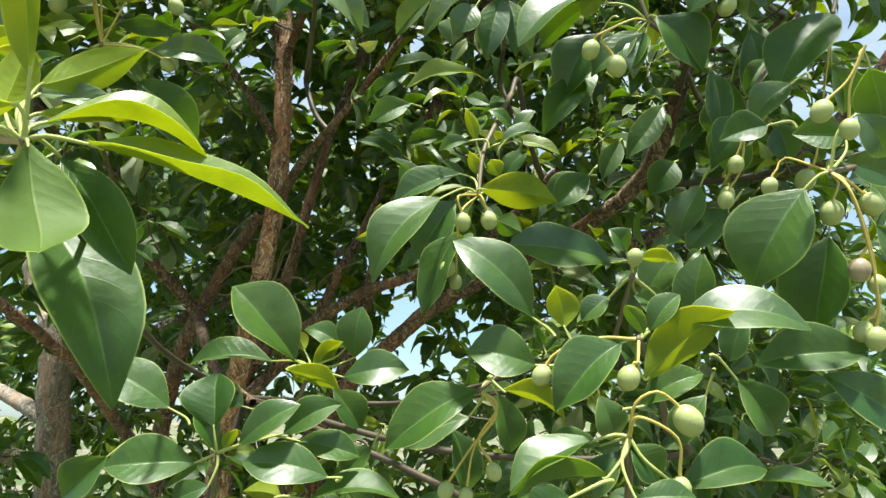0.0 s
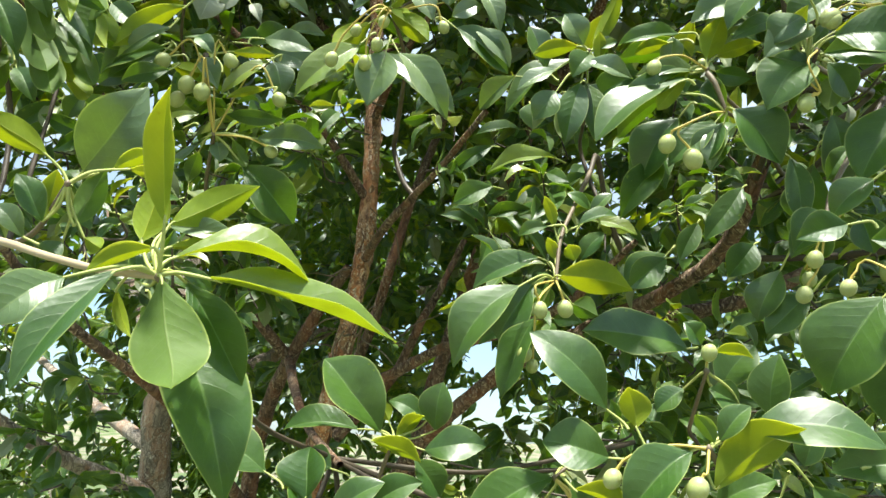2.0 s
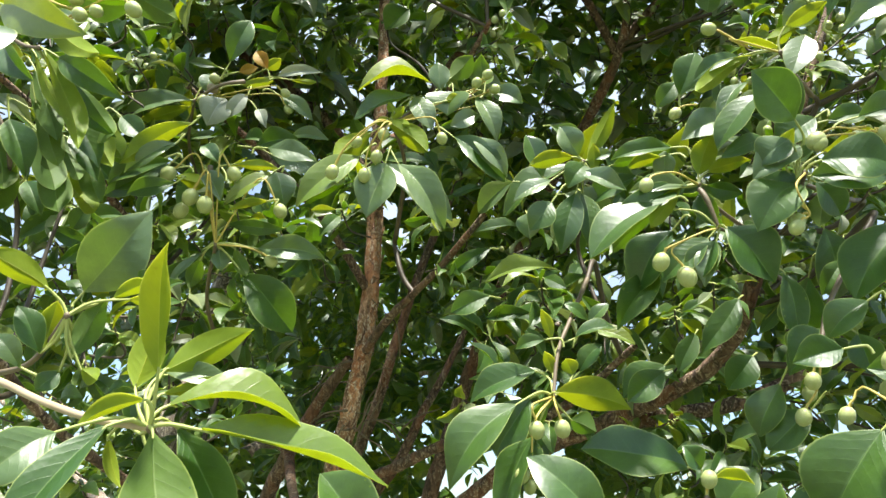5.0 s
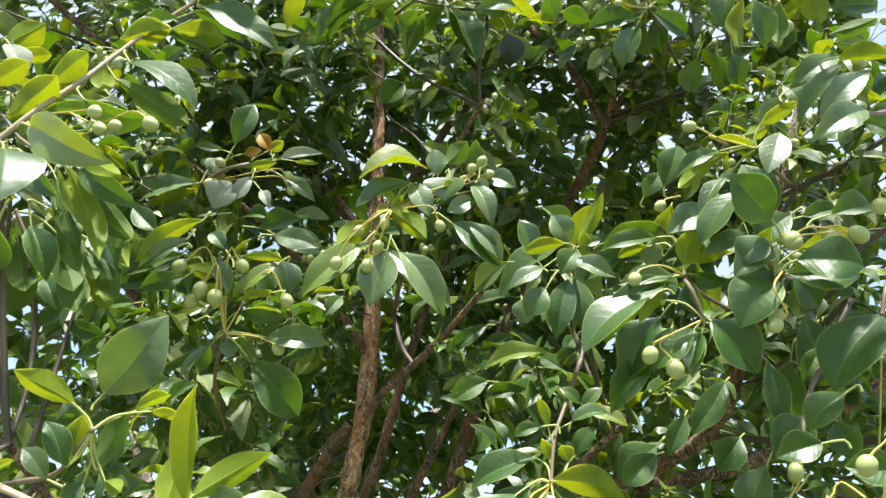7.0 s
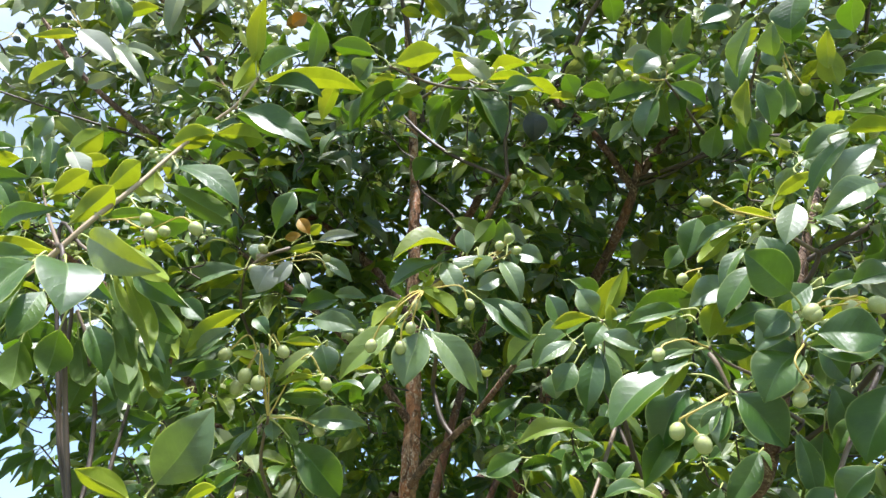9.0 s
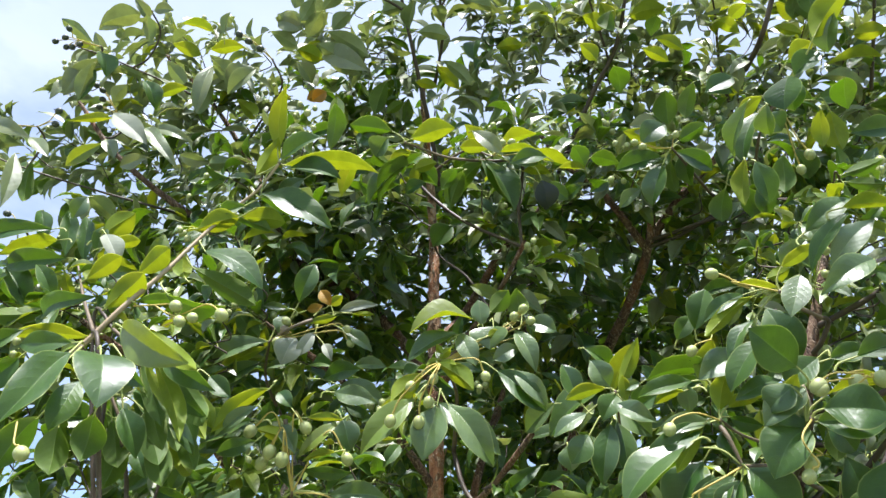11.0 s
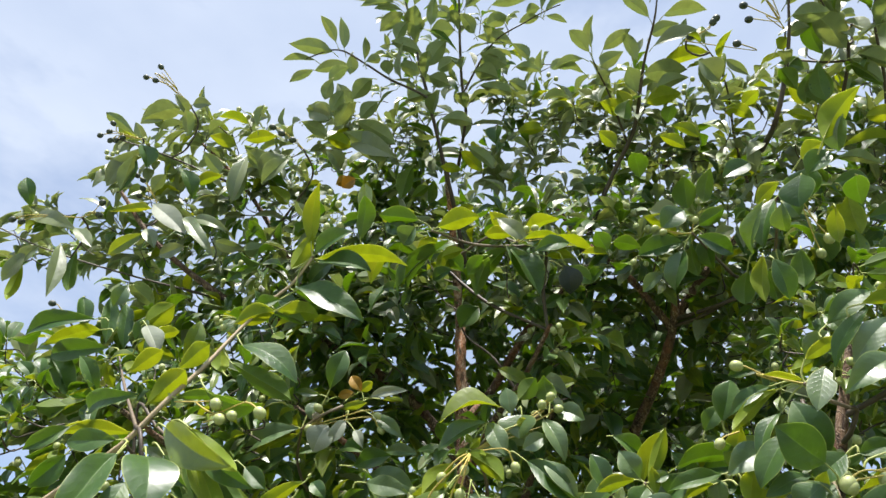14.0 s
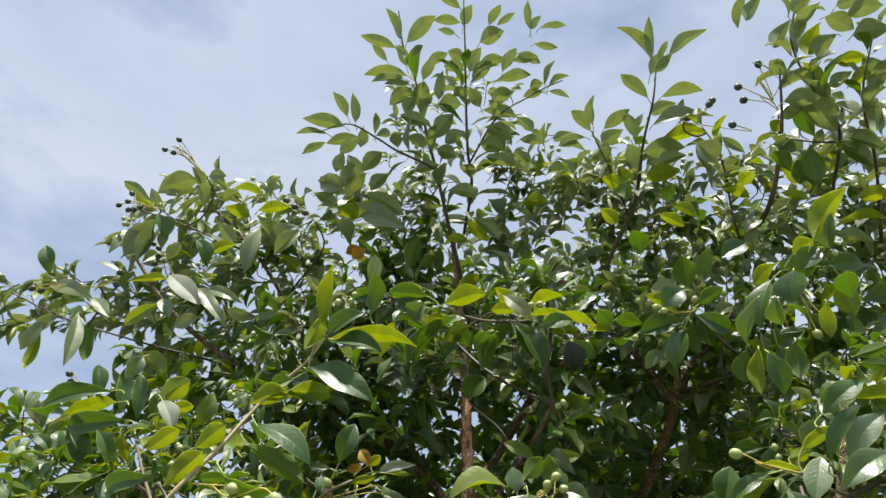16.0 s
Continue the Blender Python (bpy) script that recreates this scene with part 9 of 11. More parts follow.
rosette((-0.521, 0.623, 2.193), 6, 0.050, 0.60)
rosette((-0.527, 0.743, 2.228), 7, 0.061, 0.60)
rosette((-0.479, 0.671, 2.215), 7, 0.056, 0.60)
rosette((-0.560, 1.100, 2.436), 6, 0.072, 0.60)
rosette((-0.498, 1.020, 2.469), 8, 0.078, 0.60)
rosette((-0.419, 1.056, 2.452), 5, 0.084, 0.60)
rosette((-0.100, 0.963, 2.355), 8, 0.082, 0.60)
rosette((0.029, 0.959, 2.363), 7, 0.081, 0.60)
rosette((0.298, 1.038, 2.399), 7, 0.067, 0.60)
rosette((0.319, 0.794, 2.216), 8, 0.047, 0.60)
rosette((0.399, 0.782, 2.210), 8, 0.055, 0.60)
rosette((0.406, 0.736, 2.175), 7, 0.048, 0.60)
rosette((0.455, 0.675, 2.181), 8, 0.056, 0.60)
rosette((0.509, 0.705, 2.154), 7, 0.050, 0.60)
rosette((-0.741, 0.661, 2.146), 5, 0.060, 0.60)
rosette((-0.695, 0.652, 2.142), 6, 0.051, 0.60)
rosette((-0.573, 0.635, 2.076), 7, 0.045, 0.60)
rosette((-0.542, 0.681, 2.112), 6, 0.051, 0.60)
rosette((-0.510, 0.651, 2.137), 6, 0.044, 0.60)
rosette((-0.511, 0.745, 2.190), 6, 0.058, 0.60)
rosette((-0.520, 0.996, 2.298), 7, 0.084, 0.60)
rosette((-0.415, 1.000, 2.279), 8, 0.062, 0.60)
rosette((-0.370, 0.992, 2.348), 5, 0.082, 0.60)
rosette((-0.088, 0.878, 2.236), 6, 0.073, 0.60)
rosette((0.027, 1.110, 2.320), 7, 0.061, 0.60)
rosette((0.277, 1.261, 2.417), 7, 0.083, 0.60)
rosette((0.292, 0.850, 2.218), 6, 0.056, 0.60)
rosette((0.290, 0.804, 2.155), 5, 0.047, 0.60)
rosette((0.345, 0.683, 2.123), 7, 0.051, 0.60)
rosette((0.431, 0.752, 2.137), 5, 0.051, 0.60)
rosette((0.401, 0.637, 2.091), 7, 0.038, 0.60)
rosette((0.519, 0.762, 2.134), 6, 0.052, 0.60)
rosette((-0.667, 0.573, 2.037), 6, 0.039, 0.60)
rosette((-0.718, 0.744, 2.108), 5, 0.051, 0.60)
rosette((-0.607, 0.668, 2.063), 7, 0.048, 0.60)
rosette((-0.558, 0.701, 2.095), 6, 0.053, 0.60)
rosette((-0.563, 0.765, 2.125), 6, 0.061, 0.60)
rosette((-0.541, 0.927, 2.181), 7, 0.071, 0.60)
rosette((-0.467, 0.844, 2.140), 8, 0.067, 0.60)
rosette((-0.461, 1.092, 2.313), 8, 0.091, 0.60)
rosette((-0.373, 0.999, 2.179), 5, 0.066, 0.60)
rosette((-0.245, 0.918, 2.135), 8, 0.072, 0.60)
rosette((-0.176, 0.985, 2.187), 5, 0.074, 0.60)
rosette((-0.111, 0.991, 2.161), 8, 0.066, 0.60)
rosette((-0.009, 1.213, 2.272), 6, 0.064, 0.60)
rosette((0.240, 1.078, 2.208), 7, 0.070, 0.60)
rosette((0.269, 0.853, 2.094), 8, 0.047, 0.60)
rosette((0.306, 0.773, 2.060), 5, 0.043, 0.60)
rosette((0.385, 0.775, 2.084), 7, 0.061, 0.60)
rosette((0.404, 0.707, 2.066), 8, 0.057, 0.60)
rosette((0.433, 0.731, 2.032), 8, 0.045, 0.60)
rosette((0.474, 0.651, 2.033), 8, 0.044, 0.60)
rosette((-0.741, 0.715, 2.010), 6, 0.057, 0.30)
rosette((-0.719, 0.716, 1.992), 7, 0.047, 0.30)
rosette((-0.631, 0.687, 1.990), 8, 0.050, 0.30)
rosette((-0.587, 0.780, 2.031), 6, 0.050, 0.30)
rosette((-0.574, 0.822, 2.076), 8, 0.052, 0.30)
rosette((-0.571, 0.956, 2.116), 8, 0.079, 0.30)
rosette((-0.407, 0.776, 2.006), 7, 0.058, 0.30)
rosette((-0.318, 0.856, 2.030), 6, 0.059, 0.30)
rosette((-0.233, 0.768, 2.019), 5, 0.062, 0.30)
rosette((-0.228, 0.775, 2.029), 6, 0.049, 0.30)
rosette((-0.134, 0.943, 2.081), 8, 0.054, 0.30)
rosette((-0.060, 0.976, 2.139), 7, 0.054, 0.30)
rosette((-0.036, 1.138, 2.216), 7, 0.067, 0.60)
rosette((0.046, 1.329, 2.296), 8, 0.091, 0.30)
rosette((0.159, 0.961, 2.090), 8, 0.062, 0.30)
rosette((0.236, 0.892, 2.098), 5, 0.058, 0.30)
rosette((0.333, 0.806, 2.060), 8, 0.043, 0.60)
rosette((0.319, 0.712, 1.998), 6, 0.055, 0.30)
rosette((0.358, 0.743, 1.978), 6, 0.045, 0.30)
rosette((0.358, 0.605, 1.930), 5, 0.033, 0.30)
rosette((0.413, 0.617, 1.941), 5, 0.040, 0.30)
rosette((-0.801, 0.743, 1.948), 6, 0.057, 0.30)
rosette((-0.772, 0.833, 1.977), 6, 0.070, 0.30)
rosette((-0.649, 0.766, 1.987), 5, 0.057, 0.30)
rosette((-0.528, 0.659, 1.909), 6, 0.050, 0.30)
rosette((-0.429, 0.647, 1.904), 8, 0.052, 0.30)
rosette((-0.474, 0.771, 1.960), 8, 0.062, 0.30)
rosette((-0.383, 0.826, 1.985), 7, 0.061, 0.30)
rosette((-0.313, 0.723, 1.934), 8, 0.058, 0.30)
rosette((-0.236, 0.743, 1.962), 8, 0.046, 0.30)
rosette((-0.123, 0.814, 1.983), 5, 0.050, 0.30)
rosette((-0.103, 1.066, 2.060), 5, 0.078, 0.30)
rosette((0.003, 0.918, 2.022), 6, 0.066, 0.30)
rosette((0.055, 1.071, 2.082), 7, 0.063, 0.30)
rosette((0.155, 0.886, 2.027), 7, 0.066, 0.30)
rosette((0.212, 0.844, 2.039), 6, 0.047, 0.30)
rosette((0.256, 0.858, 2.005), 8, 0.047, 0.30)
rosette((0.251, 0.733, 1.922), 5, 0.054, 0.30)
rosette((0.321, 0.723, 1.921), 7, 0.046, 0.30)
rosette((0.354, 0.690, 1.902), 7, 0.040, 0.30)
rosette((0.419, 0.692, 1.907), 5, 0.036, 0.30)
rosette((0.523, 0.825, 1.964), 7, 0.041, 0.30)
rosette((-0.737, 0.723, 1.859), 7, 0.056, 0.30)
rosette((-0.714, 0.774, 1.922), 6, 0.054, 0.30)
rosette((-0.577, 0.674, 1.890), 6, 0.045, 0.30)
rosette((-0.466, 0.597, 1.859), 5, 0.046, 0.30)
rosette((-0.442, 0.635, 1.884), 6, 0.047, 0.30)
rosette((-0.442, 0.821, 1.900), 5, 0.053, 0.30)
rosette((-0.412, 0.870, 1.939), 6, 0.063, 0.30)
rosette((-0.278, 0.761, 1.910), 8, 0.054, 0.30)
rosette((-0.270, 0.786, 1.918), 6, 0.050, 0.30)
rosette((-0.103, 0.819, 1.909), 8, 0.042, 0.30)
rosette((-0.058, 0.867, 1.914), 6, 0.058, 0.30)
rosette((-0.027, 0.961, 1.919), 8, 0.065, 0.30)
rosette((0.023, 0.749, 1.872), 7, 0.038, 0.30)
rosette((0.091, 0.897, 1.947), 5, 0.054, 0.30)
rosette((0.153, 0.754, 1.916), 6, 0.057, 0.30)
rosette((0.216, 0.709, 1.852), 6, 0.040, 0.30)
rosette((0.244, 0.747, 1.913), 7, 0.045, 0.30)
rosette((0.311, 0.795, 1.895), 5, 0.043, 0.30)
rosette((0.349, 0.653, 1.846), 8, 0.035, 0.30)
rosette((0.392, 0.663, 1.852), 6, 0.037, 0.30)
rosette((0.463, 0.707, 1.854), 6, 0.040, 0.30)
rosette((-0.819, 0.806, 1.871), 6, 0.059, 0.30)
rosette((-0.636, 0.705, 1.829), 5, 0.052, 0.30)
rosette((-0.544, 0.645, 1.830), 5, 0.038, 0.30)
rosette((-0.468, 0.603, 1.789), 6, 0.037, 0.30)
rosette((-0.334, 0.486, 1.763), 6, 0.030, 0.30)
rosette((-0.429, 0.751, 1.848), 5, 0.056, 0.30)
rosette((-0.378, 0.804, 1.840), 8, 0.059, 0.30)
rosette((-0.056, 0.833, 1.874), 5, 0.058, 0.30)
rosette((-0.019, 0.864, 1.854), 8, 0.060, 0.30)
rosette((0.030, 0.776, 1.855), 7, 0.055, 0.30)
rosette((0.120, 0.831, 1.828), 6, 0.050, 0.30)
rosette((0.183, 0.767, 1.837), 6, 0.052, 0.30)
rosette((0.201, 0.807, 1.858), 8, 0.043, 0.30)
rosette((0.294, 0.948, 1.848), 5, 0.047, 0.30)
rosette((0.307, 0.751, 1.844), 8, 0.041, 0.30)
rosette((0.363, 0.699, 1.867), 7, 0.038, 0.30)
rosette((0.433, 0.792, 1.832), 5, 0.046, 0.30)
rosette((0.455, 0.740, 1.815), 5, 0.052, 0.30)
rosette((-0.654, 0.696, 1.775), 7, 0.040, 0.30)
rosette((-0.529, 0.558, 1.761), 7, 0.041, 0.30)
rosette((-0.488, 0.631, 1.768), 5, 0.041, 0.30)
rosette((-0.365, 0.504, 1.742), 5, 0.035, 0.30)
rosette((-0.409, 0.660, 1.746), 5, 0.041, 0.30)
rosette((-0.451, 0.839, 1.856), 8, 0.053, 0.30)
rosette((-0.426, 0.883, 1.817), 6, 0.049, 0.30)
rosette((-0.040, 0.779, 1.804), 6, 0.054, 0.30)
rosette((0.003, 0.916, 1.782), 6, 0.051, 0.30)
rosette((0.037, 0.904, 1.794), 7, 0.052, 0.30)
rosette((0.126, 1.008, 1.822), 5, 0.061, 0.30)
rosette((0.149, 0.836, 1.774), 6, 0.047, 0.30)
rosette((0.222, 0.899, 1.813), 6, 0.059, 0.30)
rosette((0.266, 0.866, 1.818), 8, 0.056, 0.30)
rosette((0.354, 0.813, 1.817), 8, 0.053, 0.30)
rosette((0.386, 0.777, 1.781), 7, 0.047, 0.30)
rosette((0.352, 0.681, 1.773), 7, 0.035, 0.30)
rosette((0.448, 0.796, 1.790), 5, 0.049, 0.30)
rosette((-0.691, 0.729, 1.713), 5, 0.045, 0.30)
rosette((-0.558, 0.627, 1.723), 8, 0.039, 0.30)
rosette((-0.526, 0.657, 1.701), 8, 0.046, 0.30)
rosette((-0.502, 0.684, 1.732), 8, 0.047, 0.30)
rosette((-0.340, 0.533, 1.689), 6, 0.036, 0.30)
rosette((-0.313, 0.523, 1.709), 6, 0.041, 0.30)
rosette((-0.423, 0.891, 1.795), 7, 0.030, 0.30)
rosette((-0.066, 0.749, 1.717), 5, 0.039, 0.30)
rosette((-0.019, 0.714, 1.743), 6, 0.043, 0.30)
rosette((0.035, 0.874, 1.714), 5, 0.051, 0.30)
rosette((0.142, 0.977, 1.771), 6, 0.067, 0.30)
rosette((0.182, 0.987, 1.744), 5, 0.060, 0.30)
rosette((0.208, 0.942, 1.730), 8, 0.054, 0.30)
rosette((0.282, 0.880, 1.770), 6, 0.048, 0.30)
rosette((0.306, 0.730, 1.721), 5, 0.042, 0.30)
rosette((0.371, 0.833, 1.755), 7, 0.046, 0.30)
rosette((0.435, 0.836, 1.755), 8, 0.040, 0.30)
rosette((0.418, 0.728, 1.709), 5, 0.034, 0.30)
rosette((0.002, 0.708, 1.684), 8, 0.043, 0.25)
rosette((0.091, 0.992, 1.747), 5, 0.052, 0.25)
rosette((0.148, 0.876, 1.693), 8, 0.052, 0.25)
rosette((0.186, 0.815, 1.717), 8, 0.041, 0.25)
rosette((0.222, 0.742, 1.680), 7, 0.043, 0.25)
rosette((0.287, 0.734, 1.695), 5, 0.034, 0.25)
rosette((0.364, 0.740, 1.669), 7, 0.041, 0.25)
rosette((0.394, 0.742, 1.708), 5, 0.032, 0.25)
rosette((0.418, 0.705, 1.675), 8, 0.035, 0.25)
rosette((0.120, 0.829, 1.616), 6, 0.052, 0.25)
rosette((0.161, 0.787, 1.610), 5, 0.041, 0.25)
rosette((0.180, 0.774, 1.630), 6, 0.034, 0.25)
rosette((0.271, 0.790, 1.660), 8, 0.045, 0.25)
rosette((0.256, 0.703, 1.607), 5, 0.044, 0.25)
rosette((0.317, 0.649, 1.619), 5, 0.028, 0.25)
rosette((0.369, 0.647, 1.639), 7, 0.028, 0.25)
rosette((0.368, 0.648, 1.603), 7, 0.031, 0.25)
rosette((0.112, 0.771, 1.578), 8, 0.033, 0.25)
rosette((0.120, 0.661, 1.579), 7, 0.030, 0.25)
rosette((0.209, 0.742, 1.560), 6, 0.040, 0.25)
rosette((0.245, 0.791, 1.579), 8, 0.040, 0.25)
rosette((0.233, 0.642, 1.546), 7, 0.031, 0.25)
rosette((0.312, 0.710, 1.575), 8, 0.041, 0.25)
rosette((0.382, 0.697, 1.585), 5, 0.032, 0.25)
rosette((0.357, 0.605, 1.581), 7, 0.029, 0.25)
rosette((-0.062, 0.759, 1.498), 7, 0.039, 0.25)
rosette((-0.042, 0.851, 1.518), 5, 0.037, 0.25)
rosette((0.028, 0.824, 1.534), 7, 0.046, 0.25)
rosette((0.060, 0.677, 1.508), 6, 0.041, 0.25)
rosette((0.134, 0.673, 1.535), 5, 0.036, 0.25)
rosette((0.180, 0.724, 1.525), 5, 0.036, 0.25)
rosette((0.235, 0.782, 1.543), 7, 0.037, 0.25)
rosette((0.287, 0.718, 1.538), 8, 0.043, 0.25)
rosette((0.287, 0.684, 1.507), 5, 0.036, 0.25)
rosette((0.378, 0.710, 1.514), 5, 0.033, 0.25)
rosette((0.349, 0.583, 1.535), 8, 0.031, 0.25)
rosette((-0.393, 0.890, 1.439), 8, 0.042, 0.25)
rosette((-0.284, 0.869, 1.456), 6, 0.040, 0.25)
rosette((-0.223, 0.741, 1.467), 7, 0.032, 0.25)
rosette((-0.186, 0.763, 1.471), 8, 0.045, 0.25)
rosette((-0.104, 0.774, 1.473), 6, 0.035, 0.25)
rosette((-0.075, 0.765, 1.460), 5, 0.038, 0.25)
rosette((0.004, 0.848, 1.463), 5, 0.037, 0.25)
rosette((0.031, 0.865, 1.478), 5, 0.040, 0.25)
rosette((0.081, 0.753, 1.472), 5, 0.039, 0.25)
rosette((0.133, 0.750, 1.481), 8, 0.034, 0.25)
rosette((0.147, 0.684, 1.472), 7, 0.032, 0.25)
rosette((0.229, 0.759, 1.475), 6, 0.040, 0.25)
rosette((0.288, 0.767, 1.464), 6, 0.044, 0.25)
rosette((0.319, 0.670, 1.467), 6, 0.031, 0.25)
rosette((0.329, 0.619, 1.481), 8, 0.036, 0.25)
rosette((0.378, 0.675, 1.470), 5, 0.036, 0.25)
rosette((-0.327, 0.781, 1.388), 5, 0.036, 0.25)
rosette((-0.309, 0.882, 1.402), 5, 0.053, 0.25)
rosette((-0.224, 0.880, 1.382), 5, 0.048, 0.25)
rosette((-0.207, 0.899, 1.398), 5, 0.053, 0.25)
rosette((-0.110, 0.859, 1.421), 7, 0.049, 0.25)
rosette((-0.079, 0.853, 1.390), 6, 0.040, 0.25)
rosette((-0.031, 0.775, 1.415), 6, 0.035, 0.25)
rosette((0.029, 0.803, 1.417), 6, 0.047, 0.25)
rosette((0.118, 0.929, 1.417), 5, 0.039, 0.25)
rosette((0.140, 0.822, 1.444), 7, 0.042, 0.25)
rosette((0.164, 0.649, 1.425), 5, 0.027, 0.25)
rosette((0.183, 0.647, 1.442), 8, 0.026, 0.25)
rosette((0.275, 0.803, 1.401), 6, 0.044, 0.25)
rosette((0.358, 0.783, 1.454), 6, 0.044, 0.25)
rosette((0.371, 0.707, 1.435), 6, 0.039, 0.25)
rosette((0.381, 0.678, 1.452), 8, 0.039, 0.25)
rosette((-1.401, 1.045, 2.866), 8, 0.095, 0.15)
rosette((-1.282, 1.183, 2.961), 9, 0.097, 0.15)
rosette((-1.029, 1.014, 2.852), 9, 0.077, 0.15)
rosette((-1.046, 1.124, 2.953), 7, 0.082, 0.15)
rosette((-0.680, 0.834, 2.607), 8, 0.061, 0.15)
rosette((-0.575, 0.935, 2.651), 8, 0.070, 0.15)
rosette((-0.450, 0.977, 2.691), 6, 0.067, 0.15)
rosette((-0.354, 1.013, 2.750), 8, 0.077, 0.15)
rosette((-0.302, 1.347, 2.969), 7, 0.081, 0.15)
rosette((-0.201, 1.285, 2.965), 9, 0.079, 0.15)
rosette((-0.089, 1.148, 2.790), 8, 0.071, 0.15)
rosette((0.119, 1.368, 2.966), 6, 0.102, 0.15)
rosette((0.133, 1.157, 2.842), 6, 0.092, 0.15)
rosette((0.262, 1.153, 2.830), 6, 0.088, 0.15)
rosette((0.499, 1.372, 3.088), 9, 0.105, 0.15)
rosette((0.535, 1.144, 2.776), 7, 0.070, 0.15)
rosette((0.581, 1.163, 2.822), 7, 0.078, 0.15)
rosette((0.886, 1.391, 3.045), 8, 0.093, 0.15)
rosette((0.842, 1.119, 2.723), 6, 0.074, 0.15)
rosette((-0.973, 0.791, 2.420), 8, 0.059, 0.15)
rosette((-1.135, 1.071, 2.652), 9, 0.066, 0.15)
rosette((-0.886, 0.927, 2.502), 8, 0.071, 0.15)
rosette((-0.800, 0.941, 2.548), 7, 0.071, 0.15)
rosette((-0.787, 1.048, 2.658), 7, 0.065, 0.15)
rosette((-0.663, 1.042, 2.638), 6, 0.067, 0.15)
rosette((-0.508, 0.968, 2.568), 9, 0.063, 0.15)
rosette((-0.375, 0.985, 2.590), 8, 0.067, 0.15)
rosette((-0.286, 1.194, 2.799), 9, 0.095, 0.15)
rosette((-0.265, 1.268, 2.809), 7, 0.074, 0.15)
rosette((-0.100, 1.238, 2.707), 7, 0.066, 0.15)
rosette((0.068, 1.152, 2.718), 7, 0.083, 0.15)
rosette((0.227, 1.252, 2.816), 8, 0.081, 0.15)
rosette((0.358, 1.305, 2.743), 8, 0.082, 0.15)
rosette((0.380, 1.163, 2.680), 9, 0.085, 0.15)
rosette((0.429, 1.000, 2.485), 7, 0.054, 0.15)
rosette((0.462, 0.860, 2.387), 9, 0.049, 0.15)
rosette((0.630, 1.001, 2.505), 8, 0.052, 0.15)
rosette((0.682, 0.968, 2.474), 8, 0.070, 0.15)
rosette((-1.069, 0.897, 2.361), 7, 0.068, 0.15)
rosette((-0.933, 0.881, 2.395), 6, 0.058, 0.15)
rosette((-0.804, 0.789, 2.322), 8, 0.056, 0.15)
rosette((-0.739, 0.861, 2.343), 8, 0.068, 0.15)
rosette((-0.700, 1.027, 2.442), 7, 0.063, 0.15)
rosette((-0.741, 1.270, 2.641), 6, 0.071, 0.15)
rosette((-0.662, 1.262, 2.729), 6, 0.096, 0.15)
rosette((-0.197, 1.159, 2.598), 6, 0.083, 0.15)
rosette((-0.132, 1.314, 2.738), 8, 0.098, 0.15)
rosette((0.058, 1.511, 2.736), 6, 0.098, 0.15)
rosette((0.307, 1.425, 2.677), 7, 0.091, 0.15)
rosette((0.356, 0.949, 2.424), 6, 0.055, 0.15)
rosette((0.464, 1.134, 2.504), 9, 0.067, 0.15)
rosette((0.598, 1.166, 2.555), 9, 0.060, 0.15)
rosette((0.649, 1.091, 2.411), 8, 0.053, 0.15)
rosette((0.643, 0.876, 2.283), 8, 0.061, 0.15)
rosette((-1.052, 0.889, 2.300), 6, 0.051, 0.15)
rosette((-0.820, 0.797, 2.240), 8, 0.063, 0.15)
rosette((-0.709, 0.785, 2.206), 9, 0.048, 0.15)
rosette((-0.589, 0.768, 2.236), 9, 0.061, 0.15)
rosette((-0.659, 0.979, 2.368), 6, 0.062, 0.15)
rosette((-0.758, 1.446, 2.688), 6, 0.088, 0.15)
rosette((-0.518, 1.167, 2.502), 6, 0.068, 0.15)
rosette((-0.410, 1.192, 2.456), 6, 0.066, 0.15)
rosette((-0.173, 1.307, 2.442), 8, 0.080, 0.15)
rosette((-0.107, 1.373, 2.511), 7, 0.095, 0.15)
rosette((0.399, 1.543, 2.605), 7, 0.103, 0.15)
rosette((0.393, 0.953, 2.285), 8, 0.060, 0.15)
rosette((0.557, 1.181, 2.438), 7, 0.061, 0.15)
rosette((0.506, 0.921, 2.209), 8, 0.057, 0.15)
rosette((0.705, 1.024, 2.276), 7, 0.046, 0.15)
rosette((-1.084, 0.976, 2.266), 6, 0.060, 0.15)
rosette((-1.066, 1.061, 2.270), 7, 0.071, 0.15)
rosette((-0.948, 1.068, 2.268), 6, 0.061, 0.15)
rosette((-0.961, 1.269, 2.320), 9, 0.084, 0.15)
rosette((-0.667, 1.038, 2.265), 9, 0.074, 0.15)
rosette((-0.708, 1.361, 2.459), 6, 0.072, 0.15)
rosette((-0.503, 1.223, 2.391), 6, 0.086, 0.15)
rosette((-0.133, 1.088, 2.230), 6, 0.067, 0.15)
rosette((-0.093, 1.415, 2.423), 9, 0.096, 0.15)
rosette((0.032, 1.561, 2.441), 7, 0.081, 0.15)
rosette((0.331, 1.630, 2.539), 8, 0.101, 0.15)
rosette((0.310, 1.108, 2.246), 6, 0.051, 0.15)
rosette((0.378, 0.993, 2.167), 6, 0.058, 0.15)
rosette((0.510, 1.194, 2.274), 8, 0.059, 0.15)
rosette((0.568, 1.057, 2.269), 6, 0.059, 0.15)
rosette((0.607, 0.961, 2.173), 8, 0.052, 0.15)
rosette((-0.933, 0.865, 2.091), 7, 0.056, 0.15)
rosette((-0.913, 0.913, 2.081), 7, 0.063, 0.15)
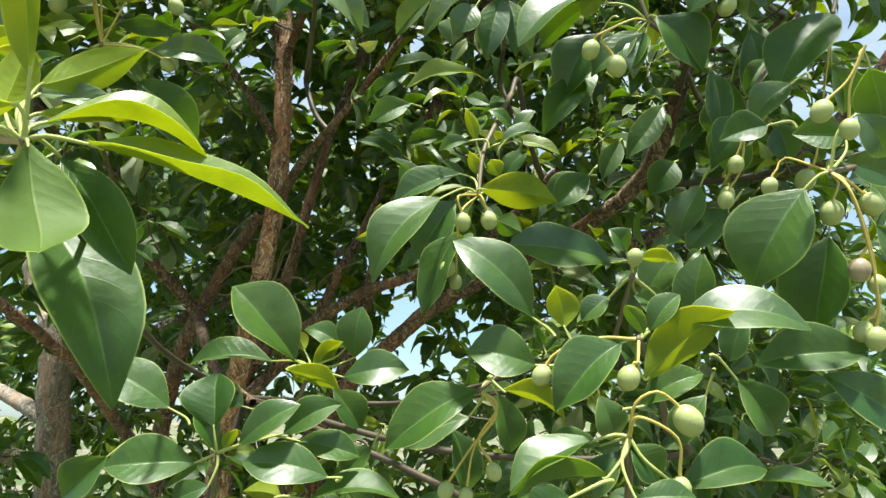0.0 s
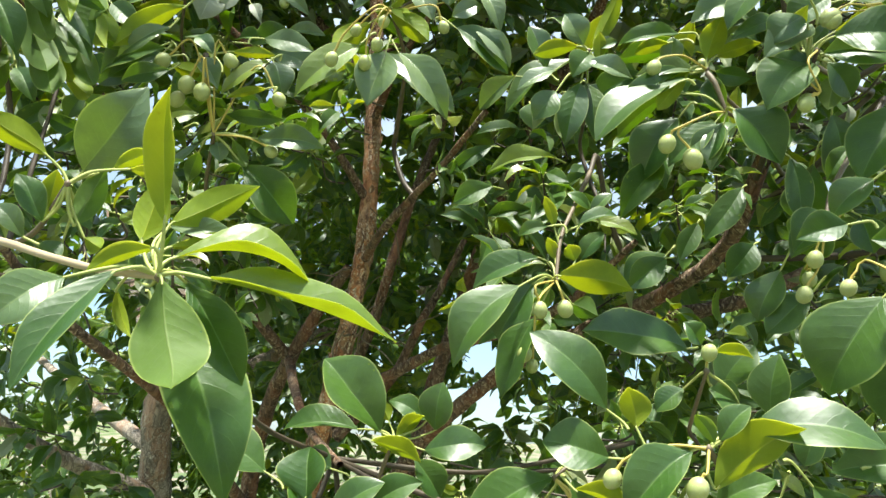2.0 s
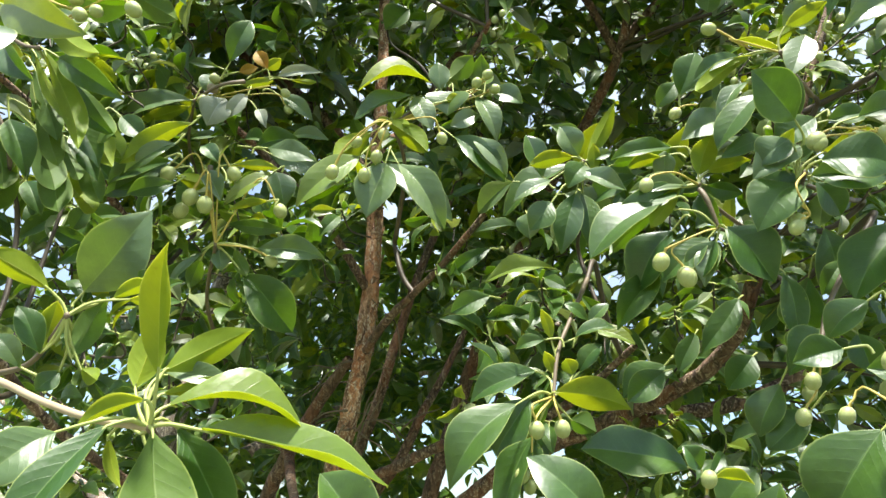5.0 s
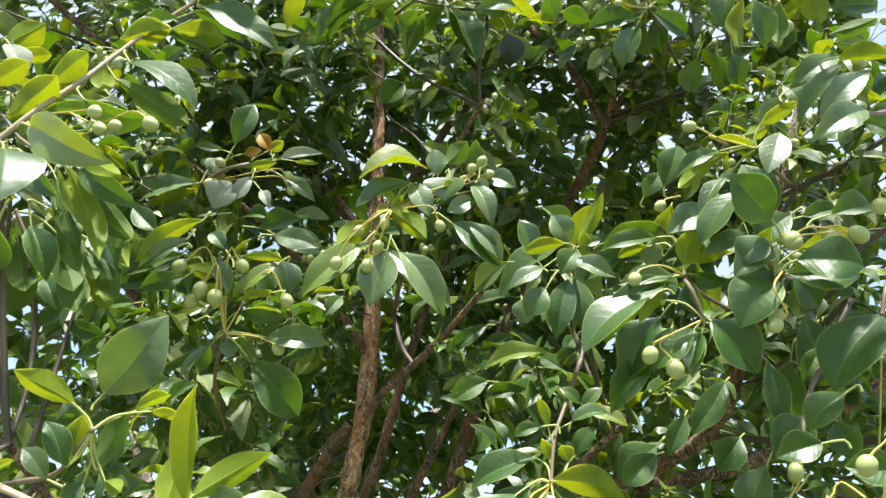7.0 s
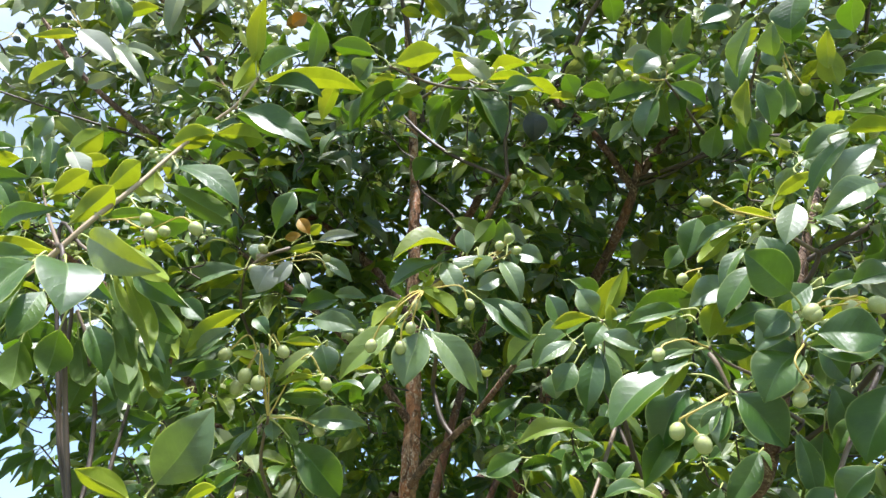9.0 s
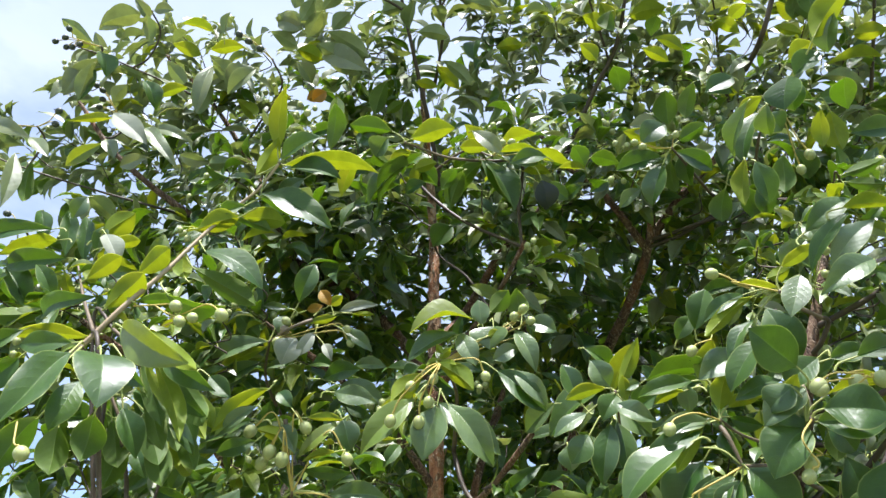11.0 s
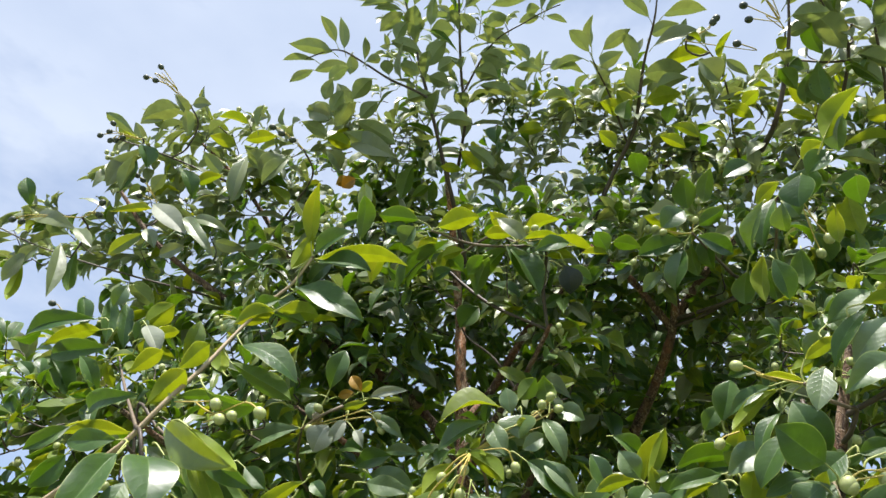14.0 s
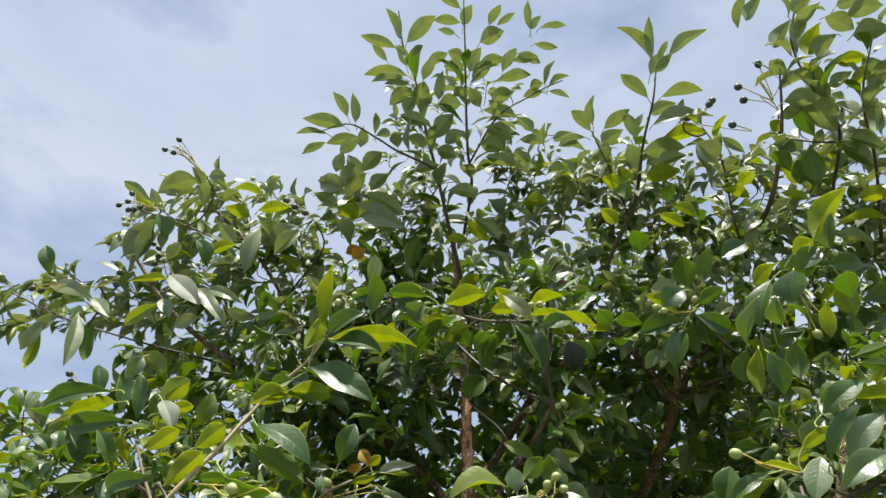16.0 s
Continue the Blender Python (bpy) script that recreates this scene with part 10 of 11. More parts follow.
rosette((-0.944, 1.148, 2.135), 7, 0.071, 0.15)
rosette((-0.855, 1.237, 2.210), 7, 0.080, 0.15)
rosette((-0.789, 1.192, 2.166), 8, 0.067, 0.15)
rosette((-0.567, 1.033, 2.097), 6, 0.050, 0.15)
rosette((-0.561, 1.250, 2.285), 7, 0.061, 0.15)
rosette((-0.333, 1.036, 2.078), 9, 0.066, 0.15)
rosette((-0.220, 1.058, 2.117), 6, 0.068, 0.15)
rosette((-0.259, 1.385, 2.280), 7, 0.081, 0.15)
rosette((-0.058, 1.256, 2.175), 9, 0.066, 0.15)
rosette((-0.007, 1.139, 2.127), 9, 0.057, 0.15)
rosette((0.126, 1.431, 2.243), 9, 0.072, 0.15)
rosette((0.349, 1.231, 2.237), 9, 0.071, 0.15)
rosette((0.360, 1.050, 2.170), 8, 0.054, 0.15)
rosette((0.547, 1.252, 2.185), 6, 0.067, 0.15)
rosette((0.528, 0.932, 2.030), 6, 0.048, 0.15)
rosette((0.629, 1.007, 2.077), 9, 0.058, 0.15)
rosette((-1.132, 1.084, 2.027), 8, 0.068, 0.15)
rosette((-0.873, 0.981, 1.972), 7, 0.066, 0.15)
rosette((-0.800, 0.950, 2.002), 7, 0.060, 0.15)
rosette((-0.637, 0.934, 2.039), 6, 0.048, 0.15)
rosette((-0.658, 1.060, 2.025), 9, 0.064, 0.15)
rosette((-0.601, 1.164, 2.094), 6, 0.057, 0.15)
rosette((-0.476, 1.191, 2.046), 7, 0.070, 0.15)
rosette((-0.394, 1.228, 2.093), 7, 0.065, 0.15)
rosette((-0.115, 1.241, 2.116), 7, 0.061, 0.15)
rosette((0.075, 1.336, 2.154), 7, 0.065, 0.15)
rosette((0.123, 1.492, 2.169), 8, 0.080, 0.15)
rosette((0.195, 1.187, 2.078), 9, 0.056, 0.15)
rosette((0.254, 1.059, 1.998), 7, 0.060, 0.15)
rosette((0.350, 1.036, 2.018), 8, 0.059, 0.15)
rosette((0.587, 1.295, 2.125), 6, 0.079, 0.15)
rosette((0.560, 1.096, 2.058), 8, 0.059, 0.15)
rosette((0.682, 1.111, 2.088), 8, 0.053, 0.15)
rosette((-1.121, 1.087, 1.991), 7, 0.064, 0.15)
rosette((-0.734, 0.831, 1.874), 7, 0.058, 0.15)
rosette((-0.777, 1.011, 1.884), 6, 0.061, 0.15)
rosette((-0.723, 1.037, 1.889), 6, 0.065, 0.15)
rosette((-0.593, 0.936, 1.917), 6, 0.049, 0.15)
rosette((-0.482, 0.968, 1.921), 8, 0.051, 0.15)
rosette((-0.065, 1.244, 1.940), 9, 0.062, 0.15)
rosette((0.009, 1.092, 1.942), 8, 0.060, 0.15)
rosette((0.088, 1.038, 1.978), 6, 0.062, 0.15)
rosette((0.242, 1.072, 1.940), 8, 0.052, 0.15)
rosette((0.384, 1.269, 1.958), 8, 0.065, 0.15)
rosette((0.430, 1.113, 1.975), 9, 0.068, 0.15)
rosette((0.593, 1.286, 2.013), 6, 0.053, 0.15)
rosette((0.581, 1.198, 2.017), 8, 0.050, 0.15)
rosette((0.764, 1.333, 1.999), 7, 0.068, 0.15)
rosette((-0.849, 0.872, 1.784), 9, 0.042, 0.15)
rosette((-0.887, 1.045, 1.835), 9, 0.066, 0.15)
rosette((-0.635, 0.835, 1.831), 8, 0.054, 0.15)
rosette((-0.620, 0.923, 1.849), 8, 0.052, 0.15)
rosette((-0.641, 1.103, 1.806), 8, 0.048, 0.15)
rosette((-0.578, 1.128, 1.855), 8, 0.054, 0.15)
rosette((-0.398, 0.964, 1.815), 8, 0.062, 0.15)
rosette((0.014, 1.100, 1.875), 7, 0.054, 0.15)
rosette((0.135, 1.134, 1.842), 8, 0.061, 0.15)
rosette((0.212, 1.362, 1.897), 7, 0.059, 0.15)
rosette((0.406, 1.401, 1.966), 8, 0.059, 0.15)
rosette((0.360, 1.102, 1.876), 6, 0.050, 0.15)
rosette((0.521, 1.258, 1.853), 7, 0.059, 0.15)
rosette((0.553, 1.093, 1.831), 8, 0.047, 0.15)
rosette((0.609, 1.026, 1.864), 6, 0.054, 0.15)
rosette((-1.011, 1.082, 1.796), 9, 0.067, 0.15)
rosette((-0.759, 0.840, 1.725), 6, 0.055, 0.15)
rosette((-0.646, 0.785, 1.746), 9, 0.043, 0.15)
rosette((-0.664, 1.060, 1.775), 8, 0.053, 0.15)
rosette((-0.536, 0.934, 1.782), 9, 0.045, 0.15)
rosette((-0.395, 0.885, 1.774), 6, 0.048, 0.15)
rosette((-0.394, 0.963, 1.762), 9, 0.059, 0.15)
rosette((-0.050, 1.244, 1.782), 7, 0.050, 0.15)
rosette((0.035, 1.337, 1.818), 9, 0.071, 0.15)
rosette((0.160, 1.245, 1.753), 6, 0.057, 0.15)
rosette((0.214, 1.486, 1.767), 6, 0.064, 0.15)
rosette((0.333, 1.191, 1.751), 9, 0.053, 0.15)
rosette((0.409, 1.133, 1.797), 9, 0.059, 0.15)
rosette((0.454, 1.069, 1.791), 7, 0.049, 0.15)
rosette((0.464, 1.007, 1.763), 9, 0.046, 0.15)
rosette((0.645, 1.253, 1.798), 7, 0.065, 0.15)
rosette((-0.724, 0.832, 1.868), 7, 0.043, 0.10)
rosette((-0.831, 1.078, 2.019), 9, 0.050, 0.10)
rosette((-0.841, 1.116, 2.040), 8, 0.058, 0.10)
rosette((-0.558, 0.852, 1.865), 9, 0.052, 0.10)
rosette((-0.447, 0.806, 1.838), 6, 0.046, 0.10)
rosette((-0.025, 1.451, 2.162), 9, 0.079, 0.10)
rosette((0.001, 1.133, 2.009), 8, 0.059, 0.10)
rosette((0.094, 1.280, 2.032), 6, 0.067, 0.10)
rosette((0.243, 1.280, 2.097), 7, 0.060, 0.10)
rosette((0.258, 1.168, 2.045), 9, 0.048, 0.10)
rosette((0.494, 1.390, 2.078), 9, 0.066, 0.10)
rosette((0.430, 1.068, 1.989), 6, 0.054, 0.10)
rosette((0.681, 1.367, 2.178), 7, 0.078, 0.10)
rosette((0.705, 1.385, 2.108), 9, 0.076, 0.10)
rosette((0.654, 1.101, 1.998), 7, 0.057, 0.10)
rosette((-1.004, 1.119, 1.893), 8, 0.057, 0.10)
rosette((-0.955, 1.168, 1.915), 6, 0.054, 0.10)
rosette((-0.654, 0.880, 1.856), 7, 0.054, 0.10)
rosette((-0.563, 0.978, 1.836), 6, 0.058, 0.10)
rosette((-0.477, 0.888, 1.823), 6, 0.042, 0.10)
rosette((-0.100, 1.078, 1.947), 8, 0.047, 0.10)
rosette((-0.042, 1.210, 1.964), 9, 0.071, 0.10)
rosette((0.083, 1.436, 2.064), 9, 0.076, 0.10)
rosette((0.126, 1.297, 2.000), 9, 0.055, 0.10)
rosette((0.263, 1.334, 1.983), 8, 0.053, 0.10)
rosette((0.414, 1.577, 2.087), 9, 0.085, 0.10)
rosette((0.455, 1.423, 2.063), 6, 0.056, 0.10)
rosette((0.481, 1.157, 1.969), 7, 0.058, 0.10)
rosette((0.641, 1.296, 1.960), 6, 0.060, 0.10)
rosette((0.605, 1.159, 1.970), 8, 0.051, 0.10)
rosette((0.747, 1.200, 1.937), 6, 0.065, 0.10)
rosette((-1.049, 1.167, 1.851), 8, 0.065, 0.10)
rosette((-0.685, 0.911, 1.783), 6, 0.052, 0.10)
rosette((-0.547, 0.847, 1.735), 9, 0.039, 0.10)
rosette((-0.613, 1.071, 1.789), 6, 0.043, 0.10)
rosette((-0.595, 1.167, 1.791), 6, 0.068, 0.10)
rosette((-0.501, 1.123, 1.863), 6, 0.064, 0.10)
rosette((-0.052, 1.237, 1.905), 9, 0.054, 0.10)
rosette((0.063, 1.415, 1.905), 7, 0.079, 0.10)
rosette((0.152, 1.195, 1.815), 6, 0.048, 0.10)
rosette((0.258, 1.493, 1.914), 9, 0.077, 0.10)
rosette((0.350, 1.229, 1.884), 7, 0.062, 0.10)
rosette((0.462, 1.449, 1.924), 6, 0.075, 0.10)
rosette((0.532, 1.368, 1.875), 6, 0.059, 0.10)
rosette((0.635, 1.402, 1.914), 6, 0.063, 0.10)
rosette((0.690, 1.366, 1.948), 8, 0.054, 0.10)
rosette((0.854, 1.385, 1.959), 6, 0.068, 0.10)
rosette((-0.950, 1.120, 1.696), 8, 0.060, 0.10)
rosette((-0.679, 0.877, 1.700), 9, 0.047, 0.10)
rosette((-0.604, 0.930, 1.673), 7, 0.044, 0.10)
rosette((-0.587, 0.957, 1.689), 9, 0.041, 0.10)
rosette((-0.601, 1.136, 1.760), 7, 0.046, 0.10)
rosette((-0.335, 0.724, 1.686), 8, 0.030, 0.10)
rosette((-0.024, 1.312, 1.775), 6, 0.064, 0.10)
rosette((-0.002, 1.053, 1.768), 6, 0.057, 0.10)
rosette((0.111, 1.538, 1.790), 7, 0.059, 0.10)
rosette((0.272, 1.378, 1.779), 7, 0.053, 0.10)
rosette((0.334, 1.188, 1.753), 8, 0.060, 0.10)
rosette((0.481, 1.472, 1.814), 8, 0.081, 0.10)
rosette((0.398, 1.054, 1.754), 8, 0.048, 0.10)
rosette((0.667, 1.361, 1.826), 8, 0.073, 0.10)
rosette((0.605, 1.084, 1.790), 9, 0.055, 0.10)
rosette((0.791, 1.287, 1.797), 6, 0.049, 0.10)
rosette((-0.826, 0.994, 1.629), 7, 0.045, 0.10)
rosette((-0.687, 0.964, 1.634), 7, 0.056, 0.10)
rosette((-0.552, 0.793, 1.611), 7, 0.037, 0.10)
rosette((-0.684, 1.190, 1.649), 6, 0.067, 0.10)
rosette((-0.398, 0.750, 1.617), 6, 0.036, 0.10)
rosette((-0.416, 0.916, 1.643), 8, 0.041, 0.10)
rosette((-0.035, 1.252, 1.655), 8, 0.047, 0.10)
rosette((0.011, 1.334, 1.704), 7, 0.053, 0.10)
rosette((0.075, 1.047, 1.644), 6, 0.041, 0.10)
rosette((0.199, 1.268, 1.651), 8, 0.060, 0.10)
rosette((0.349, 1.327, 1.703), 9, 0.054, 0.10)
rosette((0.413, 1.313, 1.703), 9, 0.070, 0.10)
rosette((0.358, 0.921, 1.653), 8, 0.044, 0.10)
rosette((0.531, 1.195, 1.704), 6, 0.051, 0.10)
rosette((0.472, 0.970, 1.626), 9, 0.035, 0.10)
rosette((0.633, 1.085, 1.686), 6, 0.055, 0.10)
rosette((-0.819, 1.066, 1.542), 7, 0.061, 0.10)
rosette((-0.826, 1.152, 1.527), 7, 0.061, 0.10)
rosette((-0.663, 0.990, 1.570), 8, 0.046, 0.10)
rosette((-0.110, 1.256, 1.576), 6, 0.050, 0.10)
rosette((-0.041, 1.465, 1.609), 9, 0.064, 0.10)
rosette((0.068, 1.039, 1.609), 7, 0.046, 0.10)
rosette((0.165, 1.214, 1.586), 8, 0.055, 0.10)
rosette((0.262, 1.331, 1.606), 8, 0.064, 0.10)
rosette((0.277, 1.218, 1.614), 9, 0.053, 0.10)
rosette((0.385, 1.198, 1.625), 8, 0.046, 0.10)
rosette((0.486, 1.299, 1.594), 7, 0.053, 0.10)
rosette((0.391, 0.918, 1.584), 6, 0.038, 0.10)
rosette((0.555, 1.121, 1.570), 9, 0.047, 0.10)
rosette((0.667, 1.116, 1.638), 6, 0.058, 0.10)
rosette((-0.667, 0.872, 1.475), 8, 0.038, 0.10)
rosette((-0.842, 1.252, 1.456), 8, 0.061, 0.10)
rosette((-0.655, 1.109, 1.461), 6, 0.055, 0.10)
rosette((-0.546, 1.243, 1.521), 6, 0.053, 0.10)
rosette((-0.200, 1.301, 1.454), 9, 0.049, 0.10)
rosette((-0.062, 1.040, 1.503), 8, 0.055, 0.10)
rosette((0.062, 1.128, 1.529), 9, 0.052, 0.10)
rosette((0.159, 1.242, 1.528), 9, 0.059, 0.10)
rosette((0.238, 1.327, 1.541), 9, 0.068, 0.10)
rosette((0.222, 0.914, 1.513), 7, 0.043, 0.10)
rosette((0.322, 1.151, 1.553), 8, 0.044, 0.10)
rosette((0.363, 0.884, 1.513), 9, 0.035, 0.10)
rosette((0.595, 1.268, 1.505), 6, 0.065, 0.10)
rosette((0.514, 1.042, 1.548), 9, 0.053, 0.10)
rosette((0.559, 0.958, 1.497), 6, 0.034, 0.10)
rosette((-0.779, 0.975, 1.404), 6, 0.038, 0.10)
rosette((-0.632, 0.915, 1.429), 8, 0.036, 0.10)
rosette((-0.927, 1.475, 1.370), 6, 0.076, 0.10)
rosette((-0.446, 1.057, 1.382), 7, 0.048, 0.10)
rosette((-0.382, 1.112, 1.383), 9, 0.045, 0.10)
rosette((-0.283, 1.262, 1.410), 7, 0.049, 0.10)
rosette((-0.256, 1.339, 1.378), 8, 0.052, 0.10)
rosette((-0.172, 1.475, 1.361), 9, 0.074, 0.10)
rosette((-0.046, 1.415, 1.359), 9, 0.060, 0.10)
rosette((0.071, 1.187, 1.387), 8, 0.042, 0.10)
rosette((0.119, 1.109, 1.422), 6, 0.057, 0.10)
rosette((0.181, 1.104, 1.439), 8, 0.058, 0.10)
rosette((0.294, 1.130, 1.444), 8, 0.045, 0.10)
rosette((0.404, 1.320, 1.441), 8, 0.050, 0.10)
rosette((0.443, 1.175, 1.422), 9, 0.053, 0.10)
rosette((0.602, 1.435, 1.404), 6, 0.050, 0.10)
rosette((0.637, 1.263, 1.452), 6, 0.046, 0.10)
rosette((0.753, 1.317, 1.474), 8, 0.051, 0.10)

rosette((-0.810, 0.620, 2.032), 8, 0.075, 0.12)
rosette((-0.666, 0.600, 1.928), 8, 0.080, 0.12)
rosette((-0.621, 0.620, 1.970), 8, 0.080, 0.12)
rosette((-0.540, 0.640, 1.925), 8, 0.075, 0.12)
rosette((-0.778, 0.600, 1.924), 8, 0.080, 0.12)
rosette((-0.471, 0.660, 1.919), 8, 0.070, 0.12)
rosette((-0.631, 0.660, 2.043), 7, 0.070, 0.12)
rosette((-0.573, 0.700, 2.026), 8, 0.070, 0.12)
rosette((-0.840, 0.660, 2.105), 7, 0.070, 0.12)
rosette((-0.993, 0.700, 2.196), 8, 0.070, 0.12)
rosette((-0.555, 0.800, 2.117), 7, 0.060, 0.12)
rosette((-0.901, 0.620, 2.002), 8, 0.080, 0.12)
rosette((-0.811, 0.750, 2.180), 7, 0.070, 0.12)
rosette((-0.820, 0.800, 2.297), 8, 0.070, 0.12)
rosette((-0.731, 0.850, 2.215), 8, 0.065, 0.12)
rosette((-0.700, 0.950, 2.332), 8, 0.065, 0.12)
rosette((-0.522, 0.950, 2.169), 8, 0.065, 0.12)
rosette((-0.418, 0.900, 2.040), 8, 0.065, 0.12)

rosette((-1.229, 1.087, 3.209), 9, 0.069, 0.08)
rosette((-1.297, 1.171, 3.214), 8, 0.067, 0.08)
rosette((-1.184, 1.117, 2.970), 9, 0.065, 0.08)
rosette((-1.055, 1.047, 2.827), 9, 0.071, 0.08)
rosette((-1.134, 1.156, 2.821), 6, 0.063, 0.08)
rosette((-1.091, 1.105, 2.634), 9, 0.070, 0.08)
rosette((-1.143, 1.164, 3.271), 9, 0.074, 0.08)
rosette((-1.055, 1.026, 3.016), 9, 0.062, 0.08)
rosette((-1.052, 1.133, 2.979), 8, 0.065, 0.08)
rosette((-1.019, 1.116, 2.843), 9, 0.068, 0.08)
rosette((-1.040, 1.187, 2.782), 8, 0.075, 0.08)
rosette((-1.031, 1.175, 2.710), 6, 0.070, 0.08)
rosette((-1.055, 1.123, 3.177), 8, 0.060, 0.08)
rosette((-0.998, 1.107, 3.047), 8, 0.072, 0.08)
rosette((-0.960, 1.073, 2.939), 9, 0.073, 0.08)
rosette((-0.918, 1.028, 2.764), 8, 0.067, 0.08)
rosette((-0.871, 1.062, 2.706), 6, 0.063, 0.08)
rosette((-0.872, 1.026, 2.576), 7, 0.075, 0.08)
rosette((-0.978, 1.144, 3.228), 8, 0.063, 0.08)
rosette((-0.856, 1.088, 2.983), 9, 0.073, 0.08)
rosette((-0.911, 1.143, 2.927), 6, 0.069, 0.08)
rosette((-0.829, 1.098, 2.803), 7, 0.074, 0.08)
rosette((-0.830, 1.075, 2.709), 8, 0.058, 0.08)
rosette((-0.777, 1.024, 2.563), 7, 0.059, 0.08)
rosette((-0.853, 1.142, 3.180), 8, 0.068, 0.08)
rosette((-0.846, 1.126, 3.043), 6, 0.074, 0.08)
rosette((-0.829, 1.127, 2.931), 8, 0.061, 0.08)
rosette((-0.839, 1.172, 2.837), 8, 0.063, 0.08)
rosette((-0.720, 1.025, 2.630), 7, 0.063, 0.08)
rosette((-0.736, 1.063, 2.567), 7, 0.070, 0.08)
rosette((-0.755, 1.128, 3.177), 8, 0.069, 0.08)
rosette((-0.797, 1.193, 3.061), 6, 0.064, 0.08)
rosette((-0.699, 1.101, 2.858), 7, 0.071, 0.08)
rosette((-0.708, 1.077, 2.739), 7, 0.073, 0.08)
rosette((-0.655, 1.035, 2.623), 8, 0.068, 0.08)
rosette((-0.715, 1.173, 2.642), 9, 0.064, 0.08)
rosette((-0.661, 1.094, 3.098), 9, 0.061, 0.08)
rosette((-0.714, 1.178, 3.022), 9, 0.068, 0.08)
rosette((-0.564, 1.026, 2.790), 9, 0.072, 0.08)
rosette((-0.596, 1.072, 2.746), 8, 0.073, 0.08)
rosette((-0.631, 1.195, 2.714), 6, 0.072, 0.08)
rosette((-0.644, 1.145, 2.594), 7, 0.073, 0.08)
rosette((-0.513, 1.022, 2.990), 6, 0.061, 0.08)
rosette((-0.581, 1.114, 2.966), 9, 0.059, 0.08)
rosette((-0.506, 1.043, 2.832), 9, 0.072, 0.08)
rosette((-0.545, 1.042, 2.736), 6, 0.061, 0.08)
rosette((-0.545, 1.165, 2.679), 6, 0.066, 0.08)
rosette((-0.549, 1.156, 2.617), 7, 0.063, 0.08)
rosette((-0.492, 1.105, 3.070), 6, 0.073, 0.08)
rosette((-0.442, 1.029, 2.913), 9, 0.075, 0.08)
rosette((-0.462, 1.110, 2.877), 8, 0.061, 0.08)
rosette((-0.492, 1.090, 2.749), 8, 0.064, 0.08)
rosette((-0.460, 1.042, 2.627), 6, 0.070, 0.08)
rosette((-0.449, 1.052, 2.563), 8, 0.066, 0.08)
rosette((-0.415, 1.135, 3.069), 6, 0.069, 0.08)
rosette((-0.415, 1.109, 2.950), 8, 0.065, 0.08)
rosette((-0.380, 1.064, 2.801), 8, 0.070, 0.08)
rosette((-0.422, 1.097, 2.739), 6, 0.074, 0.08)
rosette((-0.422, 1.162, 2.661), 8, 0.060, 0.08)
rosette((-0.398, 1.152, 2.563), 9, 0.069, 0.08)

rosette((-0.506, 1.011, 3.587), 6, 0.063, 0.30)
rosette((-0.501, 1.009, 3.454), 4, 0.063, 0.30)
rosette((-0.457, 0.966, 3.339), 4, 0.060, 0.30)
rosette((-0.511, 1.002, 3.280), 5, 0.059, 0.30)
rosette((-0.422, 0.922, 3.038), 4, 0.057, 0.30)
rosette((-0.424, 0.900, 2.972), 4, 0.058, 0.30)
rosette((-0.452, 1.022, 3.560), 5, 0.059, 0.30)
rosette((-0.433, 0.988, 3.404), 4, 0.067, 0.30)
rosette((-0.413, 1.025, 3.325), 5, 0.055, 0.30)
rosette((-0.390, 0.937, 3.124), 5, 0.059, 0.30)
rosette((-0.400, 0.995, 3.160), 5, 0.056, 0.30)
rosette((-0.409, 0.997, 3.050), 4, 0.061, 0.30)
rosette((-0.349, 1.037, 3.631), 4, 0.067, 0.30)
rosette((-0.346, 0.977, 3.403), 5, 0.060, 0.30)
rosette((-0.309, 0.907, 3.232), 4, 0.063, 0.30)
rosette((-0.295, 0.934, 3.154), 5, 0.059, 0.30)
rosette((-0.347, 1.009, 3.122), 4, 0.063, 0.30)
rosette((-0.302, 0.941, 2.966), 5, 0.067, 0.30)
rosette((-0.291, 0.986, 3.516), 4, 0.059, 0.30)
rosette((-0.233, 0.944, 3.313), 5, 0.059, 0.30)
rosette((-0.254, 1.001, 3.277), 5, 0.068, 0.30)
rosette((-0.298, 1.038, 3.274), 6, 0.067, 0.30)
rosette((-0.277, 0.948, 3.028), 5, 0.061, 0.30)
rosette((-0.279, 1.028, 3.064), 4, 0.065, 0.30)
rosette((-0.214, 1.037, 3.570), 6, 0.067, 0.30)
rosette((-0.174, 0.915, 3.240), 5, 0.060, 0.30)
rosette((-0.204, 0.920, 3.184), 6, 0.066, 0.30)
rosette((-0.171, 0.968, 3.131), 6, 0.059, 0.30)
rosette((-0.219, 1.026, 3.110), 4, 0.060, 0.30)
rosette((-0.178, 0.988, 2.942), 5, 0.066, 0.30)
rosette((-0.137, 0.972, 3.431), 6, 0.066, 0.30)
rosette((-0.137, 1.008, 3.342), 6, 0.063, 0.30)
rosette((-0.151, 0.978, 3.245), 6, 0.059, 0.30)
rosette((-0.136, 0.997, 3.129), 5, 0.067, 0.30)
rosette((-0.148, 1.019, 3.105), 5, 0.062, 0.30)
rosette((-0.147, 0.965, 2.931), 6, 0.063, 0.30)
rosette((-0.049, 0.990, 3.224), 6, 0.067, 0.30)
rosette((-0.067, 0.924, 3.023), 6, 0.061, 0.30)
rosette((-0.071, 0.920, 2.972), 4, 0.058, 0.30)
rosette((-0.080, 0.940, 2.880), 4, 0.064, 0.30)
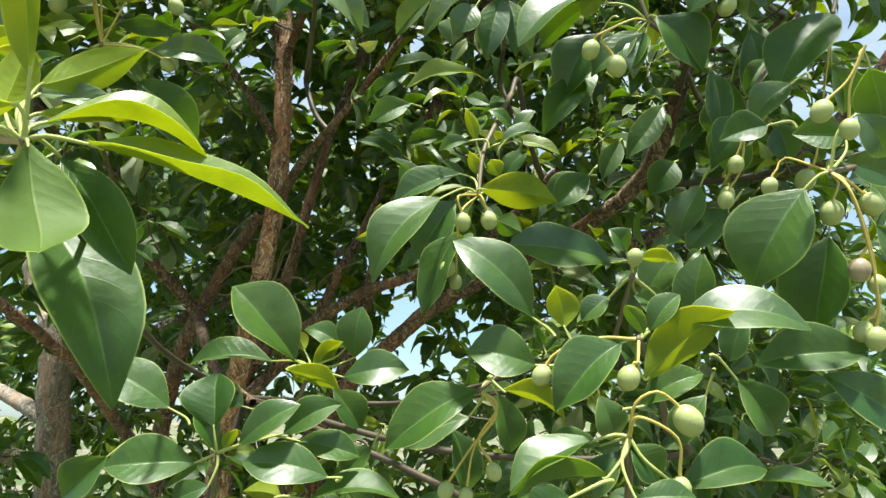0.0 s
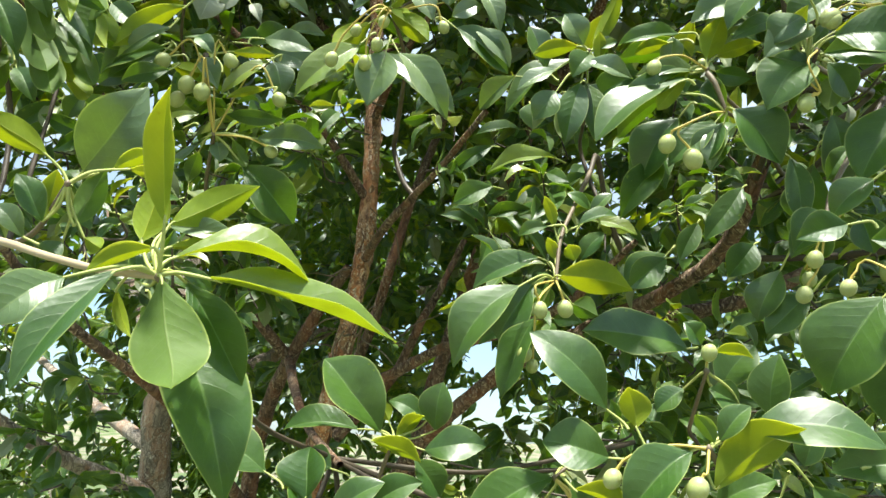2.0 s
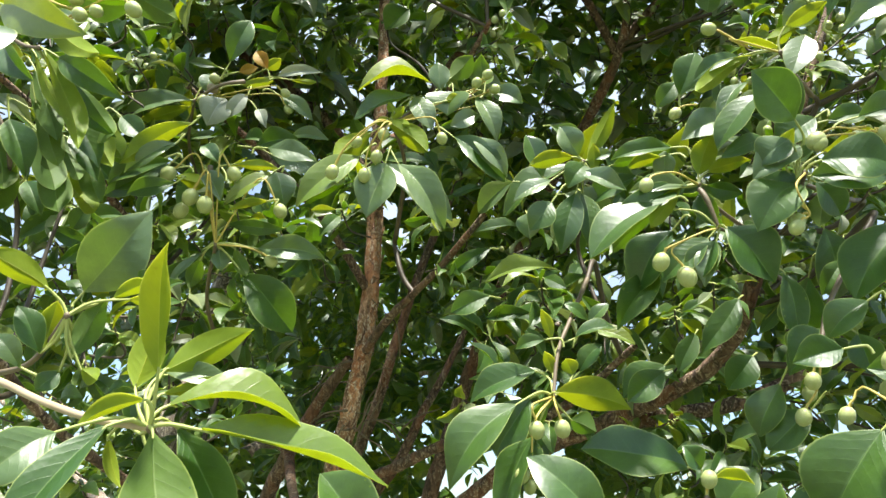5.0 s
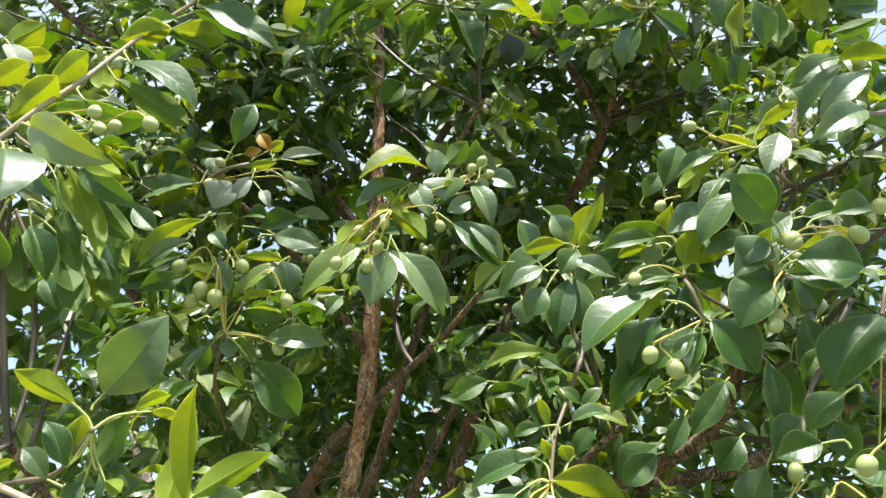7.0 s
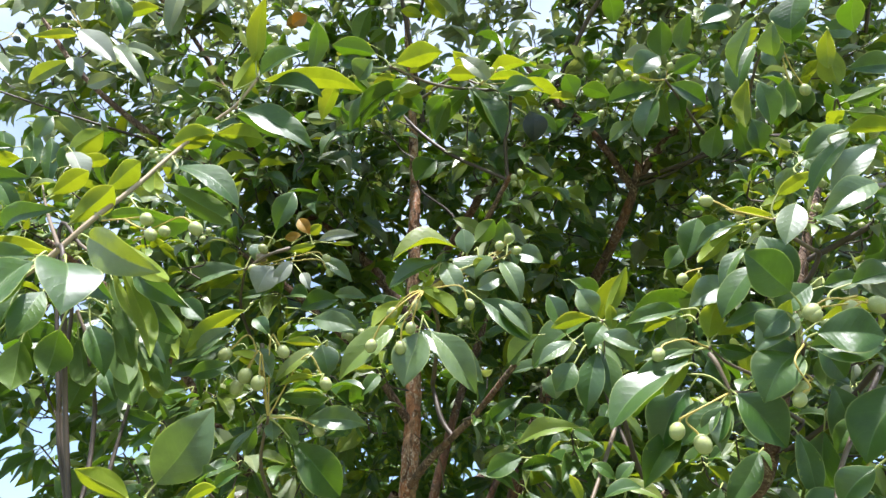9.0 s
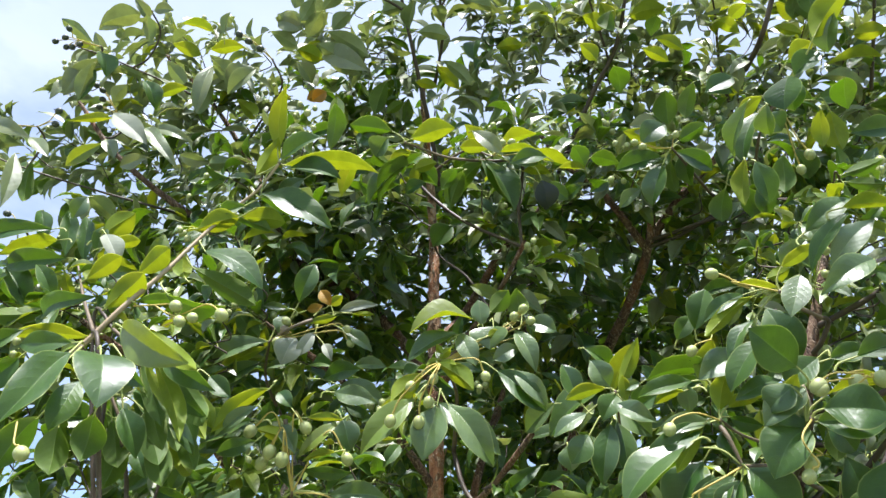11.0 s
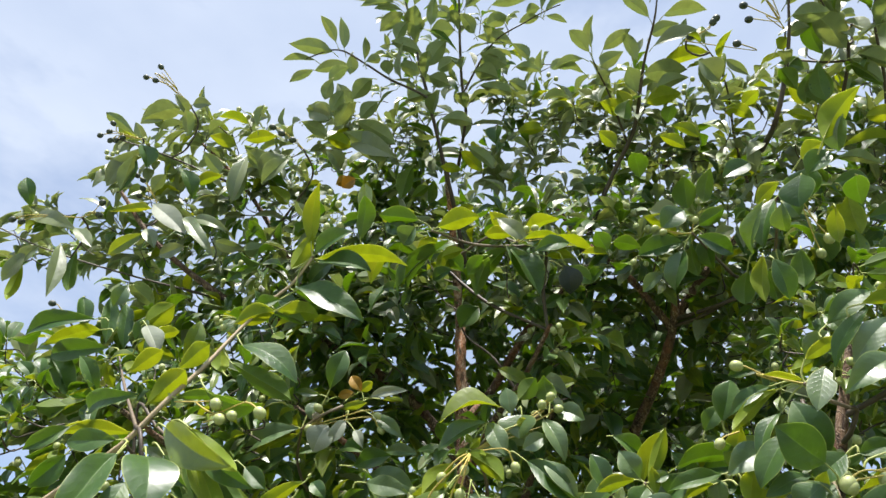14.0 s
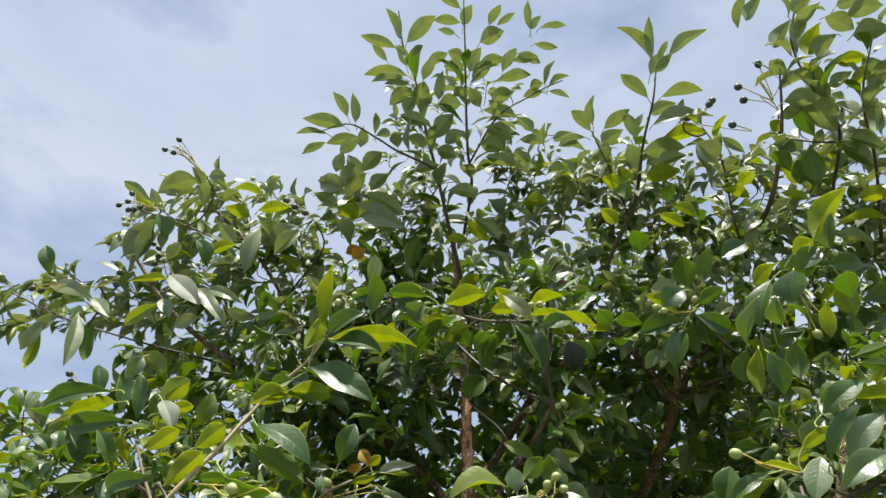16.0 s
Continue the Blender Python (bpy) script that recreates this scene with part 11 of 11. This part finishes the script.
rosette((-0.032, 0.994, 3.119), 6, 0.061, 0.30)
rosette((-0.026, 0.966, 2.991), 6, 0.058, 0.30)
rosette((-0.029, 0.970, 2.920), 6, 0.062, 0.30)
rosette((0.007, 0.976, 3.054), 4, 0.066, 0.30)
rosette((0.036, 1.007, 3.025), 4, 0.058, 0.30)
rosette((-0.001, 0.904, 2.850), 5, 0.059, 0.30)
rosette((0.092, 0.925, 3.016), 6, 0.065, 0.30)
rosette((0.053, 0.933, 2.931), 5, 0.065, 0.30)
rosette((0.073, 1.016, 2.916), 6, 0.062, 0.30)
rosette((0.123, 0.941, 2.994), 6, 0.058, 0.30)
rosette((0.128, 0.949, 2.945), 6, 0.062, 0.30)
rosette((0.119, 0.972, 2.888), 6, 0.060, 0.30)
rosette((0.185, 0.911, 2.971), 6, 0.055, 0.30)
rosette((0.172, 0.974, 2.931), 4, 0.059, 0.30)
rosette((0.190, 0.952, 2.827), 4, 0.060, 0.30)
rosette((0.250, 0.946, 2.954), 4, 0.062, 0.30)
rosette((0.228, 0.960, 2.877), 5, 0.055, 0.30)
rosette((0.256, 1.012, 2.882), 4, 0.060, 0.30)
rosette((0.292, 0.953, 2.956), 5, 0.055, 0.30)
rosette((0.282, 0.958, 2.897), 6, 0.058, 0.30)
rosette((0.290, 0.929, 2.771), 5, 0.064, 0.30)


def inside(p):
    """Behind the face of the crown, off the shady pocket left open to keep the main stem in the camera's view."""
    pocket = p[1] < 1.2 and abs(p[0] + 0.24) < 0.16 and p[2] < 2.15
    return p[1] > np.interp(p[2], (1.3, 1.7, 2.0, 2.3, 2.6, 3.1), (0.80, 0.82, 0.90, 0.95, 0.90, 0.85)) and not pocket


crown((-0.72, 1.05, 2.45), (0.42, 0.34, 0.30), 20, 0.075, inside, 0.3)
crown((-0.10, 1.20, 2.45), (0.60, 0.36, 0.30), 26, 0.075, inside, 0.3)
crown((0.62, 1.05, 2.35), (0.45, 0.38, 0.30), 20, 0.070, inside, 0.3)
crown((0.45, 1.05, 1.85), (0.50, 0.30, 0.50), 60, 0.066, inside, 0.1)
crown((-0.60, 1.15, 2.10), (0.45, 0.35, 0.35), 40, 0.066, inside, 0.2)
crown((-0.2, 1.62, 2.2), (1.1, 0.28, 0.65), 190, 0.066, inside, 0.2)
crown((-0.15, 1.55, 2.62), (0.80, 0.24, 0.30), 120, 0.066, inside, 0.1)
crown((-0.28, 1.50, 3.00), (0.62, 0.22, 0.36), 120, 0.062, inside, 0.1)
crown((0.42, 1.35, 2.85), (0.45, 0.22, 0.30), 60, 0.062, inside, 0.1)
crown((-0.35, 1.30, 2.72), (0.40, 0.15, 0.22), 40, 0.058, inside, 0.1)
crown((0.15, 1.70, 2.35), (0.80, 0.20, 0.40), 110, 0.066, inside, 0.1)
crown((0.85, 1.45, 1.38), (0.5, 0.25, 0.38), 100, 0.066, inside, 0.05)
crown((0.3, 1.50, 1.45), (0.6, 0.25, 0.35), 70, 0.066, inside, 0.2)
crown((-0.45, 1.02, 2.62), (0.32, 0.20, 0.20), 45, 0.062, inside, 0.05)
crown((0.1, 1.75, 2.05), (1.0, 0.25, 0.60), 150, 0.080, inside, 0.1)

for tone, bag in FILL.items():
    if bag.n:
        ob = place("foliage", bag.mesh("foliage", LEAF[tone]), (0, 0, 0), tree, {"mature": "dense dark green glossy leaves", "young": "fresh yellow-green leaves"}.get(tone, ""))
        ob["kind"] = "stuff"
ob = place("fine_branching", FINE_WOOD.mesh("fine_branching", [TWIG_DARK, PETIOLE]), (0, 0, 0), tree)
ob["kind"] = "stuff"
ob = place("small_fruit", FRUITS.mesh("small_fruit", [FRUIT["green"]]), (0, 0, 0), tree, "small unripe green fruits")
ob["kind"] = "stuff"

# ---- a second tree behind ----
FILL = {tone: Bag() for tone in LEAF}
FINE_WOOD = Bag()
WOOD = []
tree = tagged(new("tree"), "neighbouring tree with grey-brown trunk and dense small foliage behind", "tree")
tree.location = (-0.9, 1.66, 0)
limb("trunk", [(-0.90, 1.66, -0.05), (-0.885, 1.64, 0.8), (-0.874, 1.638, 1.336), (-0.868, 1.60, 1.485), (-0.866, 1.57, 1.656), (-0.85, 1.60, 1.9), (-0.80, 1.70, 2.4)],
     [0.060, 0.050, 0.042, 0.038, 0.034, 0.028, 0.015], sides=20, step=0.008, material=BARK_GREY, rough=0.14)
limb("limb", [(-0.868, 1.60, 1.40), (-0.98, 1.35, 1.50), (-1.10, 1.20, 1.62), (-1.3, 1.1, 1.8)], [0.020, 0.015, 0.012, 0.007], material=BARK_GREY)
limb("limb", [(-0.866, 1.57, 1.65), (-1.1, 1.8, 1.9), (-1.4, 2.0, 2.3)], [0.02, 0.015, 0.008], material=BARK_GREY)
limb("limb", [(-0.866, 1.57, 1.60), (-0.5, 2.0, 1.9), (0.0, 2.3, 2.2), (0.6, 2.4, 2.3)], [0.022, 0.016, 0.012, 0.008], material=BARK_GREY)
limb("limb", [(-0.87, 1.6, 1.5), (-1.5, 2.1, 1.7), (-2.1, 2.4, 2.0)], [0.02, 0.014, 0.008], material=BARK_GREY)


def anywhere(p):
    return p[1] > 1.7 + 0.25 * abs(p[0])


crown((-1.3, 2.3, 1.65), (1.3, 0.55, 0.75), 300, 0.072, anywhere, 0.1)
crown((-1.6, 2.35, 1.35), (0.9, 0.5, 0.5), 260, 0.058, anywhere, 0.1)
crown((0.4, 2.5, 1.65), (1.5, 0.55, 0.80), 330, 0.072, anywhere, 0.1)
crown((-0.9, 2.2, 1.95), (0.9, 0.4, 0.5), 170, 0.066, anywhere, 0.1)
crown((-0.75, 2.5, 2.3), (0.8, 0.4, 0.6), 220, 0.080, anywhere, 0.1)
crown((1.2, 2.3, 1.15), (0.9, 0.4, 0.5), 250, 0.062, anywhere, 0.1)
crown((-0.3, 2.4, 2.45), (1.4, 0.5, 0.6), 260, 0.080, anywhere, 0.1)
crown((-0.1, 2.2, 1.05), (1.5, 0.45, 0.40), 260, 0.080, anywhere, 0.1)
for tone, bag in FILL.items():
    if bag.n:
        ob = place("foliage", bag.mesh("foliage", LEAF[tone]), (0, 0, 0), tree)
        ob["kind"] = "stuff"
ob = place("fine_branching", FINE_WOOD.mesh("fine_branching", [TWIG_DARK, PETIOLE]), (0, 0, 0), tree)
ob["kind"] = "stuff"
